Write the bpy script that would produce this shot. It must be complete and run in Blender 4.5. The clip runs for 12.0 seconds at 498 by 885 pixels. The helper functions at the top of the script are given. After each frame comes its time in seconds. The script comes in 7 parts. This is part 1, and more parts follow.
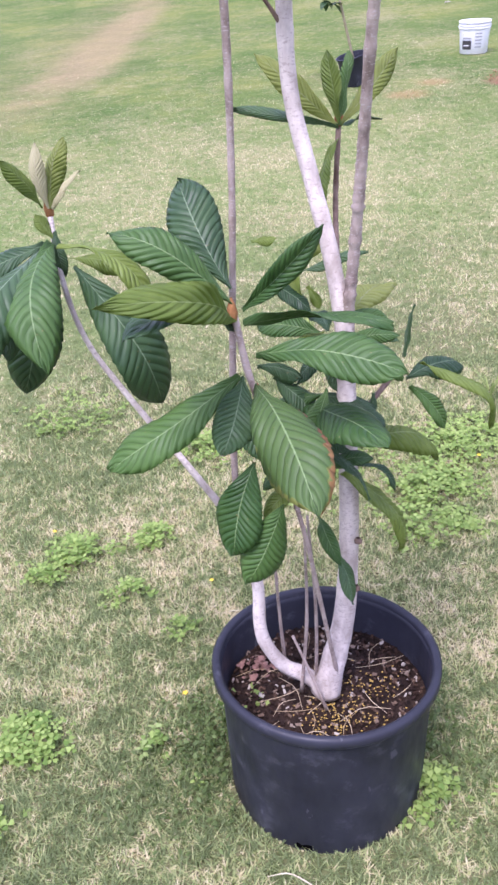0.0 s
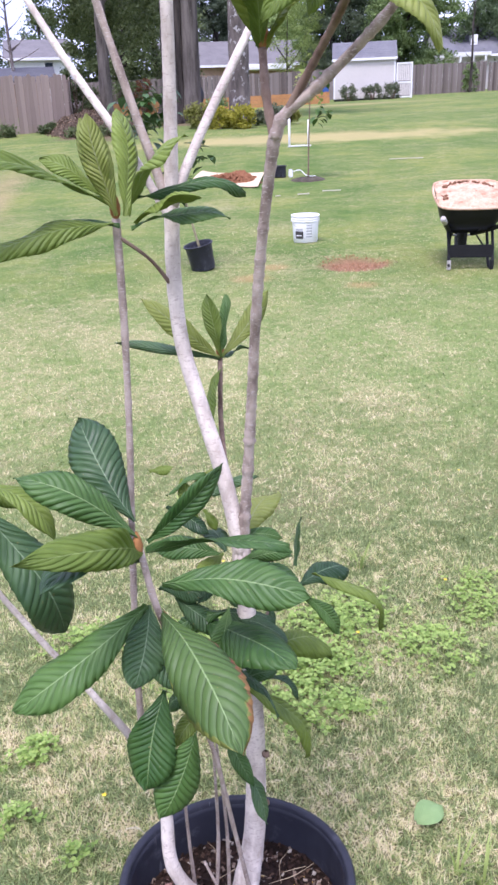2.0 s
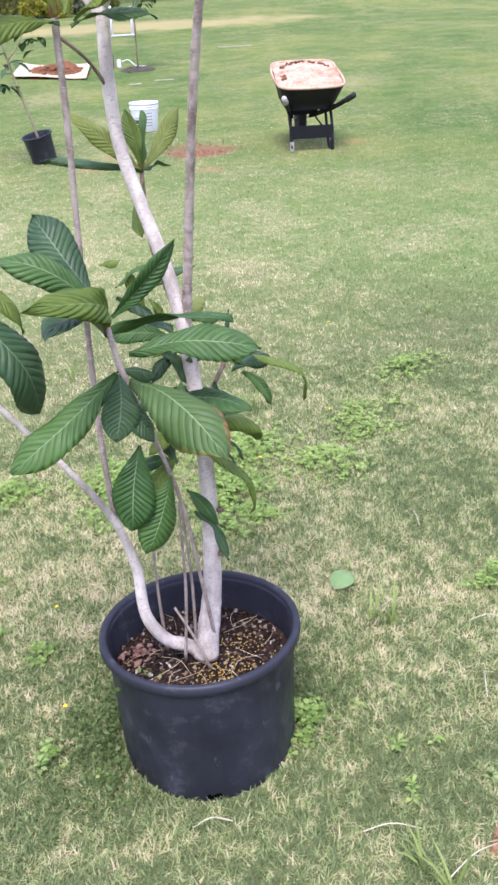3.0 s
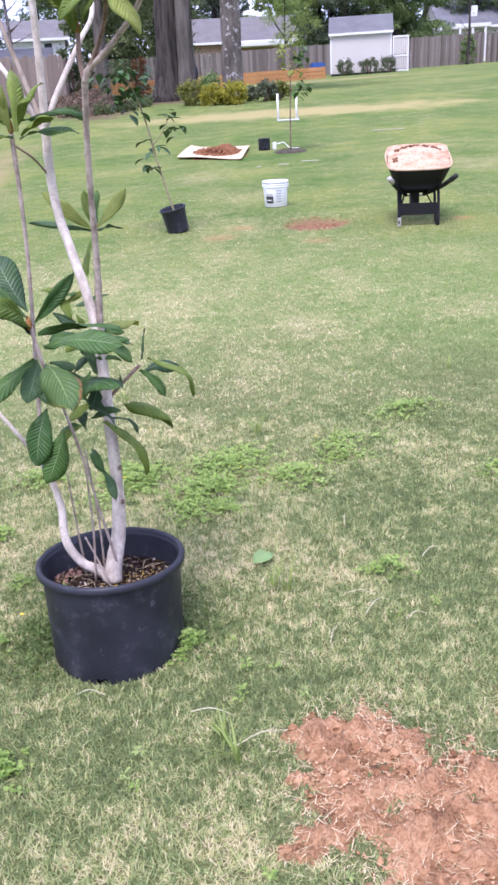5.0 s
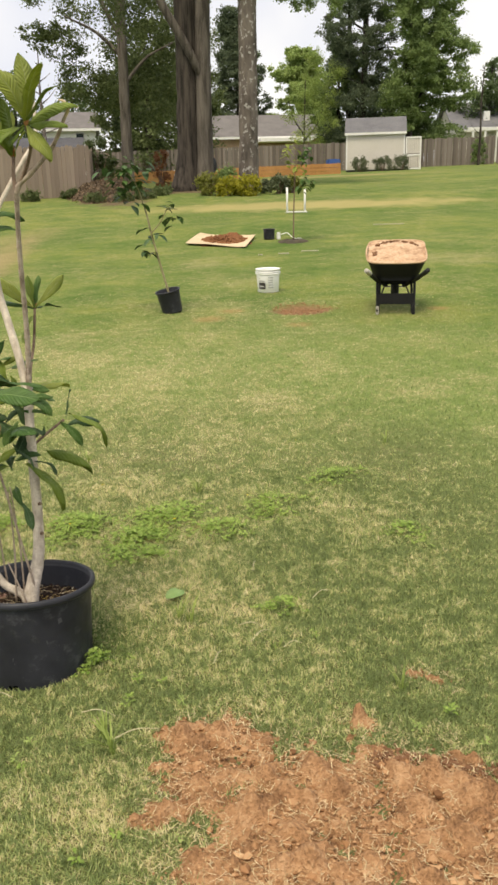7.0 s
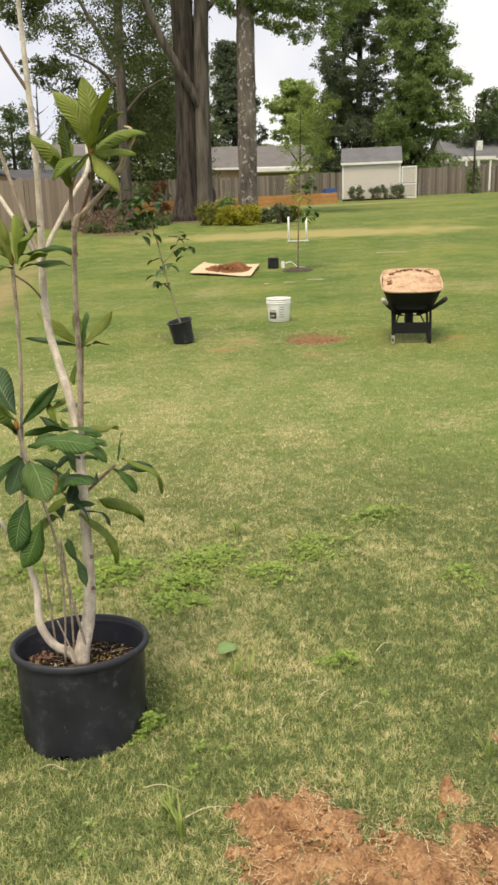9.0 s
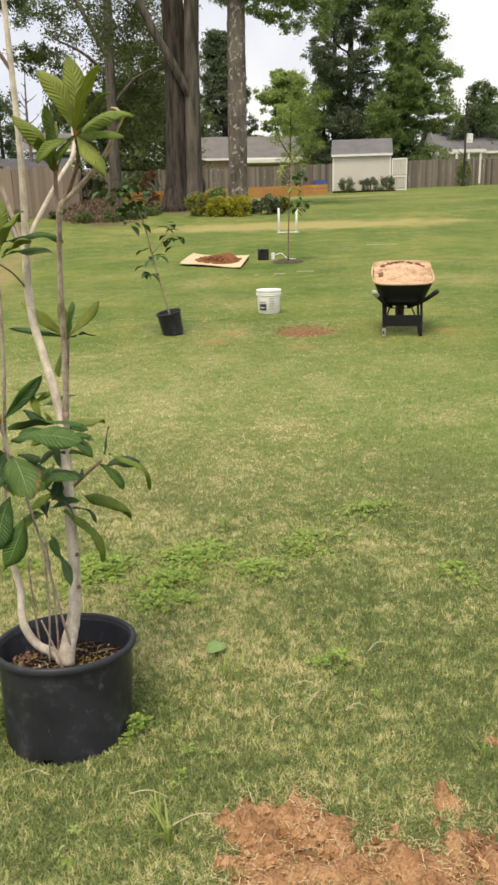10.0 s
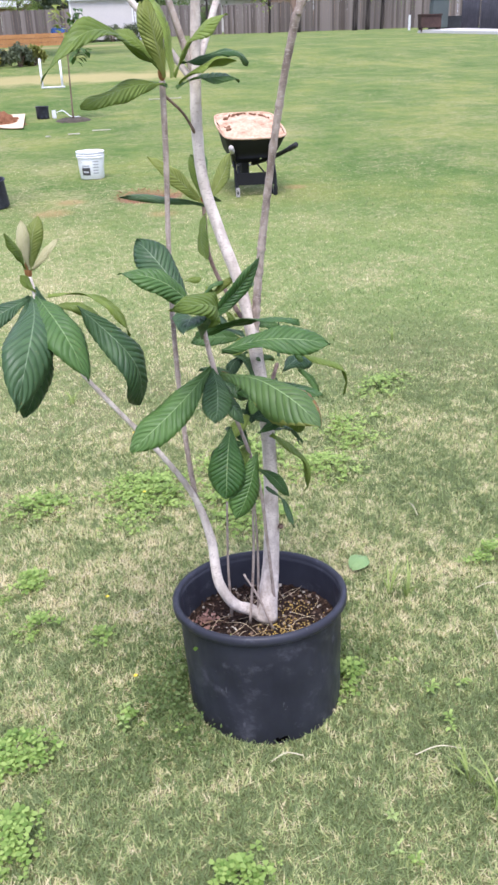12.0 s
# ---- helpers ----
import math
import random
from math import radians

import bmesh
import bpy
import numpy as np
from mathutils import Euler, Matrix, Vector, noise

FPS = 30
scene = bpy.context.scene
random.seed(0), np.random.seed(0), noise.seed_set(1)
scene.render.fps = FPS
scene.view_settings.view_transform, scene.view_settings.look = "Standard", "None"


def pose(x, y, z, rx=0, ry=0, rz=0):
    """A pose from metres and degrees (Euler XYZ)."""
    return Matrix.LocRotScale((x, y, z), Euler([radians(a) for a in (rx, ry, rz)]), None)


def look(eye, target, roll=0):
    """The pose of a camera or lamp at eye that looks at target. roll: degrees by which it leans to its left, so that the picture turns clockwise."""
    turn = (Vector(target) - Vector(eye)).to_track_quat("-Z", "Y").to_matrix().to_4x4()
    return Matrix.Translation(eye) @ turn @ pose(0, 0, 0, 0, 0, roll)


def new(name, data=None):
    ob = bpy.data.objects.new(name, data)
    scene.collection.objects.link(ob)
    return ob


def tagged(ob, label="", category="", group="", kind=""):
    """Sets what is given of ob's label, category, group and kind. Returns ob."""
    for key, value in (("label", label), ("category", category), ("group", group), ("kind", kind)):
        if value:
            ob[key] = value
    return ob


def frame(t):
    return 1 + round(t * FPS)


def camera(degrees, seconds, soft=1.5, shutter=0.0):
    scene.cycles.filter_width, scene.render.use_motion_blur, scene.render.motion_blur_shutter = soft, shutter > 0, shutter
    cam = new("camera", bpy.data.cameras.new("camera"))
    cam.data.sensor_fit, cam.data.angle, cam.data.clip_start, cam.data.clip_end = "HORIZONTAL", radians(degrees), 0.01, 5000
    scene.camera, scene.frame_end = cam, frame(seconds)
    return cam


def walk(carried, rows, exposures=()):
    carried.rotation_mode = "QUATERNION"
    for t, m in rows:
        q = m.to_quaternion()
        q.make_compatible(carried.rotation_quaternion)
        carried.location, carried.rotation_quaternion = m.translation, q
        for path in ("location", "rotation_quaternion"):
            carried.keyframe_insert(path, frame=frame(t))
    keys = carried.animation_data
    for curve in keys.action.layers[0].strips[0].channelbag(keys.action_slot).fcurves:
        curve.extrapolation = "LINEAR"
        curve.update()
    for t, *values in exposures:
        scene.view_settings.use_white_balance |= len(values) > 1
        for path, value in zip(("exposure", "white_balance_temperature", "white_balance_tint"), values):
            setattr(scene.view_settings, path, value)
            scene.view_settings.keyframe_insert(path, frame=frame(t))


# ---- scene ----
cam = camera(34.4, 12.0, soft=2.8)
PATH = [
    (0, (0.142, 0.138, 1.274), (0.019, 1.824, 0.205), -4.6),
    (0.5, (0.097, 0.156, 1.295), (0.111, 1.847, 0.227), -2.4),
    (1, (0.151, 0.136, 1.296), (0.286, 1.824, 0.232), -1.0),
    (1.5, (0.231, 0.137, 1.317), (0.289, 1.864, 0.31), -0.5),
    (2, (0.088, 0.14, 1.381), (0.342, 1.979, 0.637), -2.2),
    (2.5, (-0.058, 0.123, 1.358), (0.527, 1.877, 0.595), 0.2),
    (3, (-0.111, -0.065, 1.276), (0.464, 1.594, 0.319), -2.7),
    (4.8, (0.229, -0.665, 1.319), (0.485, 1.139, 0.495), -1.5),
    (5, (0.321, -0.752, 1.315), (0.548, 1.073, 0.528), -3.4),
    (5.5, (0.414, -0.99, 1.329), (0.703, 0.845, 0.588), -1.3),
    (6, (0.55, -1.145, 1.364), (0.818, 0.757, 0.804), -1.0),
    (6.5, (0.629, -1.184, 1.36), (0.838, 0.717, 0.775), -1.1),
    (7, (0.594, -1.173, 1.359), (0.806, 0.723, 0.758), -1.5),
    (7.5, (0.445, -1.114, 1.35), (0.691, 0.769, 0.722), -0.8),
    (9.5, (0.421, -0.957, 1.372), (0.645, 0.961, 0.852), -2.1),
    (10, (0.424, -0.921, 1.359), (0.676, 0.984, 0.802), -1.4),
    (10.5, (0.242, -0.857, 1.331), (0.489, 1.014, 0.669), 1.3),
    (11, (-0.055, -0.71, 1.306), (0.379, 1.08, 0.528), 1.5),
    (11.5, (-0.237, -0.414, 1.305), (0.22, 1.339, 0.458), -0.7),
    (12, (-0.45, -0.221, 1.306), (0.31, 1.412, 0.438), -1.9),
]
walk(cam, [(t, look(eye, target, roll)) for t, eye, target, roll in PATH],
     exposures=[(0.0, 1.03, 5550, 36), (2.0, 1.0, 5650, 28), (2.5, 0.93, 5680, 19), (3.0, 1.0, 5620, 24), (5.0, 0.98, 5600, 27), (5.5, 0.96, 5850, 21), (6.0, 0.48, 7350, 6), (6.4, 0.46, 8100, 4), (10.0, 0.43, 7950, 4), (10.5, 0.58, 7200, 9), (11.0, 0.90, 5920, 22), (12.0, 0.97, 5760, 20)])

# ---- light: an overcast spring day ----
world = bpy.data.worlds.new("overcast_sky")
scene.world = world
world.use_nodes = True
wt = world.node_tree
wt.nodes.clear()
w_out = wt.nodes.new("ShaderNodeOutputWorld")
w_bg = wt.nodes.new("ShaderNodeBackground")
w_sky = wt.nodes.new("ShaderNodeTexSky")
w_sky.sky_type = "NISHITA"
w_sky.sun_disc = False
w_sky.sun_elevation = radians(58)
w_sky.sun_rotation = radians(150)
w_cloud = wt.nodes.new("ShaderNodeTexNoise")
w_cloud.inputs["Scale"].default_value = 2.6
w_cloud.inputs["Detail"].default_value = 5
w_ramp = wt.nodes.new("ShaderNodeValToRGB")
w_ramp.color_ramp.elements[0].position = 0.38
w_ramp.color_ramp.elements[0].color = (8.0, 8.7, 11.9, 1)
w_ramp.color_ramp.elements[1].position = 0.62
w_ramp.color_ramp.elements[1].color = (11.4, 11.8, 13.6, 1)
w_mix = wt.nodes.new("ShaderNodeMixRGB")
w_mix.inputs["Fac"].default_value = 0.86
w_co = wt.nodes.new("ShaderNodeTexCoord")
wt.links.new(w_co.outputs["Generated"], w_cloud.inputs["Vector"])
wt.links.new(w_cloud.outputs["Fac"], w_ramp.inputs["Fac"])
wt.links.new(w_sky.outputs["Color"], w_mix.inputs["Color1"])
wt.links.new(w_ramp.outputs["Color"], w_mix.inputs["Color2"])
wt.links.new(w_mix.outputs["Color"], w_bg.inputs["Color"])
wt.links.new(w_bg.outputs["Background"], w_out.inputs["Surface"])
w_bg.inputs["Strength"].default_value = 0.075

sun = bpy.data.lights.new("sun", "SUN")
sun.energy, sun.angle, sun.color = 2.6, radians(24), (1.0, 0.93, 0.82)
sun_ob = new("sun", sun)
sun_ob.matrix_world = look((-6, -10, 26), (0, 0, 0))


# ---- materials ----
def nodes_of(m):
    return m.node_tree.nodes, m.node_tree.links


def coords(m, scale=1.0, kind="Object"):
    n, l = nodes_of(m)
    c = n.new("ShaderNodeTexCoord")
    mp = n.new("ShaderNodeMapping")
    mp.inputs["Scale"].default_value = (scale, scale, scale) if not hasattr(scale, "__len__") else scale
    l.new(c.outputs[kind], mp.inputs["Vector"])
    return mp.outputs["Vector"]


def noise_tex(m, vec, scale, detail=4, rough=0.6):
    n, l = nodes_of(m)
    t = n.new("ShaderNodeTexNoise")
    t.inputs["Scale"].default_value, t.inputs["Detail"].default_value, t.inputs["Roughness"].default_value = scale, detail, rough
    if vec is not None:
        l.new(vec, t.inputs["Vector"])
    return t.outputs["Fac"]


def ramp(m, fac, stops):
    n, l = nodes_of(m)
    r = n.new("ShaderNodeValToRGB")
    e = r.color_ramp.elements
    while len(e) < len(stops):
        e.new(0.5)
    for k, (p, c) in enumerate(stops):
        e[k].position, e[k].color = p, (*c, 1)
    l.new(fac, r.inputs["Fac"])
    return r.outputs["Color"]


def mix(m, fac, a, b, mode="MIX"):
    n, l = nodes_of(m)
    x = n.new("ShaderNodeMixRGB")
    x.blend_type = mode
    for sock, v in (("Fac", fac), ("Color1", a), ("Color2", b)):
        if isinstance(v, (int, float)):
            x.inputs[sock].default_value = v if sock == "Fac" else (v, v, v, 1)
        elif isinstance(v, tuple):
            x.inputs[sock].default_value = (*v, 1)
        else:
            l.new(v, x.inputs[sock])
    return x.outputs["Color"]


def calc(m, op, a, b=0.0, clamp=False):
    n, l = nodes_of(m)
    x = n.new("ShaderNodeMath")
    x.operation, x.use_clamp = op, clamp
    for k, v in enumerate((a, b)):
        if isinstance(v, (int, float)):
            x.inputs[k].default_value = v
        else:
            l.new(v, x.inputs[k])
    return x.outputs[0]


def bump(m, height, strength=0.3, distance=0.01):
    n, l = nodes_of(m)
    b = n.new("ShaderNodeBump")
    b.inputs["Strength"].default_value, b.inputs["Distance"].default_value = strength, distance
    l.new(height, b.inputs["Height"])
    l.new(b.outputs["Normal"], n["Principled BSDF"].inputs["Normal"])


def base(name, color=(0.5, 0.5, 0.5), rough=0.8, metal=0.0, spec=0.5):
    m = bpy.data.materials.new(name)
    m.use_nodes = True
    p = m.node_tree.nodes["Principled BSDF"]
    p.inputs["Base Color"].default_value = (*color, 1)
    p.inputs["Roughness"].default_value, p.inputs["Metallic"].default_value = rough, metal
    p.inputs["Specular IOR Level"].default_value = spec
    return m


def color_into(m, c):
    n, l = nodes_of(m)
    l.new(c, n["Principled BSDF"].inputs["Base Color"])


def rough_into(m, c):
    n, l = nodes_of(m)
    l.new(c, n["Principled BSDF"].inputs["Roughness"])


def island(m):
    n, l = nodes_of(m)
    return n.new("ShaderNodeNewGeometry").outputs["Random Per Island"]


def object_random(m):
    n, l = nodes_of(m)
    return n.new("ShaderNodeObjectInfo").outputs["Random"]


def position(m):
    n, l = nodes_of(m)
    return n.new("ShaderNodeNewGeometry").outputs["Position"]


def spread(name, stops, scale=4.0, fine=40.0, rough=0.85, relief=0.3, depth=0.01, spec=0.3):
    """A surface with broad stains, fine grain and relief."""
    m = base(name, rough=rough, spec=spec)
    v = coords(m)
    a, b = noise_tex(m, v, scale), noise_tex(m, v, fine, 3)
    f = calc(m, "ADD", calc(m, "MULTIPLY", a, 0.6), calc(m, "MULTIPLY", b, 0.4))
    color_into(m, ramp(m, f, stops))
    bump(m, b, relief, depth)
    return m


def blob(m, vec, cx, cy, rx, ry, soft=0.5, wob=None, turn=0.0):
    """1 inside an uneven patch on the ground, 0 outside."""
    n, l = nodes_of(m)
    mp = n.new("ShaderNodeMapping")
    mp.vector_type = "TEXTURE"
    mp.inputs["Location"].default_value = (cx, cy, 0)
    mp.inputs["Rotation"].default_value = (0, 0, radians(turn))
    mp.inputs["Scale"].default_value = (rx, ry, 1000)
    l.new(vec, mp.inputs["Vector"])
    d = n.new("ShaderNodeVectorMath")
    d.operation = "LENGTH"
    l.new(mp.outputs["Vector"], d.inputs[0])
    v = d.outputs["Value"]
    if wob is not None:
        v = calc(m, "ADD", v, calc(m, "MULTIPLY", calc(m, "SUBTRACT", wob, 0.5), 1.6))
    r = n.new("ShaderNodeMapRange")
    r.interpolation_type = "SMOOTHSTEP"
    r.inputs["From Min"].default_value, r.inputs["From Max"].default_value = 1 + soft, 1 - soft
    l.new(v, r.inputs["Value"])
    return r.outputs["Result"]


GREEN_A, GREEN_B = (0.125, 0.178, 0.050), (0.20, 0.255, 0.085)
STRAW_A, STRAW_B = (0.42, 0.35, 0.20), (0.32, 0.275, 0.15)


DRY_SPOTS = ((0.83, 3.25, 0.17, 0.28), (1.34, 3.9, 0.18, 0.3), (1.87, 5.0, 0.2, 0.35), (1.32, 2.25, 0.06, 0.22), (2.3, 3.95, 0.25, 0.2), (5.3, 11.2, 0.5, 0.9), (0.45, 4.5, 0.3, 0.5), (1.4, 12.3, 0.45, 0.6), (-0.65, 4.3, 0.5, 0.9), (-1.0, 5.9, 0.8, 1.0), (-0.1, 5.4, 0.35, 0.6), (0.39, 0.34, 0.07, 0.07))

LUSH_SPOTS = ((0.0, 0.90, 0.36, 0.32), (0.56, 0.95, 0.2, 0.25), (0.05, 0.62, 0.25, 0.16))


def straw_share(m, pos, wob):
    """How dry the lawn is at a place: broad dry patches, drier close by and to one side."""
    broad = noise_tex(m, pos, 0.55, 3)
    mid = noise_tex(m, pos, 2.3, 3)
    patch = noise_tex(m, pos, 11, 3)
    small = noise_tex(m, pos, 38, 3, 0.6)
    f = calc(m, "ADD", calc(m, "ADD", calc(m, "MULTIPLY", broad, 0.14), calc(m, "MULTIPLY", mid, 0.17)), calc(m, "ADD", calc(m, "MULTIPLY", patch, 0.28), calc(m, "MULTIPLY", small, 0.41)))
    for cx, cy, rx, ry in DRY_SPOTS:
        f = calc(m, "ADD", f, calc(m, "MULTIPLY", blob(m, pos, cx, cy, rx, ry, 0.7, wob), 0.06))
    near = blob(m, pos, -0.55, 1.1, 1.1, 1.4, 0.6, wob)
    strip = blob(m, pos, 1.0, 5.5, 0.9, 4.5, 0.7, wob, -6)
    f = calc(m, "ADD", f, calc(m, "MULTIPLY", near, 0.05))
    for cx, cy, rx, ry in LUSH_SPOTS:
        f = calc(m, "SUBTRACT", f, calc(m, "MULTIPLY", blob(m, pos, cx, cy, rx, ry, 0.6, wob), 0.03))
    return calc(m, "ADD", calc(m, "SUBTRACT", f, 0.022), calc(m, "MULTIPLY", strip, 0.045))


def lawn_material():
    m = base("lawn_soil_and_turf", rough=0.95, spec=0.1)
    p = position(m)
    fine = noise_tex(m, p, 60, 3)
    mid = noise_tex(m, p, 16, 4)
    wob = noise_tex(m, p, 1.3, 4)
    big = noise_tex(m, p, 0.16, 3)
    green = ramp(m, calc(m, "ADD", calc(m, "MULTIPLY", fine, 0.5), calc(m, "MULTIPLY", mid, 0.5)),
                 [(0.3, (0.075, 0.115, 0.03)), (0.5, GREEN_A), (0.7, GREEN_B)])
    green = mix(m, calc(m, "MULTIPLY", big, 0.6), green, (0.14, 0.20, 0.055))
    mott = calc(m, "ADD", calc(m, "MULTIPLY", noise_tex(m, p, 0.45, 4, 0.65), 0.6), calc(m, "MULTIPLY", noise_tex(m, p, 1.9, 3), 0.4))
    far = blob(m, p, 0.8, 1.5, 4.2, 4.8, 0.5)
    tone = ramp(m, mott, [(0.40, (0.46, 0.62, 0.42)), (0.5, (0.75, 0.79, 0.66)), (0.60, (1.14, 0.97, 0.86))])
    green = mix(m, 1.0, green, mix(m, far, tone, (1.0, 1.0, 1.0)), "MULTIPLY")
    straw = ramp(m, fine, [(0.3, (0.20, 0.175, 0.08)), (0.5, STRAW_B), (0.7, STRAW_A)])
    dry = ramp(m, straw_share(m, p, wob), [(0.46, (0.02, 0.02, 0.02)), (0.63, (0.72, 0.72, 0.72))])
    c = mix(m, dry, green, straw)
    tan = blob(m, p, 5.2, 22.6, 4.6, 0.9, 0.5, wob, -8)
    c = mix(m, calc(m, "MULTIPLY", tan, 0.7), c, (0.36, 0.30, 0.14))
    tan2 = blob(m, p, 8.0, 40.5, 7.0, 1.6, 0.5, wob, -4)
    c = mix(m, calc(m, "MULTIPLY", tan2, 0.6), c, (0.30, 0.24, 0.12))
    # Brown thatch under the close blades, the shade between them painted into its colour.
    shaded_thatch = blob(m, p, 0.6, 1.0, 1.9, 2.3, 0.7, wob)
    c = mix(m, calc(m, "MULTIPLY", shaded_thatch, 0.60), c, mix(m, fine, (0.045, 0.042, 0.024), (0.15, 0.13, 0.075)))
    clay = ramp(m, fine, [(0.3, (0.32, 0.20, 0.125)), (0.7, (0.46, 0.31, 0.20))])
    for cx, cy, rx, ry, k, turn in ((-2.2, 12.5, 0.40, 4.4, 0.34, -1), (-2.3, 18.0, 0.6, 2.2, 0.18, -8), (-2.5, 12.0, 0.9, 4.2, 0.14, 2)):
        c = mix(m, calc(m, "MULTIPLY", blob(m, p, cx, cy, rx, ry, 0.6, wob, turn), k), c, clay)
    hole = blob(m, p, 2.2, 7.68, 0.31, 0.31, 0.35, wob)
    c = mix(m, hole, c, ramp(m, fine, [(0.3, (0.12, 0.062, 0.034)), (0.7, (0.29, 0.165, 0.095))]))
    for cx, cy, r in ((1.15, 7.3, 0.16), (1.45, 7.75, 0.12), (2.0, 6.7, 0.12), (3.6, 7.2, 0.1)):
        c = mix(m, calc(m, "MULTIPLY", blob(m, p, cx, cy, r, r, 0.6, wob), 0.55), c, (0.30, 0.19, 0.09))
    litter = ramp(m, fine, [(0.3, (0.06, 0.042, 0.03)), (0.7, (0.17, 0.12, 0.08))])
    for cx, cy, rx, ry, turn in ((0.4, 32.0, 2.4, 3.0, 0), (3.6, 32.0, 2.4, 3.0, 0), (-0.8, 29.0, 1.2, 4.2, 6)):
        c = mix(m, blob(m, p, cx, cy, rx, ry, 0.25, wob, turn), c, litter)
    c = mix(m, 1.0, c, 1.04, "MULTIPLY")
    color_into(m, c)
    bump(m, calc(m, "ADD", fine, mid), 0.5, 0.02)
    return m


def see_through(m, c, share):
    """Lets part of the light through a thin leaf."""
    n, l = nodes_of(m)
    t = n.new("ShaderNodeBsdfTranslucent")
    x = n.new("ShaderNodeMixShader")
    x.inputs["Fac"].default_value = share
    l.new(c, t.inputs["Color"])
    l.new(n["Principled BSDF"].outputs["BSDF"], x.inputs[1])
    l.new(t.outputs["BSDF"], x.inputs[2])
    l.new(x.outputs["Shader"], n["Material Output"].inputs["Surface"])


def blade_material():
    m = base("grass_blades", rough=0.55, spec=0.35)
    p = position(m)
    wob = noise_tex(m, p, 1.3, 4)
    r = island(m)
    share = straw_share(m, p, wob)
    f = calc(m, "ADD", calc(m, "MULTIPLY", calc(m, "SUBTRACT", share, 0.542), 6.0), calc(m, "MULTIPLY", r, 0.95))
    c = ramp(m, f, [(0.0, (0.088, 0.114, 0.045)), (0.25, (0.142, 0.176, 0.069)), (0.52, (0.224, 0.248, 0.106)), (0.66, (0.272, 0.256, 0.133)), (0.84, (0.325, 0.294, 0.176)), (1.0, (0.372, 0.334, 0.218))])
    c = mix(m, 1.0, c, 2.18, "MULTIPLY")
    color_into(m, c)
    see_through(m, c, 0.45)
    return m


def leaf_material(name, dark, light, vein, rough=0.5, margin=None, through_light=0.12, ribs=0.8):
    """A leaf by its UV: a pale midrib, side veins sunk in furrows whose shade is painted into the colour, with paler
    puffed fields between, an uneven tone and a dry margin.
    """
    m = base(name, rough=rough, spec=0.38)
    n, l = nodes_of(m)
    uv = n.new("ShaderNodeTexCoord")
    sep = n.new("ShaderNodeSeparateXYZ")
    l.new(uv.outputs["UV"], sep.inputs["Vector"])
    u, v = sep.outputs["X"], sep.outputs["Y"]
    off = calc(m, "ABSOLUTE", calc(m, "SUBTRACT", v, 0.5))
    ph = calc(m, "SUBTRACT", calc(m, "MULTIPLY", u, 15.0), calc(m, "MULTIPLY", off, 5.0))
    ph = calc(m, "ADD", ph, calc(m, "MULTIPLY", calc(m, "GREATER_THAN", v, 0.5), 0.5))
    ph = calc(m, "ADD", ph, calc(m, "MULTIPLY", calc(m, "SUBTRACT", noise_tex(m, position(m), 34, 2), 0.5), 0.35))
    saw = calc(m, "ABSOLUTE", calc(m, "SUBTRACT", calc(m, "FRACT", ph), 0.5))
    mid = calc(m, "LESS_THAN", off, 0.013)
    tone = noise_tex(m, position(m), 26, 4)
    rnd = object_random(m)
    c = ramp(m, calc(m, "ADD", calc(m, "MULTIPLY", tone, 0.65), calc(m, "MULTIPLY", rnd, 0.35)), [(0.28, dark), (0.72, light)])
    # Shade in the vein furrows, painted as a near-black leaf colour.
    furrow_shade = tuple(q * 0.38 for q in dark)
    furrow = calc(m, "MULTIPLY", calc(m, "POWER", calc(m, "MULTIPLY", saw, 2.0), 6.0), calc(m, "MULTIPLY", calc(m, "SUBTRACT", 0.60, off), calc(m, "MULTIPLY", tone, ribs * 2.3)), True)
    c = mix(m, furrow, c, furrow_shade)
    c = mix(m, calc(m, "MULTIPLY", mid, 0.65), c, vein)
    spot = noise_tex(m, position(m), 160, 2)
    c = mix(m, calc(m, "MULTIPLY", calc(m, "GREATER_THAN", spot, 0.72), 0.5), c, (0.20, 0.17, 0.06))
    if margin:
        edge = calc(m, "GREATER_THAN", calc(m, "ADD", calc(m, "SUBTRACT", 1.0, v), calc(m, "MULTIPLY", tone, 0.42)), 1.17)
        c = mix(m, calc(m, "MULTIPLY", edge, 0.8), c, margin)
        yellow = calc(m, "GREATER_THAN", calc(m, "ADD", calc(m, "MULTIPLY", off, 1.0), calc(m, "ADD", calc(m, "MULTIPLY", tone, 0.5), calc(m, "MULTIPLY", u, 0.2))), 0.86)
        c = mix(m, calc(m, "MULTIPLY", yellow, 0.35), c, (0.30, 0.26, 0.05))
    color_into(m, c)
    rough_into(m, calc(m, "ADD", calc(m, "MULTIPLY", tone, 0.3), rough - 0.12))
    see_through(m, c, through_light)
    bump(m, calc(m, "SUBTRACT", calc(m, "MULTIPLY", tone, 0.4), calc(m, "POWER", calc(m, "MULTIPLY", saw, 2.0), 3.0)), 0.5, 0.002)
    return m


def bark_material(name, pale, dark, ring, scale=18.0, stretch=0.25, spots=0.66, squash=3.0):
    m = base(name, rough=0.85, spec=0.25)
    v = coords(m, (1, 1, stretch))
    a, b = noise_tex(m, v, scale, 5), noise_tex(m, coords(m, (1, 1, squash)), scale * 3, 3)
    c = ramp(m, a, [(0.35, dark), (0.6, pale)])
    c = mix(m, calc(m, "MULTIPLY", calc(m, "GREATER_THAN", b, spots), 0.6), c, ring)
    color_into(m, c)
    bump(m, calc(m, "ADD", a, b), 0.5, 0.06 / scale)
    return m


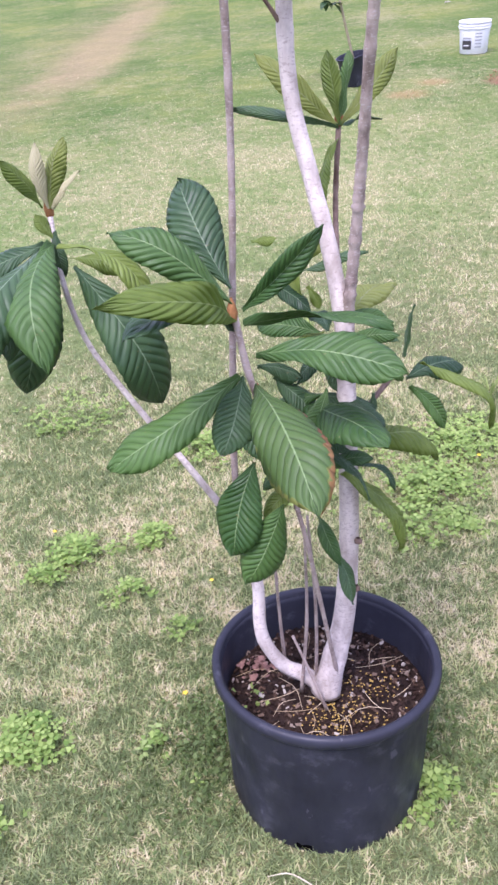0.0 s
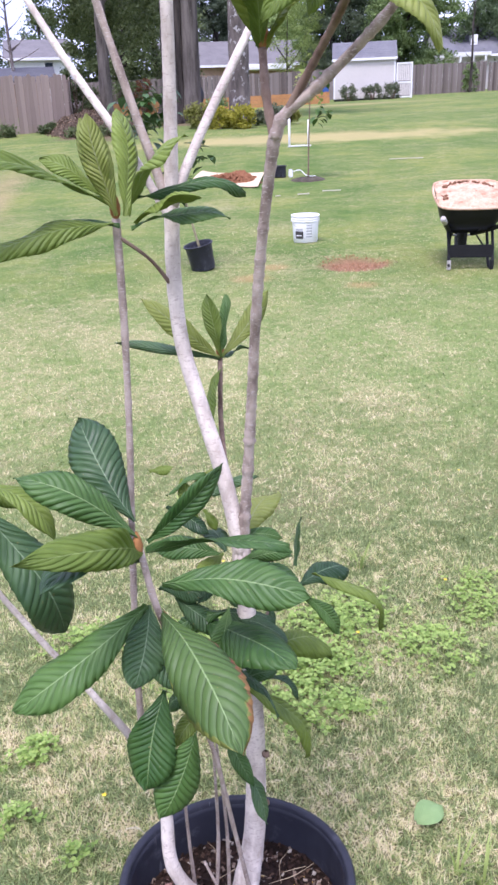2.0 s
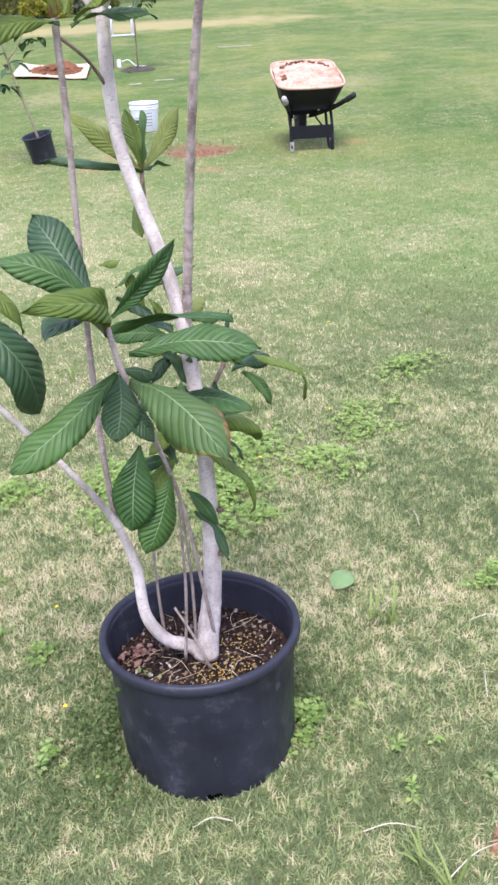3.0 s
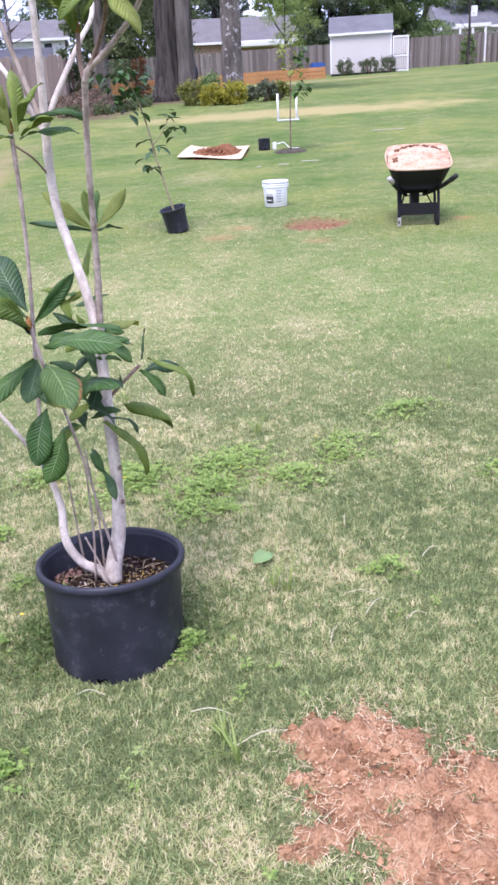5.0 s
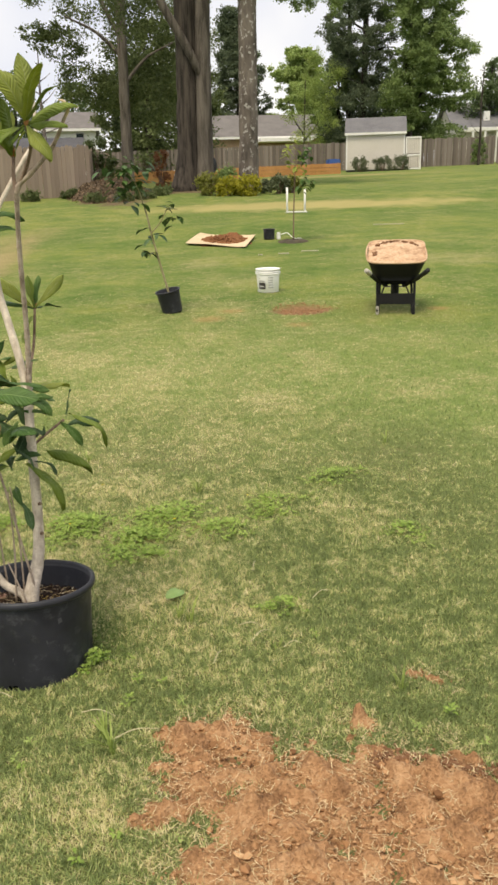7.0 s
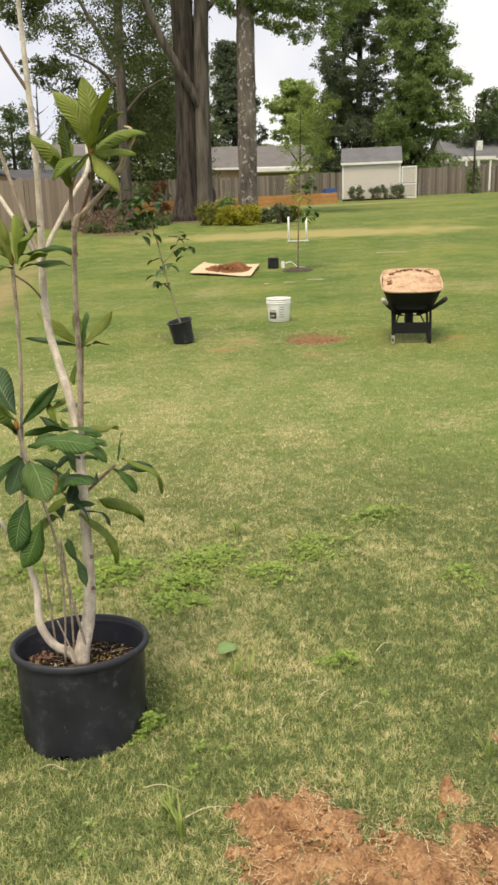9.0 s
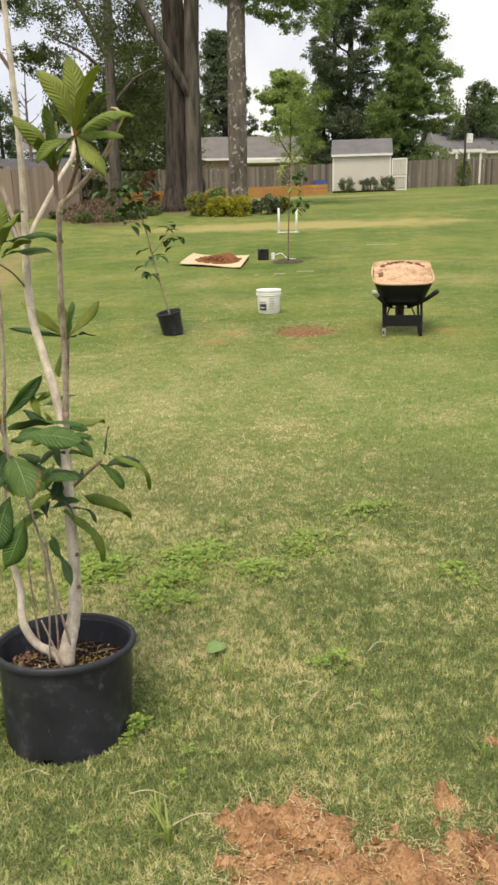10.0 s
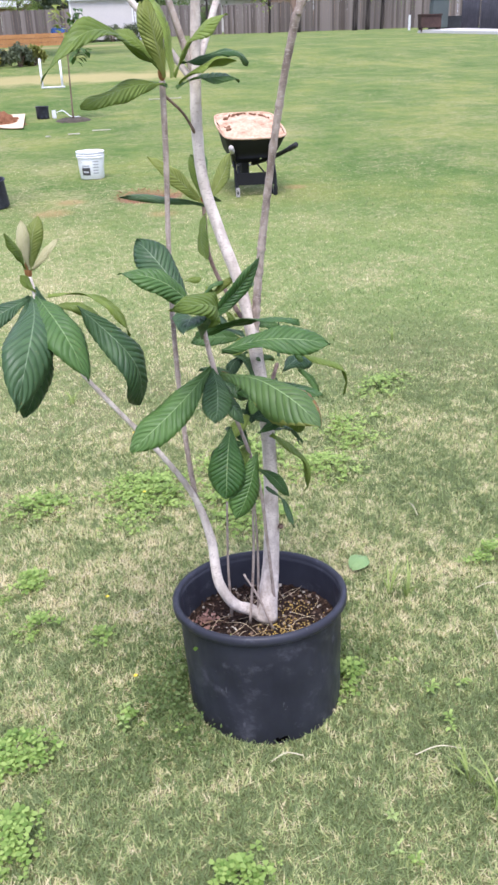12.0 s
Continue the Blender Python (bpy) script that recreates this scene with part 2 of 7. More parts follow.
M_LAWN, M_BLADE = lawn_material(), blade_material()
M_CLAY = spread("dug_red_clay", [(0.34, (0.16, 0.082, 0.043)), (0.5, (0.36, 0.200, 0.107)), (0.66, (0.52, 0.325, 0.19))], 13, 100, 0.95, 1.0, 0.016, 0.1)
M_CLAYDARK = spread("damp_red_soil_and_lip_shade", [(0.3, (0.11, 0.055, 0.032)), (0.7, (0.25, 0.135, 0.08))], 5, 40, 0.95, 0.6, 0.02, 0.1)
M_SPOIL = spread("dug_red_spoil", [(0.3, (0.13, 0.055, 0.028)), (0.7, (0.30, 0.145, 0.075))], 9, 50, 0.95, 0.7, 0.02, 0.1)
M_CLOD = base("clay_clods", rough=0.95, spec=0.1)
color_into(M_CLOD, ramp(M_CLOD, island(M_CLOD), [(0.0, (0.15, 0.075, 0.038)), (0.5, (0.32, 0.172, 0.09)), (1.0, (0.48, 0.295, 0.168))]))
M_DRYSTRAW = base("dry_grass_bits", rough=0.8)
color_into(M_DRYSTRAW, ramp(M_DRYSTRAW, island(M_DRYSTRAW), [(0.0, (0.36, 0.26, 0.13)), (1.0, (0.66, 0.55, 0.36))]))
M_PALESTRAW = base("pale_dry_stalk", rough=0.8)
color_into(M_PALESTRAW, ramp(M_PALESTRAW, noise_tex(M_PALESTRAW, position(M_PALESTRAW), 60, 3), [(0.3, (0.40, 0.36, 0.23)), (0.7, (0.60, 0.55, 0.38))]))
M_POT = base("black_nursery_plastic", rough=0.46, spec=0.33)
_v = coords(M_POT)
_s = noise_tex(M_POT, _v, 7, 5)
_d = noise_tex(M_POT, coords(M_POT, (1, 1, 0.35)), 30, 4)
_c = ramp(M_POT, _s, [(0.35, (0.013, 0.014, 0.020)), (0.7, (0.029, 0.031, 0.042))])
_sc = ramp(M_POT, noise_tex(M_POT, coords(M_POT, (1, 1, 1.3)), 13, 6, 0.75), [(0.55, (0, 0, 0)), (0.68, (0.5, 0.5, 0.5))])
_c = mix(M_POT, _sc, _c, (0.095, 0.096, 0.112))
color_into(M_POT, mix(M_POT, calc(M_POT, "MULTIPLY", calc(M_POT, "GREATER_THAN", _d, 0.66), 0.4), _c, (0.11, 0.11, 0.12)))
rough_into(M_POT, ramp(M_POT, _d, [(0.3, (0.36, 0.36, 0.36)), (0.7, (0.6, 0.6, 0.6))]))
bump(M_POT, _d, 0.08, 0.002)
M_HOLE = base("drain_hole_shade", (0.003, 0.003, 0.003), 1.0, 0.0, 0.0)
M_SOIL = spread("potting_soil", [(0.3, (0.010, 0.007, 0.005)), (0.55, (0.032, 0.020, 0.014)), (0.75, (0.08, 0.053, 0.036))], 25, 160, 0.95, 0.8, 0.01, 0.15)
M_CHIP = base("bark_chips", rough=0.9, spec=0.2)
color_into(M_CHIP, ramp(M_CHIP, island(M_CHIP), [(0.0, (0.012, 0.008, 0.006)), (0.55, (0.04, 0.022, 0.015)), (0.80, (0.10, 0.06, 0.035)), (0.92, (0.24, 0.18, 0.13)), (1.0, (0.44, 0.40, 0.33))]))
M_DEADLEAF = spread("dead_leaf", [(0.3, (0.11, 0.055, 0.04)), (0.7, (0.33, 0.19, 0.15))], 60, 200)
M_PELLET = base("fertiliser_pellets", (0.50, 0.34, 0.07), 0.6)
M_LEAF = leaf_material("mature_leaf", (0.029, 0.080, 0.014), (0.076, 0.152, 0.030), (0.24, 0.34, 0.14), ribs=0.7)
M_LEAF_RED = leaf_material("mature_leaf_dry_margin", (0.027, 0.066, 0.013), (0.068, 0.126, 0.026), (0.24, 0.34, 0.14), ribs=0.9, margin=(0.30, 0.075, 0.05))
# Darker copy of the mature leaf, with shade put into its colour.
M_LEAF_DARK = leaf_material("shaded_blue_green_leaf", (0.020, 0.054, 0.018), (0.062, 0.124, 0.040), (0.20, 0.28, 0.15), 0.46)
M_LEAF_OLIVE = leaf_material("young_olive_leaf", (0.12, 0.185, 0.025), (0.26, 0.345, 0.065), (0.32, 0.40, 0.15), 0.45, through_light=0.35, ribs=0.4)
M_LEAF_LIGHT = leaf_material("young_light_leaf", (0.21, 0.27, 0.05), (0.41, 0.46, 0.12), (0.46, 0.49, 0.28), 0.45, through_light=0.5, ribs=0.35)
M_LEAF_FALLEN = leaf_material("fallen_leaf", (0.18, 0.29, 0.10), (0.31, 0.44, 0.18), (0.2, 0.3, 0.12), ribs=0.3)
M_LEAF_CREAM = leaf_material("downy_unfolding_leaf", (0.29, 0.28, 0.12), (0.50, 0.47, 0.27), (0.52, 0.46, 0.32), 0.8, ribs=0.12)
M_BUD = spread("rust_bud_down", [(0.3, (0.22, 0.09, 0.03)), (0.7, (0.45, 0.22, 0.08))], 60, 300)
M_BARK = bark_material("pale_smooth_bark", (0.68, 0.61, 0.53), (0.41, 0.35, 0.295), (0.36, 0.29, 0.245), 42, 0.5, 0.59)
M_BARK_UP = bark_material("grey_brown_bark", (0.42, 0.345, 0.285), (0.20, 0.152, 0.122), (0.52, 0.46, 0.41), 55, 0.5, 0.6)
M_BARK_TWIG = bark_material("brown_twig_bark", (0.22, 0.155, 0.115), (0.11, 0.07, 0.05), (0.34, 0.28, 0.23), 60, 0.3)
M_TRUNK_DARK = bark_material("dark_oak_bark", (0.070, 0.058, 0.050), (0.014, 0.0115, 0.010), (0.095, 0.083, 0.075), 8.0, 0.10)
M_TRUNK_PALE = bark_material("mottled_grey_bark", (0.165, 0.14, 0.125), (0.06, 0.05, 0.045), (0.46, 0.45, 0.44), 2.6, 0.35, 0.60, 0.7)
M_TRUNK_GREY = bark_material("grey_brown_oak_bark", (0.135, 0.118, 0.104), (0.045, 0.038, 0.033), (0.20, 0.185, 0.17), 6.0, 0.14)


def crown_material(name, dark, light):
    m = base(name, rough=0.6, spec=0.3)
    r = island(m)
    big = noise_tex(m, position(m), 0.5, 3)
    color_into(m, ramp(m, calc(m, "ADD", calc(m, "MULTIPLY", r, 0.4), calc(m, "MULTIPLY", big, 0.6)), [(0.25, dark), (0.75, light)]))
    see_through(m, m.node_tree.nodes["Principled BSDF"].inputs["Base Color"].links[0].from_socket, 0.42)
    return m


M_CROWN_OAK = crown_material("oak_foliage", (0.058, 0.085, 0.034), (0.165, 0.205, 0.08))
M_CROWN_GREEN = crown_material("maple_foliage", (0.115, 0.18, 0.064), (0.285, 0.375, 0.142))
M_CROWN_SPRING = crown_material("spring_foliage", (0.18, 0.26, 0.06), (0.37, 0.45, 0.14))
M_CROWN_FRESH = crown_material("fresh_spring_foliage", (0.23, 0.33, 0.10), (0.44, 0.54, 0.21))
M_CROWN_PINE = crown_material("pine_foliage", (0.075, 0.105, 0.065), (0.18, 0.225, 0.135))
M_CROWN_YELLOW = crown_material("golden_shrub_foliage", (0.20, 0.20, 0.02), (0.45, 0.42, 0.05))
M_CROWN_SHRUB = crown_material("dark_shrub_foliage", (0.075, 0.098, 0.052), (0.185, 0.215, 0.125))
M_CROWN_RUST = crown_material("rusty_young_foliage", (0.11, 0.045, 0.02), (0.27, 0.13, 0.06))
M_CROWN_OLIVE = crown_material("olive_shrub_foliage", (0.12, 0.135, 0.03), (0.30, 0.31, 0.075))
M_CLOVER = crown_material("clover_foliage", (0.145, 0.25, 0.045), (0.45, 0.58, 0.165))
M_CLOVER_PALE = crown_material("pale_weed_foliage", (0.26, 0.36, 0.11), (0.46, 0.56, 0.20))
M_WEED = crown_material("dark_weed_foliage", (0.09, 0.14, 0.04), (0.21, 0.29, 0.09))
M_CROWN_HAZE = crown_material("distant_foliage", (0.075, 0.12, 0.05), (0.16, 0.22, 0.1))
M_FENCE = bark_material("weathered_fence_wood", (0.18, 0.152, 0.135), (0.10, 0.081, 0.07), (0.06, 0.048, 0.042), 6, 0.08)
M_FENCE_NEW = bark_material("tan_fence_wood", (0.37, 0.29, 0.235), (0.26, 0.20, 0.16), (0.18, 0.13, 0.10), 6, 0.08)
for _m, _lo, _hi in ((M_FENCE, (0.06, 0.047, 0.040), (0.31, 0.27, 0.245)), (M_FENCE_NEW, (0.14, 0.112, 0.093), (0.31, 0.255, 0.21))):
    _n, _l = nodes_of(_m)
    _src = _n["Principled BSDF"].inputs["Base Color"].links[0].from_socket
    color_into(_m, mix(_m, 0.55, _src, mix(_m, object_random(_m), _lo, _hi), "MIX"))
M_BORDER = spread("orange_stained_timber", [(0.3, (0.36, 0.17, 0.06)), (0.7, (0.52, 0.27, 0.11))], 1.5, 12, 0.8, 0.2)
M_SIDING = spread("cream_painted_siding", [(0.3, (0.55, 0.52, 0.49)), (0.7, (0.63, 0.595, 0.56))], 0.8, 9, 0.7, 0.05)
M_SHINGLE = spread("grey_shingles", [(0.3, (0.10, 0.10, 0.115)), (0.7, (0.175, 0.175, 0.19))], 1.2, 14, 0.9, 0.4)
M_SHINGLE_DARK = spread("dark_shingles", [(0.3, (0.045, 0.045, 0.055)), (0.7, (0.10, 0.10, 0.115))], 1.2, 14, 0.9, 0.4)
M_SHINGLE_TAN = spread("taupe_shingles", [(0.3, (0.115, 0.108, 0.11)), (0.7, (0.18, 0.17, 0.172))], 1.2, 14, 0.9, 0.4)
M_WHITE = spread("white_paint", [(0.3, (0.70, 0.70, 0.70)), (0.7, (0.80, 0.80, 0.80))], 3, 30, 0.6, 0.05)
M_BRICK = spread("tan_brick_wall", [(0.3, (0.26, 0.16, 0.11)), (0.7, (0.42, 0.30, 0.22))], 1, 8, 0.9, 0.3)
M_GLASS = base("dark_window_glass", (0.03, 0.04, 0.05), 0.08, 0.0, 0.6)
M_PAIL = spread("white_pail_plastic", [(0.3, (0.86, 0.86, 0.86)), (0.7, (0.90, 0.90, 0.90))], 9, 60, 0.38, 0.03, 0.002, 0.5)
M_LABEL = base("label_dark_print", (0.05, 0.045, 0.045), 0.5)
M_LABEL_GREY = base("label_grey_print", (0.40, 0.40, 0.41), 0.5)
M_BARROW = spread("black_barrow_paint", [(0.3, (0.006, 0.006, 0.007)), (0.7, (0.013, 0.013, 0.015))], 8, 60, 0.62, 0.1, 0.002, 0.25)
M_BARROW_IN = spread("tray_dried_clay", [(0.34, (0.26, 0.145, 0.085)), (0.5, (0.50, 0.335, 0.225)), (0.68, (0.63, 0.465, 0.345))], 7, 34, 0.9, 0.7, 0.015, 0.2)
M_RUBBER = base("black_rubber", (0.014, 0.014, 0.014), 0.8)
M_GALV = spread("worn_grey_steel", [(0.3, (0.34, 0.31, 0.28)), (0.7, (0.52, 0.49, 0.45))], 12, 60, 0.5, 0.1)
M_CARD = spread("tan_cardboard", [(0.3, (0.50, 0.38, 0.25)), (0.7, (0.62, 0.50, 0.35))], 1.5, 12, 0.85, 0.1)
M_MULCH = spread("dark_mulch", [(0.3, (0.03, 0.025, 0.018)), (0.7, (0.10, 0.085, 0.06))], 8, 60, 0.95, 0.6)
M_CONCRETE = spread("pale_concrete", [(0.3, (0.48, 0.46, 0.43)), (0.7, (0.60, 0.58, 0.55))], 1.5, 20, 0.9, 0.2)
M_DARKBOX = spread("charcoal_cover", [(0.3, (0.018, 0.020, 0.024)), (0.7, (0.045, 0.048, 0.055))], 2, 20, 0.6, 0.1)
M_BLUE = base("blue_plastic", (0.03, 0.09, 0.30), 0.4)
M_STRIPED = spread("green_sapling_bark", [(0.3, (0.17, 0.15, 0.08)), (0.7, (0.36, 0.32, 0.19))], 20, 120, 0.8, 0.2)
M_FLOWER = base("yellow_petals", (0.75, 0.55, 0.02), 0.6)
M_LITTER = spread("leaf_litter", [(0.3, (0.028, 0.021, 0.015)), (0.5, (0.072, 0.053, 0.038)), (0.7, (0.145, 0.11, 0.08))], 2.5, 16, 0.95, 0.7, 0.03, 0.1)
M_DEADFALL = base("brown_fallen_leaves", rough=0.9, spec=0.2)
color_into(M_DEADFALL, ramp(M_DEADFALL, island(M_DEADFALL), [(0.0, (0.06, 0.042, 0.028)), (0.6, (0.16, 0.11, 0.072)), (1.0, (0.28, 0.20, 0.135))]))
M_STONE = spread("pale_batten_wood", [(0.3, (0.42, 0.39, 0.30)), (0.7, (0.60, 0.57, 0.48))], 3, 30)
M_PLANTER = spread("dark_brown_timber", [(0.3, (0.035, 0.02, 0.018)), (0.7, (0.09, 0.055, 0.045))], 2, 20, 0.8, 0.2)
M_CURTAIN = spread("charcoal_curtain", [(0.3, (0.05, 0.05, 0.06)), (0.7, (0.10, 0.10, 0.115))], 2, 30, 0.9, 0.1)
M_BIN = spread("grey_green_plastic", [(0.3, (0.07, 0.085, 0.085)), (0.7, (0.11, 0.13, 0.13))], 2, 20, 0.6, 0.1)


# ---- building blocks ----
KY = (-40, -8, 0, 2, 5, 8, 11, 14.8, 18, 21, 25, 30, 40, 50, 58, 75, 120)
KZ = (-0.4, -0.1, 0, 0.01, 0.025, 0.055, 0.14, 0.28, 0.45, 0.62, 1.0, 1.27, 1.66, 1.93, 2.15, 2.55, 3.0)
_KY, _KZ = np.array(KY, float), np.array(KZ, float)
_KM = np.array([(KZ[min(k + 1, 16)] - KZ[max(k - 1, 0)]) / (KY[min(k + 1, 16)] - KY[max(k - 1, 0)]) for k in range(17)])


def ground_z(x, y):
    """The height of the lawn, which climbs slowly towards the far fence and to one side and sinks a little under the pot."""
    x, y = np.asarray(x, float), np.clip(np.asarray(y, float), -40, 119.99)
    i = np.clip(np.searchsorted(_KY, y, side="right") - 1, 0, 15)
    h = _KY[i + 1] - _KY[i]
    s = (y - _KY[i]) / h
    z = (2 * s**3 - 3 * s * s + 1) * _KZ[i] + (s**3 - 2 * s * s + s) * h * _KM[i] + (-2 * s**3 + 3 * s * s) * _KZ[i + 1] + (s**3 - s * s) * h * _KM[i + 1]
    z = z - 0.016 * np.exp(-((x - 0.168) ** 2 + (y - 1.055) ** 2) / 0.09)
    return z + 0.02 * np.clip(x, -15, 40) * np.clip((y - 2) / 8, 0, 1)


def gz(x, y):
    return float(ground_z(x, y))


def put_mesh(name, verts, faces, mat, parent=None, smooth=False, uvs=None, label=""):
    """One mesh object from arrays of places and faces (all quads or all triangles, or a list of tuples)."""
    me = bpy.data.meshes.new(name)
    verts = np.asarray(verts, np.float32)
    if isinstance(faces, np.ndarray):
        k, n = faces.shape[1], len(faces)
        me.vertices.add(len(verts))
        me.vertices.foreach_set("co", verts.ravel())
        me.loops.add(n * k)
        me.loops.foreach_set("vertex_index", faces.astype(np.int32).ravel())
        me.polygons.add(n)
        me.polygons.foreach_set("loop_start", np.arange(0, n * k, k, dtype=np.int32))
        me.update(calc_edges=True)
    else:
        me.from_pydata(verts.tolist(), [], faces)
        me.update()
    if uvs is not None:
        lay = me.uv_layers.new(name="leaf_uv")
        idx = np.empty(len(me.loops), np.int32)
        me.loops.foreach_get("vertex_index", idx)
        lay.data.foreach_set("uv", np.asarray(uvs, np.float32)[idx].ravel())
    if smooth:
        me.polygons.foreach_set("use_smooth", np.ones(len(me.polygons), bool))
    me.validate()
    me.materials.append(mat)
    ob = new(name, me)
    if parent is not None:
        ob.parent = parent
    if label:
        ob["label"] = label
    return ob


def part(name, bm, mat, parent=None, label="", smooth=False):
    me = bpy.data.meshes.new(name)
    bm.normal_update()
    bm.to_mesh(me)
    bm.free()
    me.materials.append(mat)
    if smooth:
        me.polygons.foreach_set("use_smooth", np.ones(len(me.polygons), bool))
    ob = new(name, me)
    if parent is not None:
        ob.parent = parent
    if label:
        ob["label"] = label
    return ob


def empty_thing(name, m, label, category, group="", kind=""):
    ob = new(name)
    ob.matrix_basis = m
    return tagged(ob, label, category, group, kind)


def box_bm(sx, sy, sz, at=(0, 0, 0), bevel=0.0, turn=None, bm=None):
    """A box with rounded edges, its middle at the given place."""
    own = bm is None
    b = bmesh.new()
    bmesh.ops.create_cube(b, size=1.0)
    bmesh.ops.scale(b, vec=(sx, sy, sz), verts=b.verts)
    if bevel:
        bmesh.ops.bevel(b, geom=list(b.edges), offset=bevel, segments=2, affect="EDGES", clamp_overlap=True)
    mt = Matrix.Translation(at) @ (turn if turn is not None else Matrix.Identity(4))
    bmesh.ops.transform(b, matrix=mt, verts=b.verts)
    if own:
        return b
    tmp = bpy.data.meshes.new("tmp")
    b.to_mesh(tmp)
    b.free()
    bm.from_mesh(tmp)
    bpy.data.meshes.remove(tmp)
    return bm


def lathe(profile, steps=48, close=False):
    """Verts and faces of a profile of (radius, height) turned about z."""
    a = np.linspace(0, 2 * np.pi, steps, endpoint=False)
    prof = np.array(profile, float)
    v = np.concatenate([np.stack([r * np.cos(a), r * np.sin(a), np.full(steps, z)], 1) for r, z in prof])
    f = []
    for k in range(len(prof) - 1):
        for j in range(steps):
            j2 = (j + 1) % steps
            f.append((k * steps + j, k * steps + j2, (k + 1) * steps + j2, (k + 1) * steps + j))
    if close:
        f.append(tuple(reversed(range(steps))))
    return v, f


def smooth_path(points, radii, n):
    """A rounded line through points with its radius."""
    p, r = np.array(points, float), np.array(radii, float)
    if len(p) == 2:
        t = np.linspace(0, 1, n)[:, None]
        return p[0] * (1 - t) + p[1] * t, r[0] * (1 - t[:, 0]) + r[1] * t[:, 0]
    d = np.concatenate([[0], np.cumsum(np.linalg.norm(np.diff(p, axis=0), axis=1))])
    m = np.gradient(p, d, axis=0)
    s = np.linspace(0, d[-1], n)
    i = np.clip(np.searchsorted(d, s, side="right") - 1, 0, len(p) - 2)
    h = (d[i + 1] - d[i])
    q = ((s - d[i]) / h)[:, None]
    h = h[:, None]
    out = (2 * q**3 - 3 * q * q + 1) * p[i] + (q**3 - 2 * q * q + q) * h * m[i] + (-2 * q**3 + 3 * q * q) * p[i + 1] + (q**3 - q * q) * h * m[i + 1]
    return out, np.interp(s, d, r)


def tube(points, radii, sides=10, n=24, knobs=0.0, rng=None):
    """Verts and faces of a tapered limb; knobs: how strongly old nodes swell it."""
    c, r = smooth_path(points, radii, n)
    if knobs and rng is not None:
        r = r * (1 + knobs * np.maximum(0, rng.normal(0, 1, n)) * 0.5)
    t = np.gradient(c, axis=0)
    t /= np.linalg.norm(t, axis=1)[:, None]
    ref = np.array([1.0, 0, 0]) if abs(t[0][0]) < 0.8 else np.array([0, 1.0, 0])
    u = ref - t[0] * ref.dot(t[0])
    u /= np.linalg.norm(u)
    a = np.linspace(0, 2 * np.pi, sides, endpoint=False)
    v = []
    for k in range(n):
        u = u - t[k] * u.dot(t[k])
        u /= np.linalg.norm(u)
        w = np.cross(t[k], u)
        v.append(c[k] + r[k] * (np.cos(a)[:, None] * u + np.sin(a)[:, None] * w))
    v = np.concatenate(v)
    f = [(k * sides + j, k * sides + (j + 1) % sides, (k + 1) * sides + (j + 1) % sides, (k + 1) * sides + j) for k in range(n - 1) for j in range(sides)]
    f.append(tuple(reversed(range(sides))))
    f.append(tuple(range((n - 1) * sides, n * sides)))
    return v, f


def join(meshes):
    """Several (verts, faces) as one."""
    vs, fs, o = [], [], 0
    for v, f in meshes:
        vs.append(np.asarray(v, float))
        fs += [tuple(i + o for i in q) for q in f]
        o += len(v)
    return np.concatenate(vs), fs


def leaf_cards(centres, size, rng, flat=0.0, aspect=0.6):
    """Small pointed leaves (two triangles folded along the middle) at the centres, turned every way."""
    n = len(centres)
    c = np.asarray(centres, float)
    d = rng.normal(0, 1, (n, 3))
    d /= np.linalg.norm(d, axis=1)[:, None]
    up = rng.normal(0, 1, (n, 3))
    up[:, 2] += flat
    s = np.cross(d, up)
    s /= np.linalg.norm(s, axis=1)[:, None] + 1e-9
    nn = np.cross(s, d)
    L = (size * rng.uniform(0.6, 1.4, n))[:, None]
    v = np.stack([c - d * L * 0.5, c + s * L * aspect * 0.5 + nn * L * 0.1, c + d * L * 0.5, c - s * L * aspect * 0.5 + nn * L * 0.1], 1).reshape(-1, 3)
    k = np.arange(n)[:, None] * 4
    return v, (k + np.array([[0, 1, 2, 3]]))


# ---- the lawn ----
def lawn():
    def axis(near, far, step, n):
        a = np.arange(near[0], near[1], step)
        lo = near[0] - np.geomspace(step, near[0] - far[0], n)[::-1]
        hi = near[1] + np.geomspace(step, far[1] - near[1], n)
        return np.unique(np.concatenate([lo, a, hi]))
    xs, ys = axis((-3.0, 5.0), (-700, 700), 0.08, 60), axis((-1.5, 10.0), (-500, 900), 0.08, 70)
    X, Y = np.meshgrid(xs, ys)
    Z = ground_z(X, Y)
    # the dug hole by the pail
    d2 = ((X - 2.2) / 0.34) ** 2 + ((Y - 7.68) / 0.34) ** 2
    Z = Z - 0.09 * np.exp(-d2 * 1.6)
    v = np.stack([X, Y, Z], -1).reshape(-1, 3)
    ny, nx = X.shape
    k = (np.arange(ny - 1)[:, None] * nx + np.arange(nx - 1)[None]).reshape(-1, 1)
    ob = put_mesh("ground", v, k + np.array([[0, 1, nx + 1, nx]]), M_LAWN, smooth=True)
    return tagged(ob, "patchy mown lawn of green and straw-dry grass, gently rising", "lawn", kind="structure")


lawn()
POT_AT = (0.168, 1.055)


DIRT = ((1.02, 0.10, 0.43, 0.37), (0.68, 0.53, 0.145, 0.135), (0.60, 0.37, 0.10, 0.075), (1.065, 0.575, 0.038, 0.032), (1.32, 0.765, 0.028, 0.018), (0.86, 0.40, 0.16, 0.12))


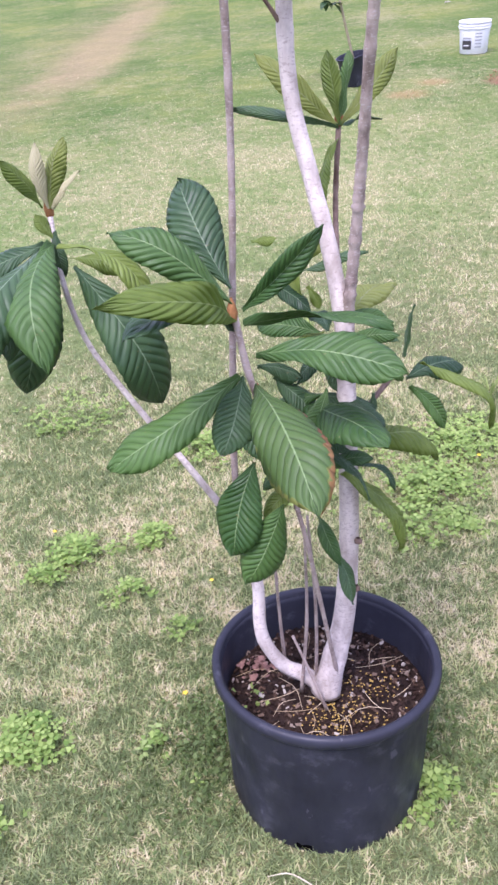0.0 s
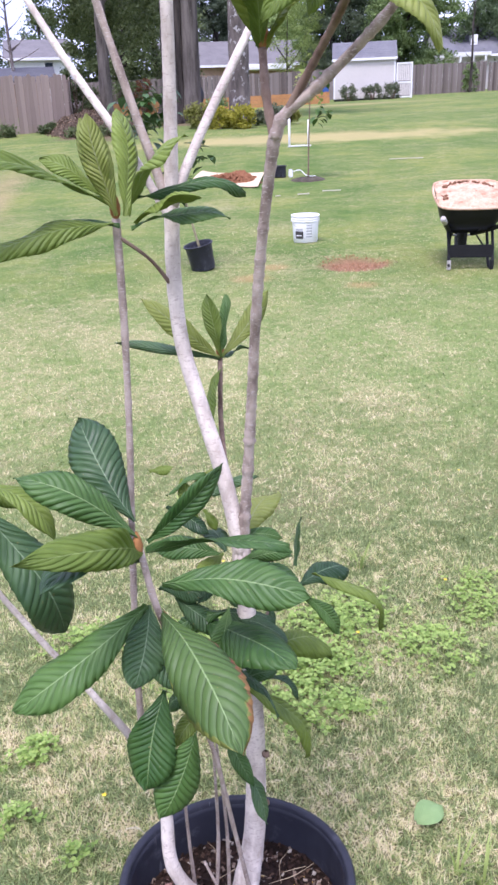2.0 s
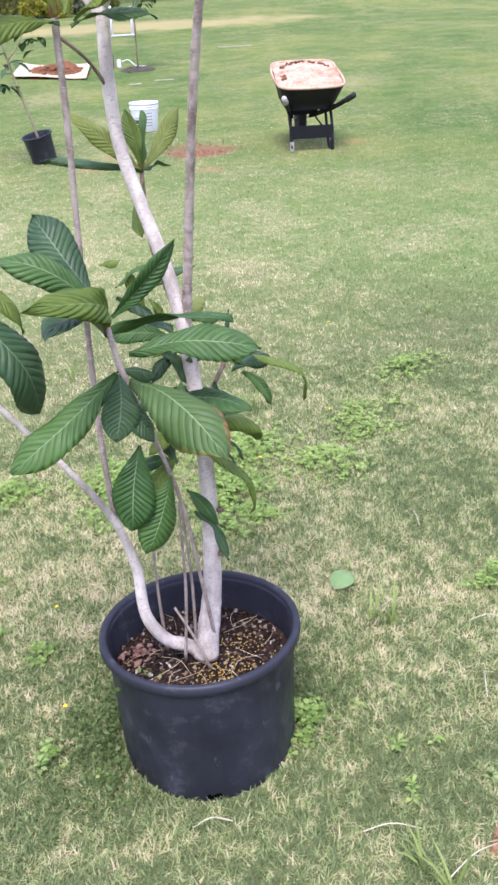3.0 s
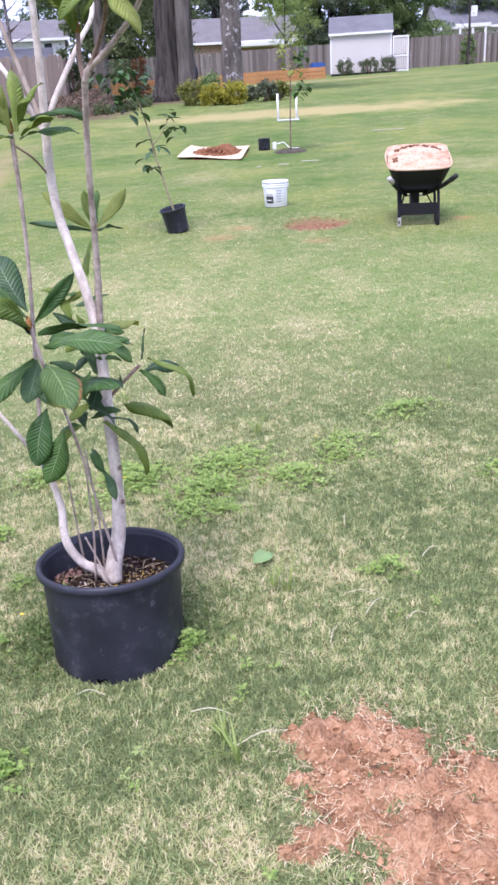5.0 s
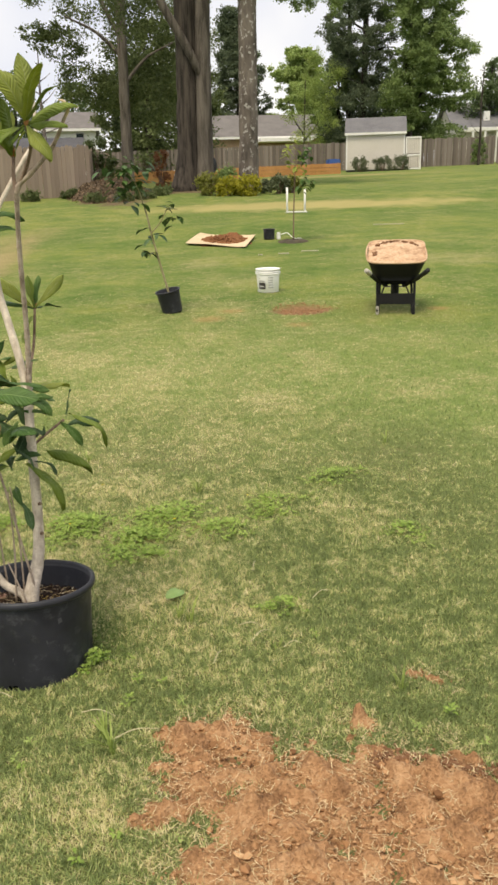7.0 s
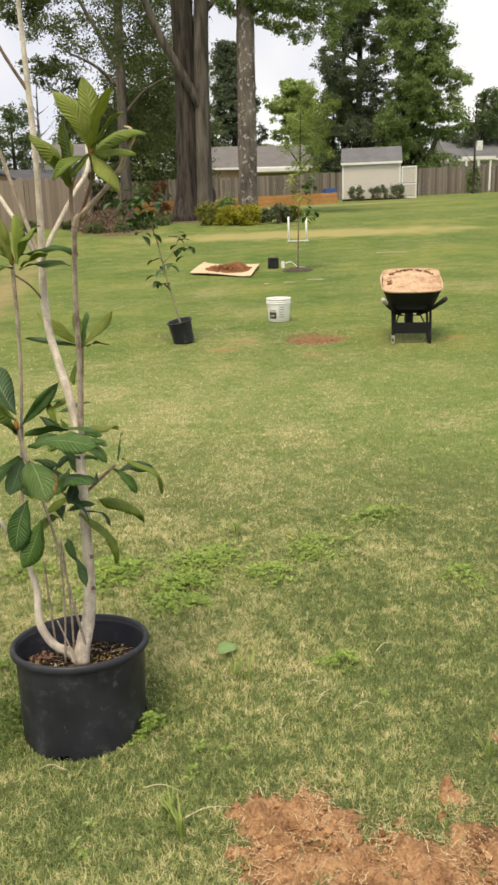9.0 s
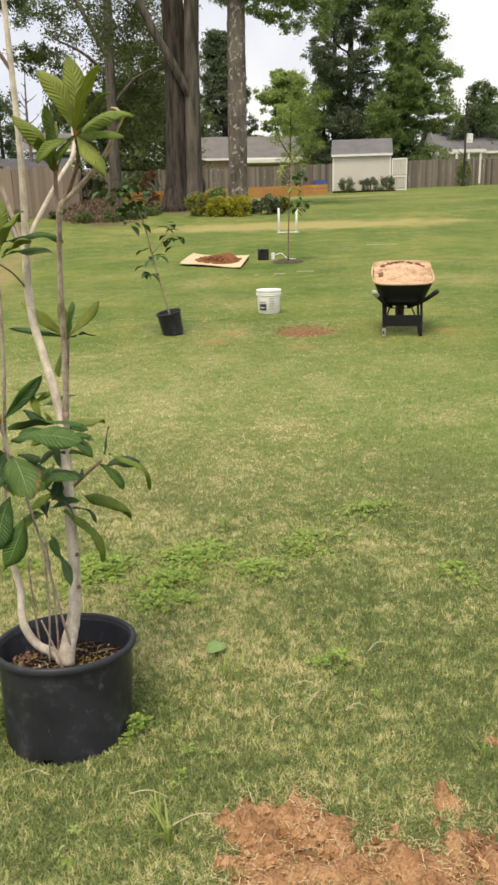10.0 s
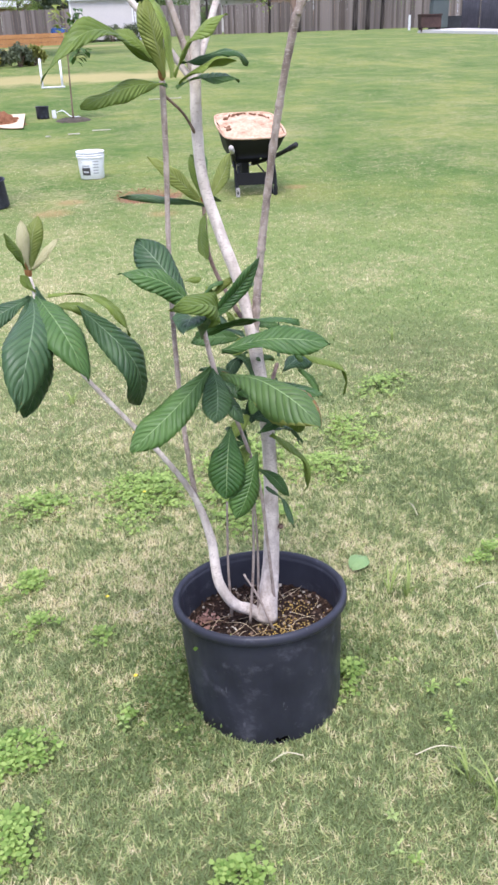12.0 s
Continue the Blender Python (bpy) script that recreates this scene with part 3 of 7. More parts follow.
def dirt_edge(x, y):
    """Below 1 inside the freshly dug clay in the foreground: one broad spread with small lobes and crumbs of it."""
    wx = x + 0.022 * np.sin(y * 41 + 1) + 0.014 * np.sin(y * 97 + x * 31) + 0.008 * np.sin(y * 211 - x * 150)
    wy = y + 0.022 * np.sin(x * 37 + 2) + 0.014 * np.sin(x * 103 - y * 29) + 0.008 * np.sin(x * 190 + y * 171)
    d = None
    for cx, cy, rx, ry in DIRT:
        q = 1 + (np.sqrt(((wx - cx) / rx) ** 2 + ((wy - cy) / ry) ** 2) - 1) * min(1.0, min(rx, ry) / 0.2)
        d = q if d is None else np.minimum(d, q)
    return d


def clay_z(x, y):
    d = dirt_edge(x, y)
    return ground_z(x, y) + np.clip(1.06 - d, -0.3, 0.2) * 0.09 - 0.006


def blades(name, count, area, height, width, rng, lean=0.8, keep=None):
    x, y = rng.uniform(area[0], area[1], count), rng.uniform(area[2], area[3], count)
    ok = (np.hypot(x - POT_AT[0], y - POT_AT[1]) > 0.168 + rng.uniform(0, 0.006, count)) & (np.hypot((x - 2.2) / 0.36, (y - 7.68) / 0.36) > 1)
    d = dirt_edge(x, y)
    ok &= rng.uniform(0, 1, count) < np.clip((d - 0.80) / 0.42, 0.004, 1) ** 1.4
    if keep is not None:
        ok &= keep(x, y, rng)
    x, y = x[ok], y[ok]
    n = len(x)
    z = ground_z(x, y) - 0.004
    p = np.stack([x, y, z], 1)
    a = rng.uniform(0, 2 * np.pi, n)
    out = np.stack([np.cos(a), np.sin(a), np.zeros(n)], 1)
    side = np.stack([-np.sin(a), np.cos(a), np.zeros(n)], 1)
    h = height * rng.uniform(0.45, 1.35, n)
    ln = lean * rng.uniform(0.2, 1.5, n)
    w = (width * rng.uniform(0.6, 1.4, n))[:, None]
    up = np.array([0, 0, 1.0])
    t = p + up * (h * np.clip(1.0 - 0.35 * ln, 0.25, 1))[:, None] + out * (h * ln)[:, None]
    sd = side + out * rng.normal(0, 0.3, (n, 1))
    v = np.stack([p - sd * w, p + sd * w, t], 1).reshape(-1, 3)
    f = np.arange(n)[:, None] * 3 + np.array([[0, 1, 2]])
    return tagged(put_mesh(name, v, f, M_BLADE), "short mown grass blades, green mixed with dry straw", "grass", kind="stuff")


G_RNG = np.random.default_rng(7)
def fade(cx, cy, r0, r1):
    """Keeps all blades within r0 of a place and fewer and fewer out to r1."""
    def keep(x, y, rng):
        d = np.hypot(x - cx, (y - cy) * 0.8)
        return rng.uniform(0, 1, len(x)) < np.clip((r1 - d) / (r1 - r0), 0, 1) ** 1.6
    return keep


blades("grass_close", 560000, (-1.0, 2.1, -0.9, 2.6), 0.024, 0.0018, G_RNG, 1.0, fade(0.5, 0.8, 1.0, 2.2))
blades("grass_near", 640000, (-1.9, 3.3, -1.6, 5.0), 0.021, 0.0020, G_RNG, 1.0, fade(0.7, 1.0, 1.3, 3.8))
blades("grass_middle", 520000, (-4.6, 6.8, -3.0, 10.5), 0.018, 0.0032, G_RNG, 1.0, fade(1.2, 2.6, 2.4, 7.0))


# ---- the dug clay in the foreground ----
_b = bmesh.new()
bmesh.ops.create_icosphere(_b, subdivisions=1, radius=1.0)
ICO_V = np.array([e.co for e in _b.verts])
ICO_F = [tuple(e.index for e in fc.verts) for fc in _b.faces]
_b.free()


def clay_patch():
    rng = np.random.default_rng(3)
    nx = 200
    xs, ys = np.linspace(0.38, 1.55, nx), np.linspace(-0.36, 0.84, nx)
    X, Y = np.meshgrid(xs, ys)
    d = dirt_edge(X, Y)
    hgt = np.zeros_like(X)
    for k in range(1500):
        cx, cy, r = rng.uniform(0.4, 1.5), rng.uniform(-0.35, 0.8), rng.uniform(0.005, 0.028)
        i0, i1 = np.searchsorted(xs, (cx - 3 * r, cx + 3 * r))
        j0, j1 = np.searchsorted(ys, (cy - 3 * r, cy + 3 * r))
        hgt[j0:j1, i0:i1] += rng.uniform(-1.0, 1.4) * r * np.exp(-((X[j0:j1, i0:i1] - cx) ** 2 + (Y[j0:j1, i0:i1] - cy) ** 2) / (r * r))
    hgt = np.maximum(hgt, -0.012)
    Z = clay_z(X, Y) + hgt * np.clip((1.15 - d) * 3, 0, 1) + rng.normal(0, 0.0016, X.shape)
    v = np.stack([X, Y, Z], -1).reshape(-1, 3)
    k = (np.arange(nx - 1)[:, None] * nx + np.arange(nx - 1)[None]).reshape(-1, 1)
    patch = put_mesh("clay_patch", v, k + np.array([[0, 1, nx + 1, nx]]), M_CLAY, smooth=True)
    tagged(patch, "freshly dug orange-red clay spread on the lawn", "dirt", kind="stuff")

    def strewn(n, reach):
        x, y = rng.uniform(0.4, 1.5, n * 6), rng.uniform(-0.34, 0.82, n * 6)
        ok = rng.uniform(0, 1, n * 6) < np.clip((reach - dirt_edge(x, y)) / 0.35, 0, 1)
        x, y = x[ok][:n], y[ok][:n]
        return x, y, np.maximum(clay_z(x, y) + 0.003, ground_z(x, y) + 0.006)
    clods = []
    for x, y, z in zip(*strewn(4200, 1.12)):
        r = rng.uniform(0.0014, 0.0052) * (2.6 if rng.uniform() < 0.06 else 1)
        clods.append((ICO_V * r * rng.uniform(0.55, 1.3, (12, 1)) * np.array([1, 1, 0.7]) + np.array([x, y, z]), ICO_F))
    v, f = join(clods)
    tagged(put_mesh("clay_clods", v, f, M_CLOD), "loose clods of orange clay", "dirt", kind="stuff")
    # dark crumbs added along the lip in place of the hollow's shade
    lip = []
    for k in range(520):
        x = rng.uniform(1.05, 1.40)
        y = 0.44 - 0.5 * max(0, x - 1.15) + rng.normal(0, 0.022)
        r = rng.uniform(0.002, 0.007)
        lip.append((ICO_V * r * rng.uniform(0.55, 1.3, (12, 1)) + np.array([x, y, max(float(clay_z(x, y)), gz(x, y)) + 0.004]), ICO_F))
    v, f = join(lip)
    tagged(put_mesh("lip_shade_crumbs", v, f, M_CLAYDARK), "dark crumbs standing in for shade along the lip of the dug clay", "dirt", kind="stuff")
    # dry grass and roots strewn over it
    x, y, z = strewn(3400, 1.4)
    n = len(x)
    t = rng.uniform(0, 2 * np.pi, n)
    L = (rng.uniform(0.004, 0.014, n) * np.where(rng.uniform(0, 1, n) < 0.12, 2.4, 1))[:, None]
    dr = np.stack([np.cos(t), np.sin(t), rng.normal(0.1, 0.3, n)], 1)
    bd = np.stack([-np.sin(t), np.cos(t), rng.uniform(0, 0.8, n)], 1) * L * rng.uniform(-0.5, 0.5, n)[:, None]
    sd = np.stack([-np.sin(t), np.cos(t), np.zeros(n)], 1) * 0.0005
    c = np.stack([x, y, z + 0.006], 1)
    v = np.stack([c - dr * L - sd, c - dr * L + sd, c + bd + sd, c + bd - sd, c + dr * L + sd * 0.5, c + dr * L - sd * 0.5], 1).reshape(-1, 3)
    q = np.arange(n)[:, None] * 6
    tagged(put_mesh("dry_grass_bits", v, np.concatenate([q + np.array([[0, 1, 2, 3]]), q + np.array([[3, 2, 4, 5]])]), M_DRYSTRAW), "torn dry grass and roots on the dug clay", "grass", kind="stuff")
    fringe = []
    for k in range(1700):
        x, y = rng.uniform(0.4, 1.5), rng.uniform(-0.3, 0.82)
        d = float(dirt_edge(x, y))
        if d > 1.1 or rng.uniform() < (0.35 if d > 0.75 else 0.75):
            continue
        z = max(float(clay_z(x, y)), gz(x, y)) + 0.006
        a, L, bend = rng.uniform(0, 6.3), rng.uniform(0.012, 0.034), rng.normal(0, 0.5)
        o = np.array([math.cos(a), math.sin(a), 0])
        q = np.array([-math.sin(a), math.cos(a), 0])
        p = np.array([x, y, z])
        mid, tip = p + o * L * 0.55 + np.array([0, 0, L * rng.uniform(0, 0.5)]), p + o * L + q * L * bend + np.array([0, 0, L * rng.uniform(-0.05, 0.4)])
        fringe.append((np.array([p - q * 0.0009, p + q * 0.0009, mid + q * 0.0008, mid - q * 0.0008, tip]), [(0, 1, 2, 3), (3, 2, 4)]))
    v, f = join(fringe)
    tagged(put_mesh("torn_straw", v, f, M_DRYSTRAW), "long torn straw fringing the edge of the dug clay", "grass", kind="stuff")


clay_patch()


# ---- the black nursery pot ----
def nursery_pot(m, r_top, r_base, h, label, group=""):
    pot = empty_thing("nursery_pot", m, label, "plant pot", group)
    t = 0.004
    lip = 0.02 * r_top / 0.19
    body = [(r_base * 0.3, 0.0), (r_base - 0.012, 0.0), (r_base, 0.012), (r_base + 0.001, 0.02), (r_top - 0.013, h - lip), (r_top - 0.011, h - 0.006),
            (r_top - 0.009 - t, h - 0.006), (r_top - 0.013 - t, h - lip), (r_base - t, 0.02), (r_base * 0.3, 0.015)]
    v, f = lathe(body, 64)
    put_mesh("body", v, f, M_POT, pot, True)
    rim = [(r_top - 0.0145, h - lip), (r_top - 0.003, h - lip), (r_top, h - lip * 0.8), (r_top, h - 0.004), (r_top - 0.004, h), (r_top - 0.010, h), (r_top - 0.0145, h - 0.004), (r_top - 0.0145, h - lip)]
    v, f = lathe(rim, 64)
    put_mesh("rim", v, f, M_POT, pot, True)
    for k in range(6):
        a = radians(-105 + 60 * k)
        b = box_bm(0.034, 0.012, 0.019, (0, 0, 0), 0.004)
        bmesh.ops.transform(b, matrix=Matrix.Rotation(a + math.pi / 2, 4, "Z"), verts=b.verts)
        bmesh.ops.translate(b, vec=((r_base - 0.0045) * math.cos(a), (r_base - 0.0045) * math.sin(a), 0.036), verts=b.verts)
        part("drain_hole", b, M_HOLE, pot)
    return pot


POT_M = pose(0.167, 1.055, -0.049, -6.3, 1.0, 0)
nursery_pot(POT_M, 0.191, 0.168, 0.299, "large black plastic nursery pot with rolled rim and drain holes")


def pot_soil():
    rng = np.random.default_rng(11)
    n, rr = 40, np.linspace(0, 0.1705, 22)
    a = np.linspace(0, 2 * np.pi, n, endpoint=False)
    v = []
    for r in rr:
        for q in a:
            v.append((r * math.cos(q), r * math.sin(q), 0.216 + 0.022 * (1 - r / 0.166) + 0.003 * math.sin(40 * r * math.cos(q)) * math.sin(31 * r * math.sin(q)) + rng.normal(0, 0.0012)))
    f = [(i * n + j, i * n + (j + 1) % n, (i + 1) * n + (j + 1) % n, (i + 1) * n + j) for i in range(len(rr) - 1) for j in range(n)]
    soil = put_mesh("potting_soil", v, f, M_SOIL, smooth=True)
    soil.matrix_basis = POT_M
    tagged(soil, "dark moist potting soil with bark chips filling the pot", "soil", kind="stuff")
    chips, pellets = [], []
    for k in range(1600):
        q, r = rng.uniform(0, 2 * np.pi), 0.168 * math.sqrt(rng.uniform())
        s = rng.uniform(0.0015, 0.005)
        vv = np.array([(x, y, z) for x in (-1, 1) for y in (-1, 1) for z in (-1, 1)], float) * np.array([s, s * rng.uniform(0.3, 0.7), s * 0.3]) * rng.uniform(0.7, 1.2, (8, 1))
        rot = np.array(Euler((rng.normal(0, 0.4), rng.normal(0, 0.4), rng.uniform(0, 6.3))).to_matrix())
        vv = vv @ rot.T + np.array([r * math.cos(q), r * math.sin(q), 0.220 + 0.022 * (1 - r / 0.166)])
        chips.append((vv, [(0, 1, 3, 2), (4, 6, 7, 5), (0, 4, 5, 1), (2, 3, 7, 6), (0, 2, 6, 4), (1, 5, 7, 3)]))
    v, f = join(chips)
    ob = put_mesh("bark_chips", v, f, M_CHIP)
    ob.matrix_basis = POT_M
    tagged(ob, "shredded bark chips lying on the potting soil", "mulch", kind="stuff")
    oct_f = [(0, 2, 4), (2, 1, 4), (1, 3, 4), (3, 0, 4), (2, 0, 5), (1, 2, 5), (3, 1, 5), (0, 3, 5)]
    for k in range(260):
        cx, cy = (0.02, -0.075) if k % 3 else (0.075, -0.01)
        x, y = cx + rng.normal(0, 0.035), cy + rng.normal(0, 0.022)
        if x * x + y * y > 0.155**2:
            continue
        s = rng.uniform(0.0012, 0.002)
        vv = s * np.array([(1, 0, 0), (-1, 0, 0), (0, 1, 0), (0, -1, 0), (0, 0, 1), (0, 0, -1)], float) + np.array([x, y, 0.224 + 0.022 * (1 - math.hypot(x, y) / 0.166)])
        pellets.append((vv, oct_f))
    v, f = join(pellets)
    ob = put_mesh("fertiliser_pellets", v, f, M_PELLET)
    ob.matrix_basis = POT_M
    tagged(ob, "yellow slow-release fertiliser pellets on the soil", "fertiliser", kind="stuff")
    roots = []
    for k in range(26):
        q, r = rng.uniform(0, 2 * np.pi), 0.15 * math.sqrt(rng.uniform())
        x, y, z = r * math.cos(q), r * math.sin(q), 0.227 + 0.014 * (1 - r / 0.166)
        t, L = rng.uniform(0, 6.3), rng.uniform(0.015, 0.05)
        pts = [(x - L * math.cos(t), y - L * math.sin(t), z), (x, y, z + 0.006), (x + L * math.cos(t + 0.5), y + L * math.sin(t + 0.5), z)]
        roots.append(tube(pts, (0.0003, 0.0006, 0.0003), 5, 6))
    v, f = join(roots)
    ob = put_mesh("dead_rootlets", v, f, M_DRYSTRAW)
    ob.matrix_basis = POT_M
    tagged(ob, "pale dead twigs and rootlets on the soil", "twigs", kind="stuff")
    # a dry brown leaf and seedlings at the edge
    for x, y, s, mat, nm, lab, cat, cnt in ((-0.118, 0.045, 0.013, M_DEADLEAF, "dry_leaf", "crumbled reddish-brown dead leaf on the potting soil", "leaf", 40), (-0.125, -0.03, 0.012, M_CLOVER, "weed_seedling", "small green weed seedling in the potting soil", "weed", 12)):
        v, f = leaf_cards(np.array([(x, y, 0.235)]) + rng.normal(0, 0.013, (cnt, 3)) * np.array([1.3, 1.3, 0.4]), s, rng, 3.0, 0.8)
        ob = put_mesh(nm, v, f, mat)
        ob.matrix_basis = POT_M
        tagged(ob, lab, cat, kind="stuff")


pot_soil()


# ---- the potted loquat ----
TREE = empty_thing("loquat_tree", pose(0.18, 1.05, 0.2), "young multi-stemmed loquat with pale bark and big ribbed leaves", "tree")
T_RNG = np.random.default_rng(5)
T_AT = np.array((0.18, 1.05, 0.2))


def stem(name, pts, radii, mat, n=30, knobs=0.12, sides=12, label=""):
    v, f = tube(np.array(pts, float) - T_AT, radii, sides, n, knobs, T_RNG)
    return put_mesh(name, v, f, mat, TREE, True, label=label)


FORK = (0.212, 1.175, 0.825)
stem("trunk", [(0.170, 1.054, 0.195), (0.178, 1.060, 0.230), (0.200, 1.084, 0.31), (0.212, 1.10, 0.45), (0.213, 1.11, 0.60), (0.212, 1.14, 0.73), FORK],
     (0.026, 0.0215, 0.0178, 0.0152, 0.0140, 0.0134, 0.0140), M_BARK, 80, 0.06, 14)
stem("limb", [(0.212, 1.16, 0.79), (0.196, 1.185, 0.90), (0.172, 1.215, 1.00), (0.150, 1.235, 1.10), (0.146, 1.24, 1.20), (0.150, 1.243, 1.285), (0.156, 1.24, 1.40), (0.160, 1.232, 1.56), (0.158, 1.23, 1.70), (0.156, 1.228, 1.84), (0.152, 1.22, 2.02)],
     (0.0115, 0.0115, 0.011, 0.0105, 0.0102, 0.010, 0.0082, 0.0076, 0.0070, 0.0058, 0.0045), M_BARK, 80, 0.07)
stem("branch", [(0.158, 1.23, 1.69), (0.13, 1.228, 1.735), (0.095, 1.225, 1.80), (0.06, 1.22, 1.88)], (0.005, 0.0042, 0.0036, 0.003), M_BARK_TWIG, 24, 0.2)
stem("limb", [(0.214, 1.165, 0.80), (0.226, 1.16, 0.93), (0.233, 1.14, 1.05), (0.238, 1.115, 1.16), (0.247, 1.085, 1.28), (0.256, 1.06, 1.365)],
     (0.0085, 0.0072, 0.0068, 0.0064, 0.0062, 0.0068), M_BARK_UP, 120, 0.26)
stem("branch", [(0.256, 1.06, 1.36), (0.262, 1.058, 1.378), (0.296, 1.045, 1.408), (0.327, 1.034, 1.436), (0.366, 1.012, 1.477), (0.405, 0.97, 1.54)], (0.007, 0.0064, 0.0058, 0.0054, 0.0052, 0.004), M_BARK_UP, 60, 0.3)
stem("branch", [(0.266, 1.056, 1.382), (0.292, 1.04, 1.429), (0.312, 1.0, 1.475), (0.316, 0.93, 1.515)], (0.0048, 0.0044, 0.0042, 0.0045), M_BARK_TWIG, 40, 0.25)
stem("branch", [(0.256, 1.06, 1.36), (0.251, 1.075, 1.40), (0.252, 1.10, 1.452)], (0.0055, 0.0048, 0.0045), M_BARK_TWIG, 24, 0.25)
stem("twig", [(0.404, 0.972, 1.538), (0.413, 0.965, 1.556), (0.404, 0.962, 1.572), (0.392, 0.962, 1.576)], (0.004, 0.0035, 0.003, 0.0015), M_CARD, 20, 0.2)
stem("twig", [(0.41, 0.967, 1.552), (0.424, 0.965, 1.561), (0.438, 0.965, 1.557)], (0.003, 0.0032, 0.0015), M_CARD, 14, 0.2)
stem("branch", [(0.150, 1.24, 1.28), (0.172, 1.25, 1.325), (0.215, 1.28, 1.40), (0.255, 1.31, 1.465), (0.277, 1.339, 1.50), (0.282, 1.384, 1.575), (0.275, 1.42, 1.66)], (0.008, 0.0064, 0.006, 0.0056, 0.0053, 0.005, 0.0045), M_BARK, 40, 0.08)
stem("branch", [(0.150, 1.243, 1.27), (0.125, 1.25, 1.35), (0.09, 1.26, 1.47), (0.05, 1.27, 1.62)], (0.007, 0.006, 0.005, 0.004), M_BARK_UP, 24, 0.15)
stem("branch", [(0.149, 1.245, 1.26), (0.10, 1.30, 1.35), (0.03, 1.37, 1.46), (-0.05, 1.44, 1.60)], (0.006, 0.006, 0.0055, 0.0045), M_BARK, 24, 0.1)
stem("stem", [(0.162, 1.058, 0.20), (0.143, 1.064, 0.220), (0.108, 1.062, 0.245), (0.074, 1.066, 0.302), (0.067, 1.092, 0.413), (0.045, 1.10, 0.50), (-0.02, 1.11, 0.62), (-0.09, 1.13, 0.72), (-0.15, 1.16, 0.81), (-0.185, 1.22, 0.90), (-0.192, 1.25, 0.96)],
     (0.0125, 0.0128, 0.0118, 0.0108, 0.0094, 0.0068, 0.005, 0.0044, 0.004, 0.004, 0.004), M_BARK, 70, 0.06)
stem("stem", [(0.045, 1.10, 0.49), (0.045, 1.14, 0.62), (0.055, 1.19, 0.80), (0.068, 1.22, 1.00), (0.074, 1.218, 1.14), (0.076, 1.215, 1.27)],
     (0.005, 0.0048, 0.0047, 0.0046, 0.005, 0.0055), M_BARK_UP, 70, 0.16)
stem("twig", [(0.08, 1.215, 1.245), (0.115, 1.225, 1.215), (0.146, 1.238, 1.17)], (0.0026, 0.0022, 0.003), M_BARK_TWIG, 14, 0.1)
stem("stem", [(0.19, 1.05, 0.24), (0.165, 1.03, 0.42), (0.145, 1.02, 0.56), (0.11, 1.045, 0.70), (0.083, 1.062, 0.785), (0.068, 1.072, 0.87)],
     (0.0036, 0.0032, 0.0032, 0.0036, 0.0045, 0.0048), M_BARK_UP, 40, 0.15)
stem("twig", [(0.215, 1.17, 0.80), (0.21, 1.28, 0.86), (0.214, 1.38, 0.93), (0.221, 1.41, 1.02)], (0.005, 0.0042, 0.004, 0.004), M_BARK_TWIG, 30, 0.2)
stem("twig", [(0.214, 1.12, 0.66), (0.25, 1.17, 0.68), (0.298, 1.23, 0.705)], (0.0045, 0.004, 0.004), M_BARK_TWIG, 16, 0.15)
for _a, _b, _c in (((0.105, 1.09, 0.20), (0.10, 1.085, 0.34), (0.098, 1.07, 0.50)), ((0.13, 1.05, 0.20), (0.143, 1.05, 0.36), (0.145, 1.05, 0.55)), ((0.155, 1.06, 0.20), (0.158, 1.06, 0.38), (0.15, 1.06, 0.56)), ((0.17, 1.02, 0.19), (0.145, 1.03, 0.27), (0.12, 1.05, 0.33))):
    stem("twig", [_a, _b, _c], (0.003, 0.0025, 0.002), M_BARK_UP, 18, 0.2, 8)
for _x, _y, _z in ((0.066, 1.07, 0.872), (-0.192, 1.25, 0.965), (0.076, 1.215, 1.28), (0.316, 0.93, 1.525), (0.252, 1.10, 1.462), (0.222, 1.412, 1.028)):
    _v, _f = lathe([(0.0005, -0.012), (0.006, -0.006), (0.0072, 0.004), (0.005, 0.014), (0.0012, 0.024)], 10)
    put_mesh("bud", _v + np.array((_x, _y, _z)) - T_AT, _f, M_BUD, TREE, True, label="rust-coloured downy bud")
for _x, _y, _z in ((0.225, 1.088, 0.492), (0.222, 1.085, 0.40)):
    _v, _f = lathe([(0.0005, -0.002), (0.006, 0.0), (0.006, 0.004), (0.003, 0.008)], 10)
    put_mesh("knot", _v + np.array((_x, _y - 0.008, _z)) - T_AT, _f, M_BARK_TWIG, TREE, True)


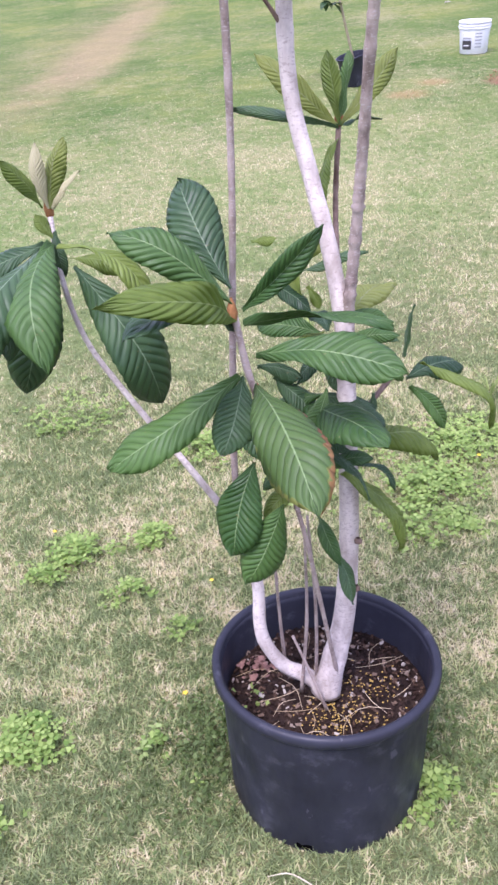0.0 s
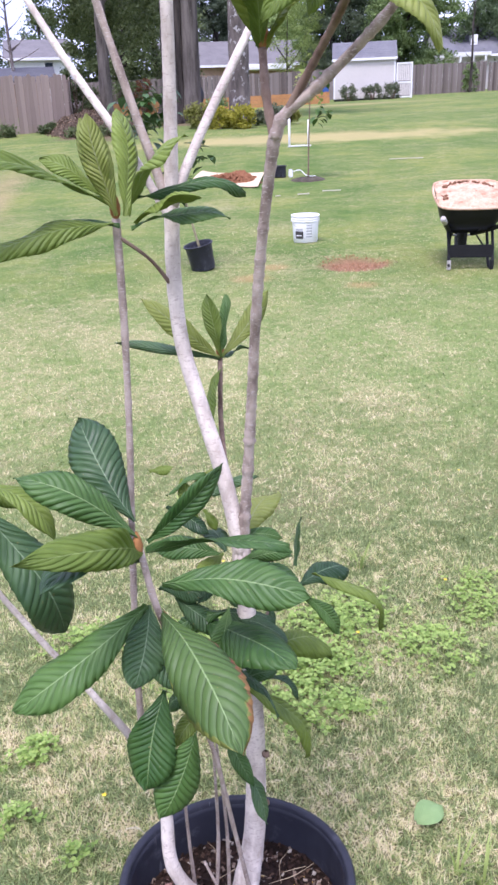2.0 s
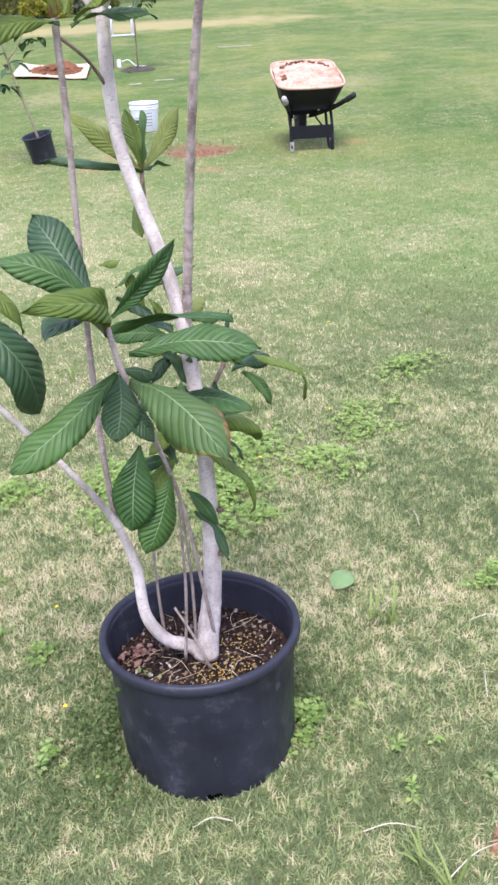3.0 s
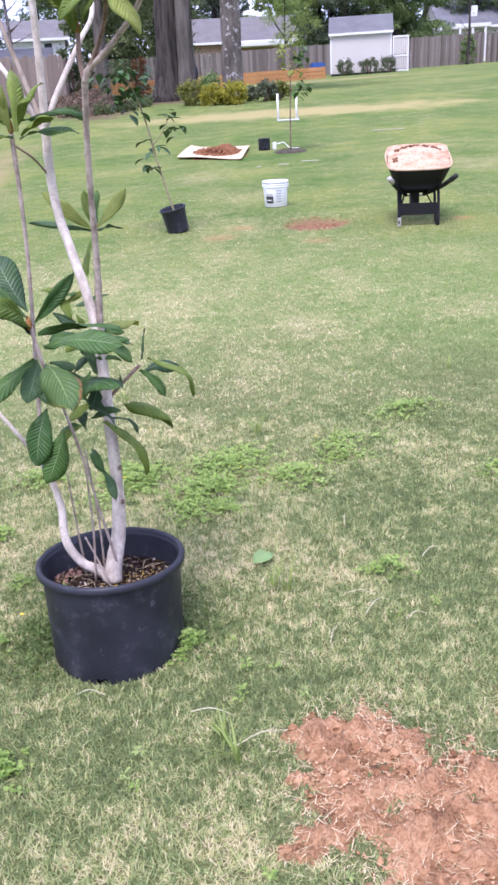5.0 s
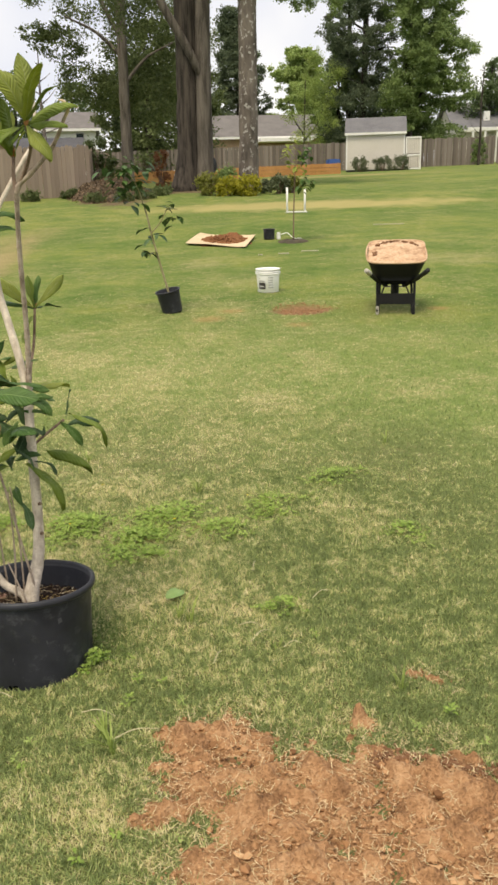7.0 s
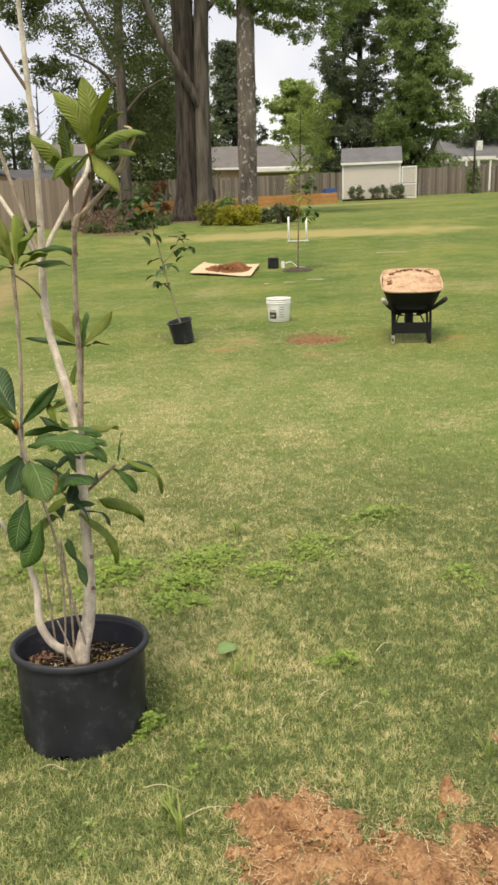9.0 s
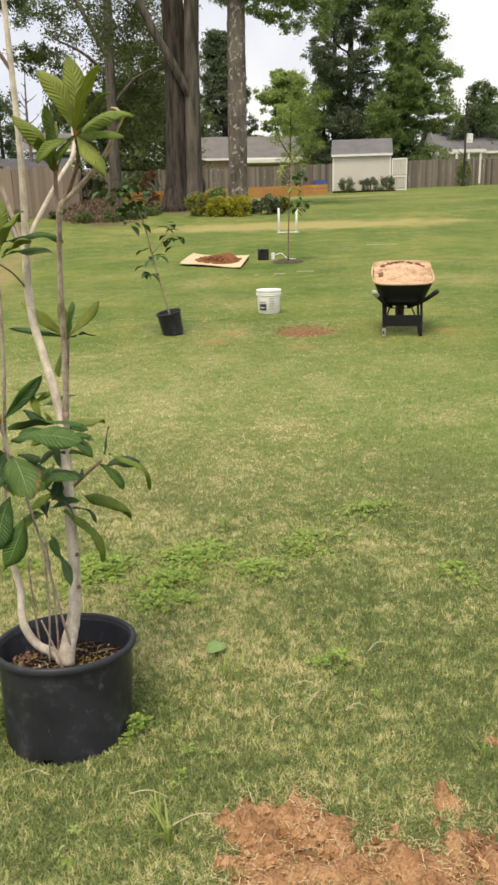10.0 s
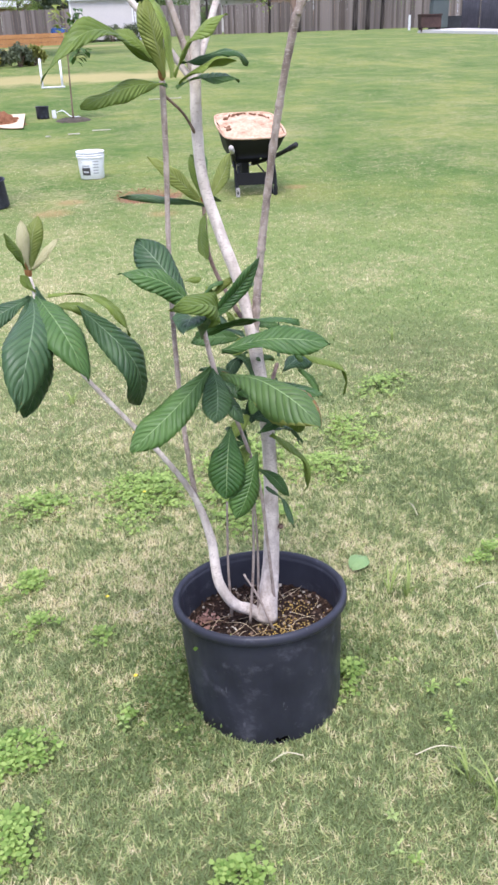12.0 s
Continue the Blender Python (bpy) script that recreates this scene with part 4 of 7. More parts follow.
def leaf(b, t, width=0.34, arch=0.10, roll=0.0, mat=None, fold=0.30, curl=0.34, stalk=0.05):
    """A ribbed leaf from its stalk b to its tip t. width and arch go by its length; roll turns its face about its axis."""
    b, t = np.array(b, float) - T_AT, np.array(t, float) - T_AT
    d = t - b
    L = np.linalg.norm(d)
    d = d / L
    hint = np.array([0, -0.55, 0.85])
    n0 = hint - d * hint.dot(d)
    n0 /= np.linalg.norm(n0)
    s0 = np.cross(d, n0)
    q = radians(roll)
    s, n = s0 * math.cos(q) + n0 * math.sin(q), n0 * math.cos(q) - s0 * math.sin(q)
    nv, skew = 8, 1 / 6
    rows = [q / 75 for q in range(-13, 76)]
    nu = len(rows) - 1
    V, UV = [], []
    key = math.sin(b[0] * 911 + b[2] * 577 + t[0] * 313)
    bend, twist, beat = 0.055 * key, 0.55 * math.sin(key * 37), 7 + 3 * math.sin(key * 53)
    fold, curl = fold + 0.16 * math.sin(key * 71), curl + 0.22 * (1 + math.sin(key * 29))
    for i, row in enumerate(rows):
        # each row of the mesh follows a side vein, which slants towards the tip
        for j in range(nv + 1):
            v = 2 * j / nv - 1
            u = min(1.0, max(0.0, row + skew * abs(v)))
            w = 0.5 * width * L * (1.92 * u ** 0.95 * max(0.0, 1 - u ** 2.5) ** 0.85)
            w = max(w, 0.0014 + 0.0012 * (u < 0.1))
            w *= 1 + 0.05 * ((15 * row) % 1.0 - 0.5) * (0.2 < u < 0.97)
            g = twist * (u - 0.35)
            su, nn = s * math.cos(g) + n * math.sin(g), n * math.cos(g) - s * math.sin(g)
            mid = b + d * L * u + n * arch * L * 4 * u * (1 - u) * (0.6 + 0.8 * u) + s * bend * L * 4 * u * (1 - u)
            wave = 0.040 * L * math.sin(u * beat + key * 9)
            rib = 0.0025 * (1 + 0.35 * math.sin(row * 23 + key * 5)) * (abs(math.sin(math.pi * 15 * (row + 0.0333 * (v > 0) + 0.012 * math.sin(row * 31 + key * 11)))) - 0.6) * min(1, 2.5 * abs(v)) * (1 - 0.6 * v ** 4) * min(1.0, w / 0.022)
            z = fold * abs(v) * w - curl * v * v * w + rib + wave * v * (0.6 + 0.4 * v) + 0.2 * wave + 0.012 * L * math.sin(u * 17 + key * 13 + 2.2 * v) * v * v
            V.append(mid + su * v * w + nn * z)
            UV.append((u, (v + 1) / 2))
    k = nv + 1
    F = [(i * k + j, i * k + j + 1, (i + 1) * k + j + 1, (i + 1) * k + j) for i in range(nu) for j in range(nv)]
    ob = put_mesh("leaf", V, F, mat or M_LEAF, TREE, True, UV)
    sol = ob.modifiers.new("thickness", "SOLIDIFY")
    sol.thickness = 0.0006
    return ob


# the front whorl
leaf((0.089, 1.049, 0.785), (0.160, 0.811, 0.751), 0.36, 0.12, 0, M_LEAF_RED)
leaf((0.071, 1.051, 0.795), (-0.106, 1.003, 0.689), 0.36, 0.06, 0, M_LEAF)
leaf((0.093, 1.049, 0.828), (0.273, 0.972, 0.828), 0.36, 0.06, 0, M_LEAF)
leaf((0.071, 1.081, 0.860), (-0.058, 0.888, 0.966), 0.2, 0.2, 35, M_LEAF_OLIVE)
leaf((0.068, 1.066, 0.890), (-0.075, 1.075, 0.985), 0.34, 0.14, 10, M_LEAF)
leaf((0.066, 1.092, 0.900), (0.000, 1.205, 1.006), 0.46, 0.1, 0, M_LEAF_DARK)
leaf((0.069, 1.085, 0.842), (-0.035, 0.892, 0.926), 0.3, 0.12, 0, M_LEAF_DARK)
leaf((0.075, 1.127, 0.832), (0.267, 1.077, 0.849), 0.3, 0.05, 62, M_LEAF)
leaf((0.079, 1.079, 0.876), (0.181, 1.062, 0.982), 0.26, 0.08, -50, M_LEAF, 0.9, 0.5)
leaf((0.074, 1.051, 0.796), (0.046, 0.985, 0.718), 0.6, 0.08, 0, M_LEAF_DARK)
# hanging below it
leaf((0.084, 1.003, 0.695), (0.051, 0.961, 0.575), 0.58, 0.08, 0, M_LEAF)
leaf((0.119, 0.967, 0.652), (0.065, 0.951, 0.534), 0.5, 0.05, 30, M_LEAF)
# along the trunk
leaf((0.151, 1.140, 0.699), (0.248, 0.953, 0.742), 0.42, 0.08, 0, M_LEAF)
leaf((0.172, 1.075, 0.672), (0.231, 1.000, 0.628), 0.26, 0.1, 45, M_LEAF_DARK, 0.6)
leaf((0.222, 1.10, 0.622), (0.280, 1.098, 0.573), 0.3, 0.16, 40, M_LEAF_DARK, 0.7)
leaf((0.206, 1.075, 0.625), (0.295, 1.090, 0.468), 0.3, 0.14, 30, M_LEAF_OLIVE)
leaf((0.171, 1.035, 0.534), (0.209, 0.998, 0.445), 0.34, 0.1, 40, M_LEAF_DARK)
leaf((0.252, 1.147, 0.636), (0.366, 1.271, 0.509), 0.36, 0.12, 10, M_LEAF_OLIVE)
# the drooping side shoot
leaf((0.309, 1.222, 0.691), (0.402, 1.277, 0.678), 0.5, 0.16, 0, M_LEAF_DARK)
leaf((0.321, 1.176, 0.739), (0.428, 1.159, 0.636), 0.22, 0.25, 30, M_LEAF_OLIVE)
leaf((0.302, 1.135, 0.725), (0.356, 1.150, 0.644), 0.36, 0.05, 0, M_LEAF)
leaf((0.305, 1.238, 0.719), (0.324, 1.265, 0.790), 0.24, 0.02, 60, M_LEAF_DARK)
# behind the fork
leaf((0.225, 1.177, 0.820), (0.307, 1.393, 0.766), 0.24, 0.05, 0, M_LEAF_LIGHT)
leaf((0.153, 1.198, 0.876), (0.246, 1.199, 0.899), 0.3, 0.05, 30, M_LEAF_DARK)
leaf((0.110, 1.191, 0.868), (0.167, 1.174, 0.827), 0.5, 0.05, 0, M_LEAF_DARK)
leaf((0.090, 1.203, 0.921), (0.124, 1.205, 0.923), 0.6, 0.05, 0, M_LEAF_OLIVE)
leaf((0.111, 1.196, 0.883), (0.170, 1.204, 0.909), 0.3, 0.1, 40, M_LEAF)
leaf((0.164, 1.192, 0.857), (0.179, 1.180, 0.828), 0.5, 0.05, 0, M_LEAF_OLIVE)
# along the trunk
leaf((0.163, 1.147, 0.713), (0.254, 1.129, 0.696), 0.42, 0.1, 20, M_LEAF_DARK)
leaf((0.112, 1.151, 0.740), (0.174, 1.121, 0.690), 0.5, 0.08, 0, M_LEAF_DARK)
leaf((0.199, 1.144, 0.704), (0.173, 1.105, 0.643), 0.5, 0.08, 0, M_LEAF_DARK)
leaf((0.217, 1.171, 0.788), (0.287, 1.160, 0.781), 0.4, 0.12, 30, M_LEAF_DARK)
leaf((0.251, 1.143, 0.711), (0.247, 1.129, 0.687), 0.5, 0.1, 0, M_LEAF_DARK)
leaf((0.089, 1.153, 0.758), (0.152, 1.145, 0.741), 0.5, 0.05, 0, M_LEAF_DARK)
# behind the fork
leaf((0.134, 1.198, 0.881), (0.193, 1.208, 0.914), 0.26, 0.05, -40, M_LEAF_LIGHT)
# the front whorl
leaf((0.051, 1.031, 0.777), (0.105, 0.989, 0.705), 0.5, 0.08, 0, M_LEAF_DARK)
# behind the fork
leaf((0.208, 1.177, 0.819), (0.273, 1.167, 0.811), 0.4, 0.08, 0, M_LEAF)
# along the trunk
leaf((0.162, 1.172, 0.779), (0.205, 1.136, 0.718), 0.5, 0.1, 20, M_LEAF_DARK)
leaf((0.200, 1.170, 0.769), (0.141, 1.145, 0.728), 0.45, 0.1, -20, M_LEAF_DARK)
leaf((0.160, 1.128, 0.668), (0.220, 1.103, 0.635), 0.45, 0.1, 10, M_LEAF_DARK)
# behind the fork
leaf((0.154, 1.187, 0.843), (0.134, 1.208, 0.902), 0.4, 0.1, 30, M_LEAF_OLIVE)
# the shoot behind
leaf((0.222, 1.404, 1.024), (0.207, 1.433, 1.122), 0.32, 0.08, 40, M_LEAF_OLIVE, 0.6)
leaf((0.222, 1.404, 1.024), (0.238, 1.44, 1.118), 0.26, 0.06, -60, M_LEAF, 0.6)
leaf((0.220, 1.404, 1.024), (0.103, 1.401, 1.128), 0.26, 0.08, 20, M_LEAF_LIGHT)
leaf((0.222, 1.404, 1.024), (0.313, 1.462, 1.116), 0.26, 0.05, -20, M_LEAF_LIGHT)
leaf((0.220, 1.403, 1.022), (0.054, 1.461, 1.046), 0.11, 0.08, 40, M_LEAF_DARK)
leaf((0.222, 1.404, 1.024), (0.294, 1.486, 1.011), 0.14, 0.05, 40, M_LEAF_DARK)
leaf((0.220, 1.400, 1.005), (0.193, 1.336, 0.922), 0.3, 0.12, -50, M_LEAF_OLIVE)
# the low outer whorl
leaf((-0.189, 1.241, 0.971), (-0.192, 1.247, 1.057), 0.3, 0.1, 0, M_LEAF_CREAM)
leaf((-0.187, 1.241, 0.971), (-0.158, 1.266, 1.058), 0.42, 0.05, 0, M_LEAF_LIGHT)
leaf((-0.186, 1.242, 0.971), (-0.134, 1.232, 1.021), 0.34, 0.05, 0, M_LEAF_CREAM)
leaf((-0.196, 1.239, 0.974), (-0.231, 1.205, 1.045), 0.36, 0.05, 0, M_LEAF_OLIVE)
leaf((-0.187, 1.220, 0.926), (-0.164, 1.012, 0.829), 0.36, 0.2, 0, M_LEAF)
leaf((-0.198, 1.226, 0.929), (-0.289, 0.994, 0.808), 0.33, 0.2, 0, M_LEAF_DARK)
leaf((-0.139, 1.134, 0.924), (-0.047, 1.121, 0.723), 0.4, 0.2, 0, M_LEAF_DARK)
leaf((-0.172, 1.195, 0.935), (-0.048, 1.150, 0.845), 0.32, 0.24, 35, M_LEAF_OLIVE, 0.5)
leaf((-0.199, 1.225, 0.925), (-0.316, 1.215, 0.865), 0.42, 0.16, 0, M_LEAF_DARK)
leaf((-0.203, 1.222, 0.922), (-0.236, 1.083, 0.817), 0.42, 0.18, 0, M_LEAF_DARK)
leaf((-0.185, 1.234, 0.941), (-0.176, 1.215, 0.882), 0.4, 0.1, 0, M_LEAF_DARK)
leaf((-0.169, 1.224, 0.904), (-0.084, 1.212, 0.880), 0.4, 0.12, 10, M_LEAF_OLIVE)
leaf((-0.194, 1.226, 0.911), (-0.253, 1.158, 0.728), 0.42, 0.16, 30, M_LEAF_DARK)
leaf((-0.188, 1.231, 0.933), (-0.209, 1.237, 0.964), 0.6, 0.05, 0, M_LEAF_OLIVE)
# the upper middle whorl
leaf((0.069, 1.207, 1.290), (-0.156, 1.104, 1.283), 0.2, 0.24, 0, M_LEAF_OLIVE)
leaf((0.080, 1.203, 1.262), (0.005, 1.205, 1.266), 0.26, 0.08, 0, M_LEAF)
leaf((0.072, 1.20, 1.268), (-0.090, 1.15, 1.236), 0.24, 0.12, 20, M_LEAF_OLIVE)
leaf((0.077, 1.205, 1.275), (0.044, 1.209, 1.390), 0.36, 0.1, 20, M_LEAF_LIGHT)
leaf((0.086, 1.201, 1.274), (0.089, 1.279, 1.401), 0.32, 0.1, -45, M_LEAF_OLIVE)
leaf((0.091, 1.200, 1.279), (0.167, 1.132, 1.366), 0.38, 0.12, 30, M_LEAF_OLIVE)
leaf((0.094, 1.198, 1.261), (0.223, 1.216, 1.262), 0.4, 0.1, 25, M_LEAF)
leaf((0.099, 1.196, 1.265), (0.179, 1.131, 1.297), 0.36, 0.14, 30, M_LEAF_OLIVE)
leaf((0.106, 1.194, 1.296), (0.246, 1.222, 1.292), 0.2, 0.18, 0, M_LEAF)
leaf((0.067, 1.207, 1.295), (-0.010, 1.209, 1.345), 0.36, 0.16, 0, M_LEAF_OLIVE)
leaf((0.074, 1.206, 1.292), (0.052, 1.204, 1.395), 0.34, 0.1, 30, M_LEAF_LIGHT)
# the bright top whorl
leaf((0.316, 0.930, 1.518), (0.247, 0.904, 1.643), 0.36, 0.1, 0, M_LEAF_LIGHT)
leaf((0.316, 0.930, 1.518), (0.375, 0.829, 1.640), 0.34, 0.08, 20, M_LEAF_LIGHT)
# the whorl at the side fork
leaf((0.252, 1.100, 1.455), (0.167, 1.089, 1.577), 0.36, 0.14, 0, M_LEAF_LIGHT)
leaf((0.252, 1.100, 1.455), (0.246, 1.014, 1.588), 0.4, 0.05, 0, M_LEAF_OLIVE)
# the bright top whorl
leaf((0.316, 0.930, 1.518), (0.227, 0.950, 1.464), 0.36, 0.1, 0, M_LEAF_OLIVE)
leaf((0.316, 0.930, 1.518), (0.373, 0.880, 1.433), 0.42, 0.12, 0, M_LEAF_LIGHT)
leaf((0.316, 0.930, 1.518), (0.441, 0.970, 1.561), 0.4, 0.14, 0, M_LEAF_OLIVE)
leaf((0.316, 0.930, 1.518), (0.415, 0.891, 1.513), 0.36, 0.08, 0, M_LEAF_OLIVE)
leaf((0.316, 0.930, 1.518), (0.309, 0.960, 1.678), 0.34, 0.06, -20, M_LEAF_LIGHT)
leaf((0.316, 0.930, 1.518), (0.338, 0.986, 1.635), 0.32, 0.08, 30, M_LEAF_LIGHT)
leaf((0.316, 0.930, 1.518), (0.393, 0.908, 1.601), 0.28, 0.1, 30, M_LEAF_OLIVE)
leaf((0.316, 0.930, 1.518), (0.268, 0.993, 1.644), 0.34, 0.08, -30, M_LEAF_LIGHT)
leaf((0.316, 0.930, 1.518), (0.268, 0.942, 1.468), 0.4, 0.1, 0, M_LEAF_OLIVE)
# the whorl at the side fork
leaf((0.252, 1.100, 1.455), (0.260, 1.091, 1.562), 0.34, 0.08, 20, M_LEAF_LIGHT)
leaf((0.252, 1.100, 1.455), (0.228, 1.007, 1.521), 0.36, 0.05, 10, M_LEAF_OLIVE)
leaf((0.252, 1.100, 1.455), (0.300, 1.030, 1.509), 0.34, 0.05, -20, M_LEAF_LIGHT)
# small crowded leaves round the trunk and below the front whorl
C_RNG = np.random.default_rng(77)
for _c, _n, _lo, _hi in (((0.19, 1.12, 0.70), 6, 0.05, 0.095), ((0.19, 1.14, 0.80), 5, 0.06, 0.11), ((0.16, 1.07, 0.60), 5, 0.06, 0.11)):
    for _k in range(_n):
        _a = 2 * math.pi * (_k + C_RNG.uniform(0, 0.8)) / _n
        _l = C_RNG.uniform(_lo, _hi)
        _b0 = (_c[0] + 0.012 * math.cos(_a), _c[1] + 0.012 * math.sin(_a), _c[2] + C_RNG.normal(0, 0.025))
        _t0 = (_b0[0] + _l * math.cos(_a), _b0[1] + _l * math.sin(_a), _b0[2] + _l * C_RNG.uniform(-0.75, 0.3))
        leaf(_b0, _t0, C_RNG.uniform(0.3, 0.46), C_RNG.uniform(0.08, 0.2), C_RNG.uniform(-30, 30), (M_LEAF, M_LEAF_DARK, M_LEAF, M_LEAF_OLIVE)[_k % 4])


# ---- plants and small things in the lawn ----
def clover(x, y, r, count, seed):
    count, r = int(count * 1.6), r * 0.95
    rng = np.random.default_rng(seed)
    heart = rng.normal(0, 0.5, (7, 2)) * r
    pick = heart[rng.integers(0, 7, count)] + rng.normal(0, 0.34, (count, 2)) * r
    px, py = x + pick[:, 0], y + pick[:, 1] * 0.8
    d = np.minimum(np.hypot(pick[:, 0], pick[:, 1]), 1.4 * r)
    h = rng.uniform(0.018, 0.05, count) * (1.15 - d / r * 0.6)
    c = np.stack([px, py, ground_z(px, py) + h], 1)
    tri3 = np.repeat(c, 3, axis=0)
    a = np.tile([0, 2.094, 4.189], count) + np.repeat(rng.uniform(0, 6.3, count), 3)
    s = np.repeat(rng.uniform(0.004, 0.010, count), 3)[:, None]
    out = np.stack([np.cos(a), np.sin(a), rng.normal(0.05, 0.22, len(a))], 1)
    sd = np.stack([-np.sin(a), np.cos(a), rng.normal(0, 0.18, len(a))], 1)
    v = np.stack([tri3, tri3 + out * s * 0.75 + sd * s * 0.55, tri3 + out * s * 1.35 + sd * s * 0.5, tri3 + out * s * 1.25, tri3 + out * s * 1.35 - sd * s * 0.5, tri3 + out * s * 0.75 - sd * s * 0.55], 1).reshape(-1, 3)
    f = np.arange(len(a))[:, None] * 6 + np.array([[0, 1, 2, 3, 4, 5]])
    tagged(put_mesh("clover_patch", v, f, M_CLOVER), "low patch of bright green clover in the lawn", "clover", "clover patches", "stuff")


for _k, (_x, _y, _r, _n) in enumerate(((-0.40, 1.64, 0.085, 110), (-0.37, 1.10, 0.075, 110), (-0.24, 1.69, 0.06, 56), (-0.46, 1.55, 0.05, 30), (0.46, 1.85, 0.14, 230), (0.62, 2.05, 0.22, 300), (0.35, 0.99, 0.06, 52), (0.27, 2.0, 0.16, 220),
                                       (0.81, 1.87, 0.14, 130), (1.03, 2.12, 0.15, 150), (-0.14, 2.1, 0.12, 120), (-0.42, 0.89, 0.07, 80), (-0.09, 0.64, 0.06, 60), (-0.13, 1.38, 0.035, 18), (-0.15, 1.09, 0.02, 9),
                                       (1.54, 1.74, 0.08, 70), (0.17, 2.05, 0.12, 120), (1.4, 2.4, 0.16, 120), (-0.25, 1.50, 0.045, 26), (0.44, 1.70, 0.1, 130), (0.95, 1.2, 0.07, 40), (-0.55, 2.3, 0.14, 100))):
    clover(_x, _y, _r, _n, 40 + _k)


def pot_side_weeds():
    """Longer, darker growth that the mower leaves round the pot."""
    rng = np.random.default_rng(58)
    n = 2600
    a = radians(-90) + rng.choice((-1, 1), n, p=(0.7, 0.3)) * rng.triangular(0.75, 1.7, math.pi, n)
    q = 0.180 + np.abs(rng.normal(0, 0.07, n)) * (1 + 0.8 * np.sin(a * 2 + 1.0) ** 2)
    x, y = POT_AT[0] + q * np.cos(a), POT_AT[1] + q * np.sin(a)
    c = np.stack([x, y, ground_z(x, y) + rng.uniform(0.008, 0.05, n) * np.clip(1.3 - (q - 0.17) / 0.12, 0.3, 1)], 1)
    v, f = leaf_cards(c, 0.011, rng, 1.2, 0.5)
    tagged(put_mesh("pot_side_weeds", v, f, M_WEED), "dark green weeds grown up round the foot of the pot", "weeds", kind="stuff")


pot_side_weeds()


def sprig(x, y, size, pale, rng):
    """A small weed in the lawn: narrow leaves spreading from a short stalk."""
    n, size = int(rng.integers(6, 11)), size * 0.55
    bl = []
    for k in range(n):
        a, L = 2.4 * k + rng.uniform(-0.4, 0.4), size * rng.uniform(0.6, 1.15)
        o = np.array([math.cos(a), math.sin(a), 0])
        sd = np.array([-math.sin(a), math.cos(a), 0]) * L * rng.uniform(0.16, 0.26)
        p = np.array([x, y, gz(x, y) + rng.uniform(0.006, 0.03)]) + o * 0.1 * L
        up = np.array([0, 0, L])
        m1, m2, tip = p + o * L * 0.4 + up * 0.28, p + o * L * 0.72 + up * 0.3, p + o * L + up * rng.uniform(0.0, 0.25)
        bl.append((np.array([p, m1 - sd, m1 + sd, m2 - sd * 0.8, m2 + sd * 0.8, tip]), [(0, 2, 1), (1, 2, 4, 3), (3, 4, 5)]))
    v, f = join(bl)
    tagged(put_mesh("lawn_weed", v, f, M_CLOVER_PALE if pale else M_CLOVER), "small pale-green leafy weed in the lawn" if pale else "small bright green leafy weed in the lawn", "weed", "small weeds in the lawn", "stuff")


_r = np.random.default_rng(77)
for _x, _y, _s, _p in ((0.46, 0.98, 0.04, 0), (0.48, 0.86, 0.034, 0), (0.60, 0.73, 0.03, 1), (0.46, 0.77, 0.026, 0), (0.21, 0.62, 0.03, 1), (0.44, 0.27, 0.035, 0), (0.58, 0.24, 0.026, 1), (0.36, 0.22, 0.03, 0),
                       (0.20, 0.53, 0.028, 0), (1.31, 0.58, 0.04, 0), (1.20, 0.53, 0.036, 1), (1.35, 0.44, 0.03, 1), (1.03, 1.02, 0.03, 0), (-0.15, 1.12, 0.03, 1), (-0.165, 1.075, 0.03, 1),
                       (0.18, 0.56, 0.026, 1), (0.45, 0.75, 0.03, 0), (0.55, 0.84, 0.036, 0), (-0.06, 1.01, 0.022, 0)):
    sprig(_x, _y, _s, _p, _r)


def tuft(x, y, h, count, seed):
    rng = np.random.default_rng(seed)
    bl = []
    for k in range(count):
        a, L = rng.uniform(0, 2 * np.pi), h * rng.uniform(0.6, 1.2)
        o = np.array([math.cos(a), math.sin(a), 0])
        s = np.array([-math.sin(a), math.cos(a), 0]) * 0.0028
        p = np.array([x, y, gz(x, y)]) + o * rng.uniform(0, 0.015)
        ln = rng.uniform(0.25, 0.9)
        pts = [p + np.array([0, 0, L * q * (1 - 0.35 * ln * q)]) + o * L * ln * q * q for q in (0, 0.35, 0.7, 1)]
        v = []
        for q, w in zip(pts, (0.7, 1, 0.75, 0.1)):
            v += [q - s * w, q + s * w]
        bl.append((np.array(v), [(0, 1, 3, 2), (2, 3, 5, 4), (4, 5, 7, 6)]))
    v, f = join(bl)
    tagged(put_mesh("grass_tuft", v, f, M_CROWN_SPRING), "taller tuft of coarse bright green grass", "grass", "coarse grass tufts")


for _k, (_x, _y, _h, _n) in enumerate(((0.65, 1.18, 0.12, 9), (0.74, 2.34, 0.10, 14), (1.03, 2.17, 0.10, 12), (0.42, 0.57, 0.11, 12), (0.40, 0.63, 0.08, 8), (0.61, 1.21, 0.09, 6), (1.22, 0.72, 0.07, 10), (0.9, 0.98, 0.06, 6), (1.8, 2.9, 0.08, 8), (0.2, 2.9, 0.08, 9))):
    tuft(_x, _y, _h, _n, 80 + _k)


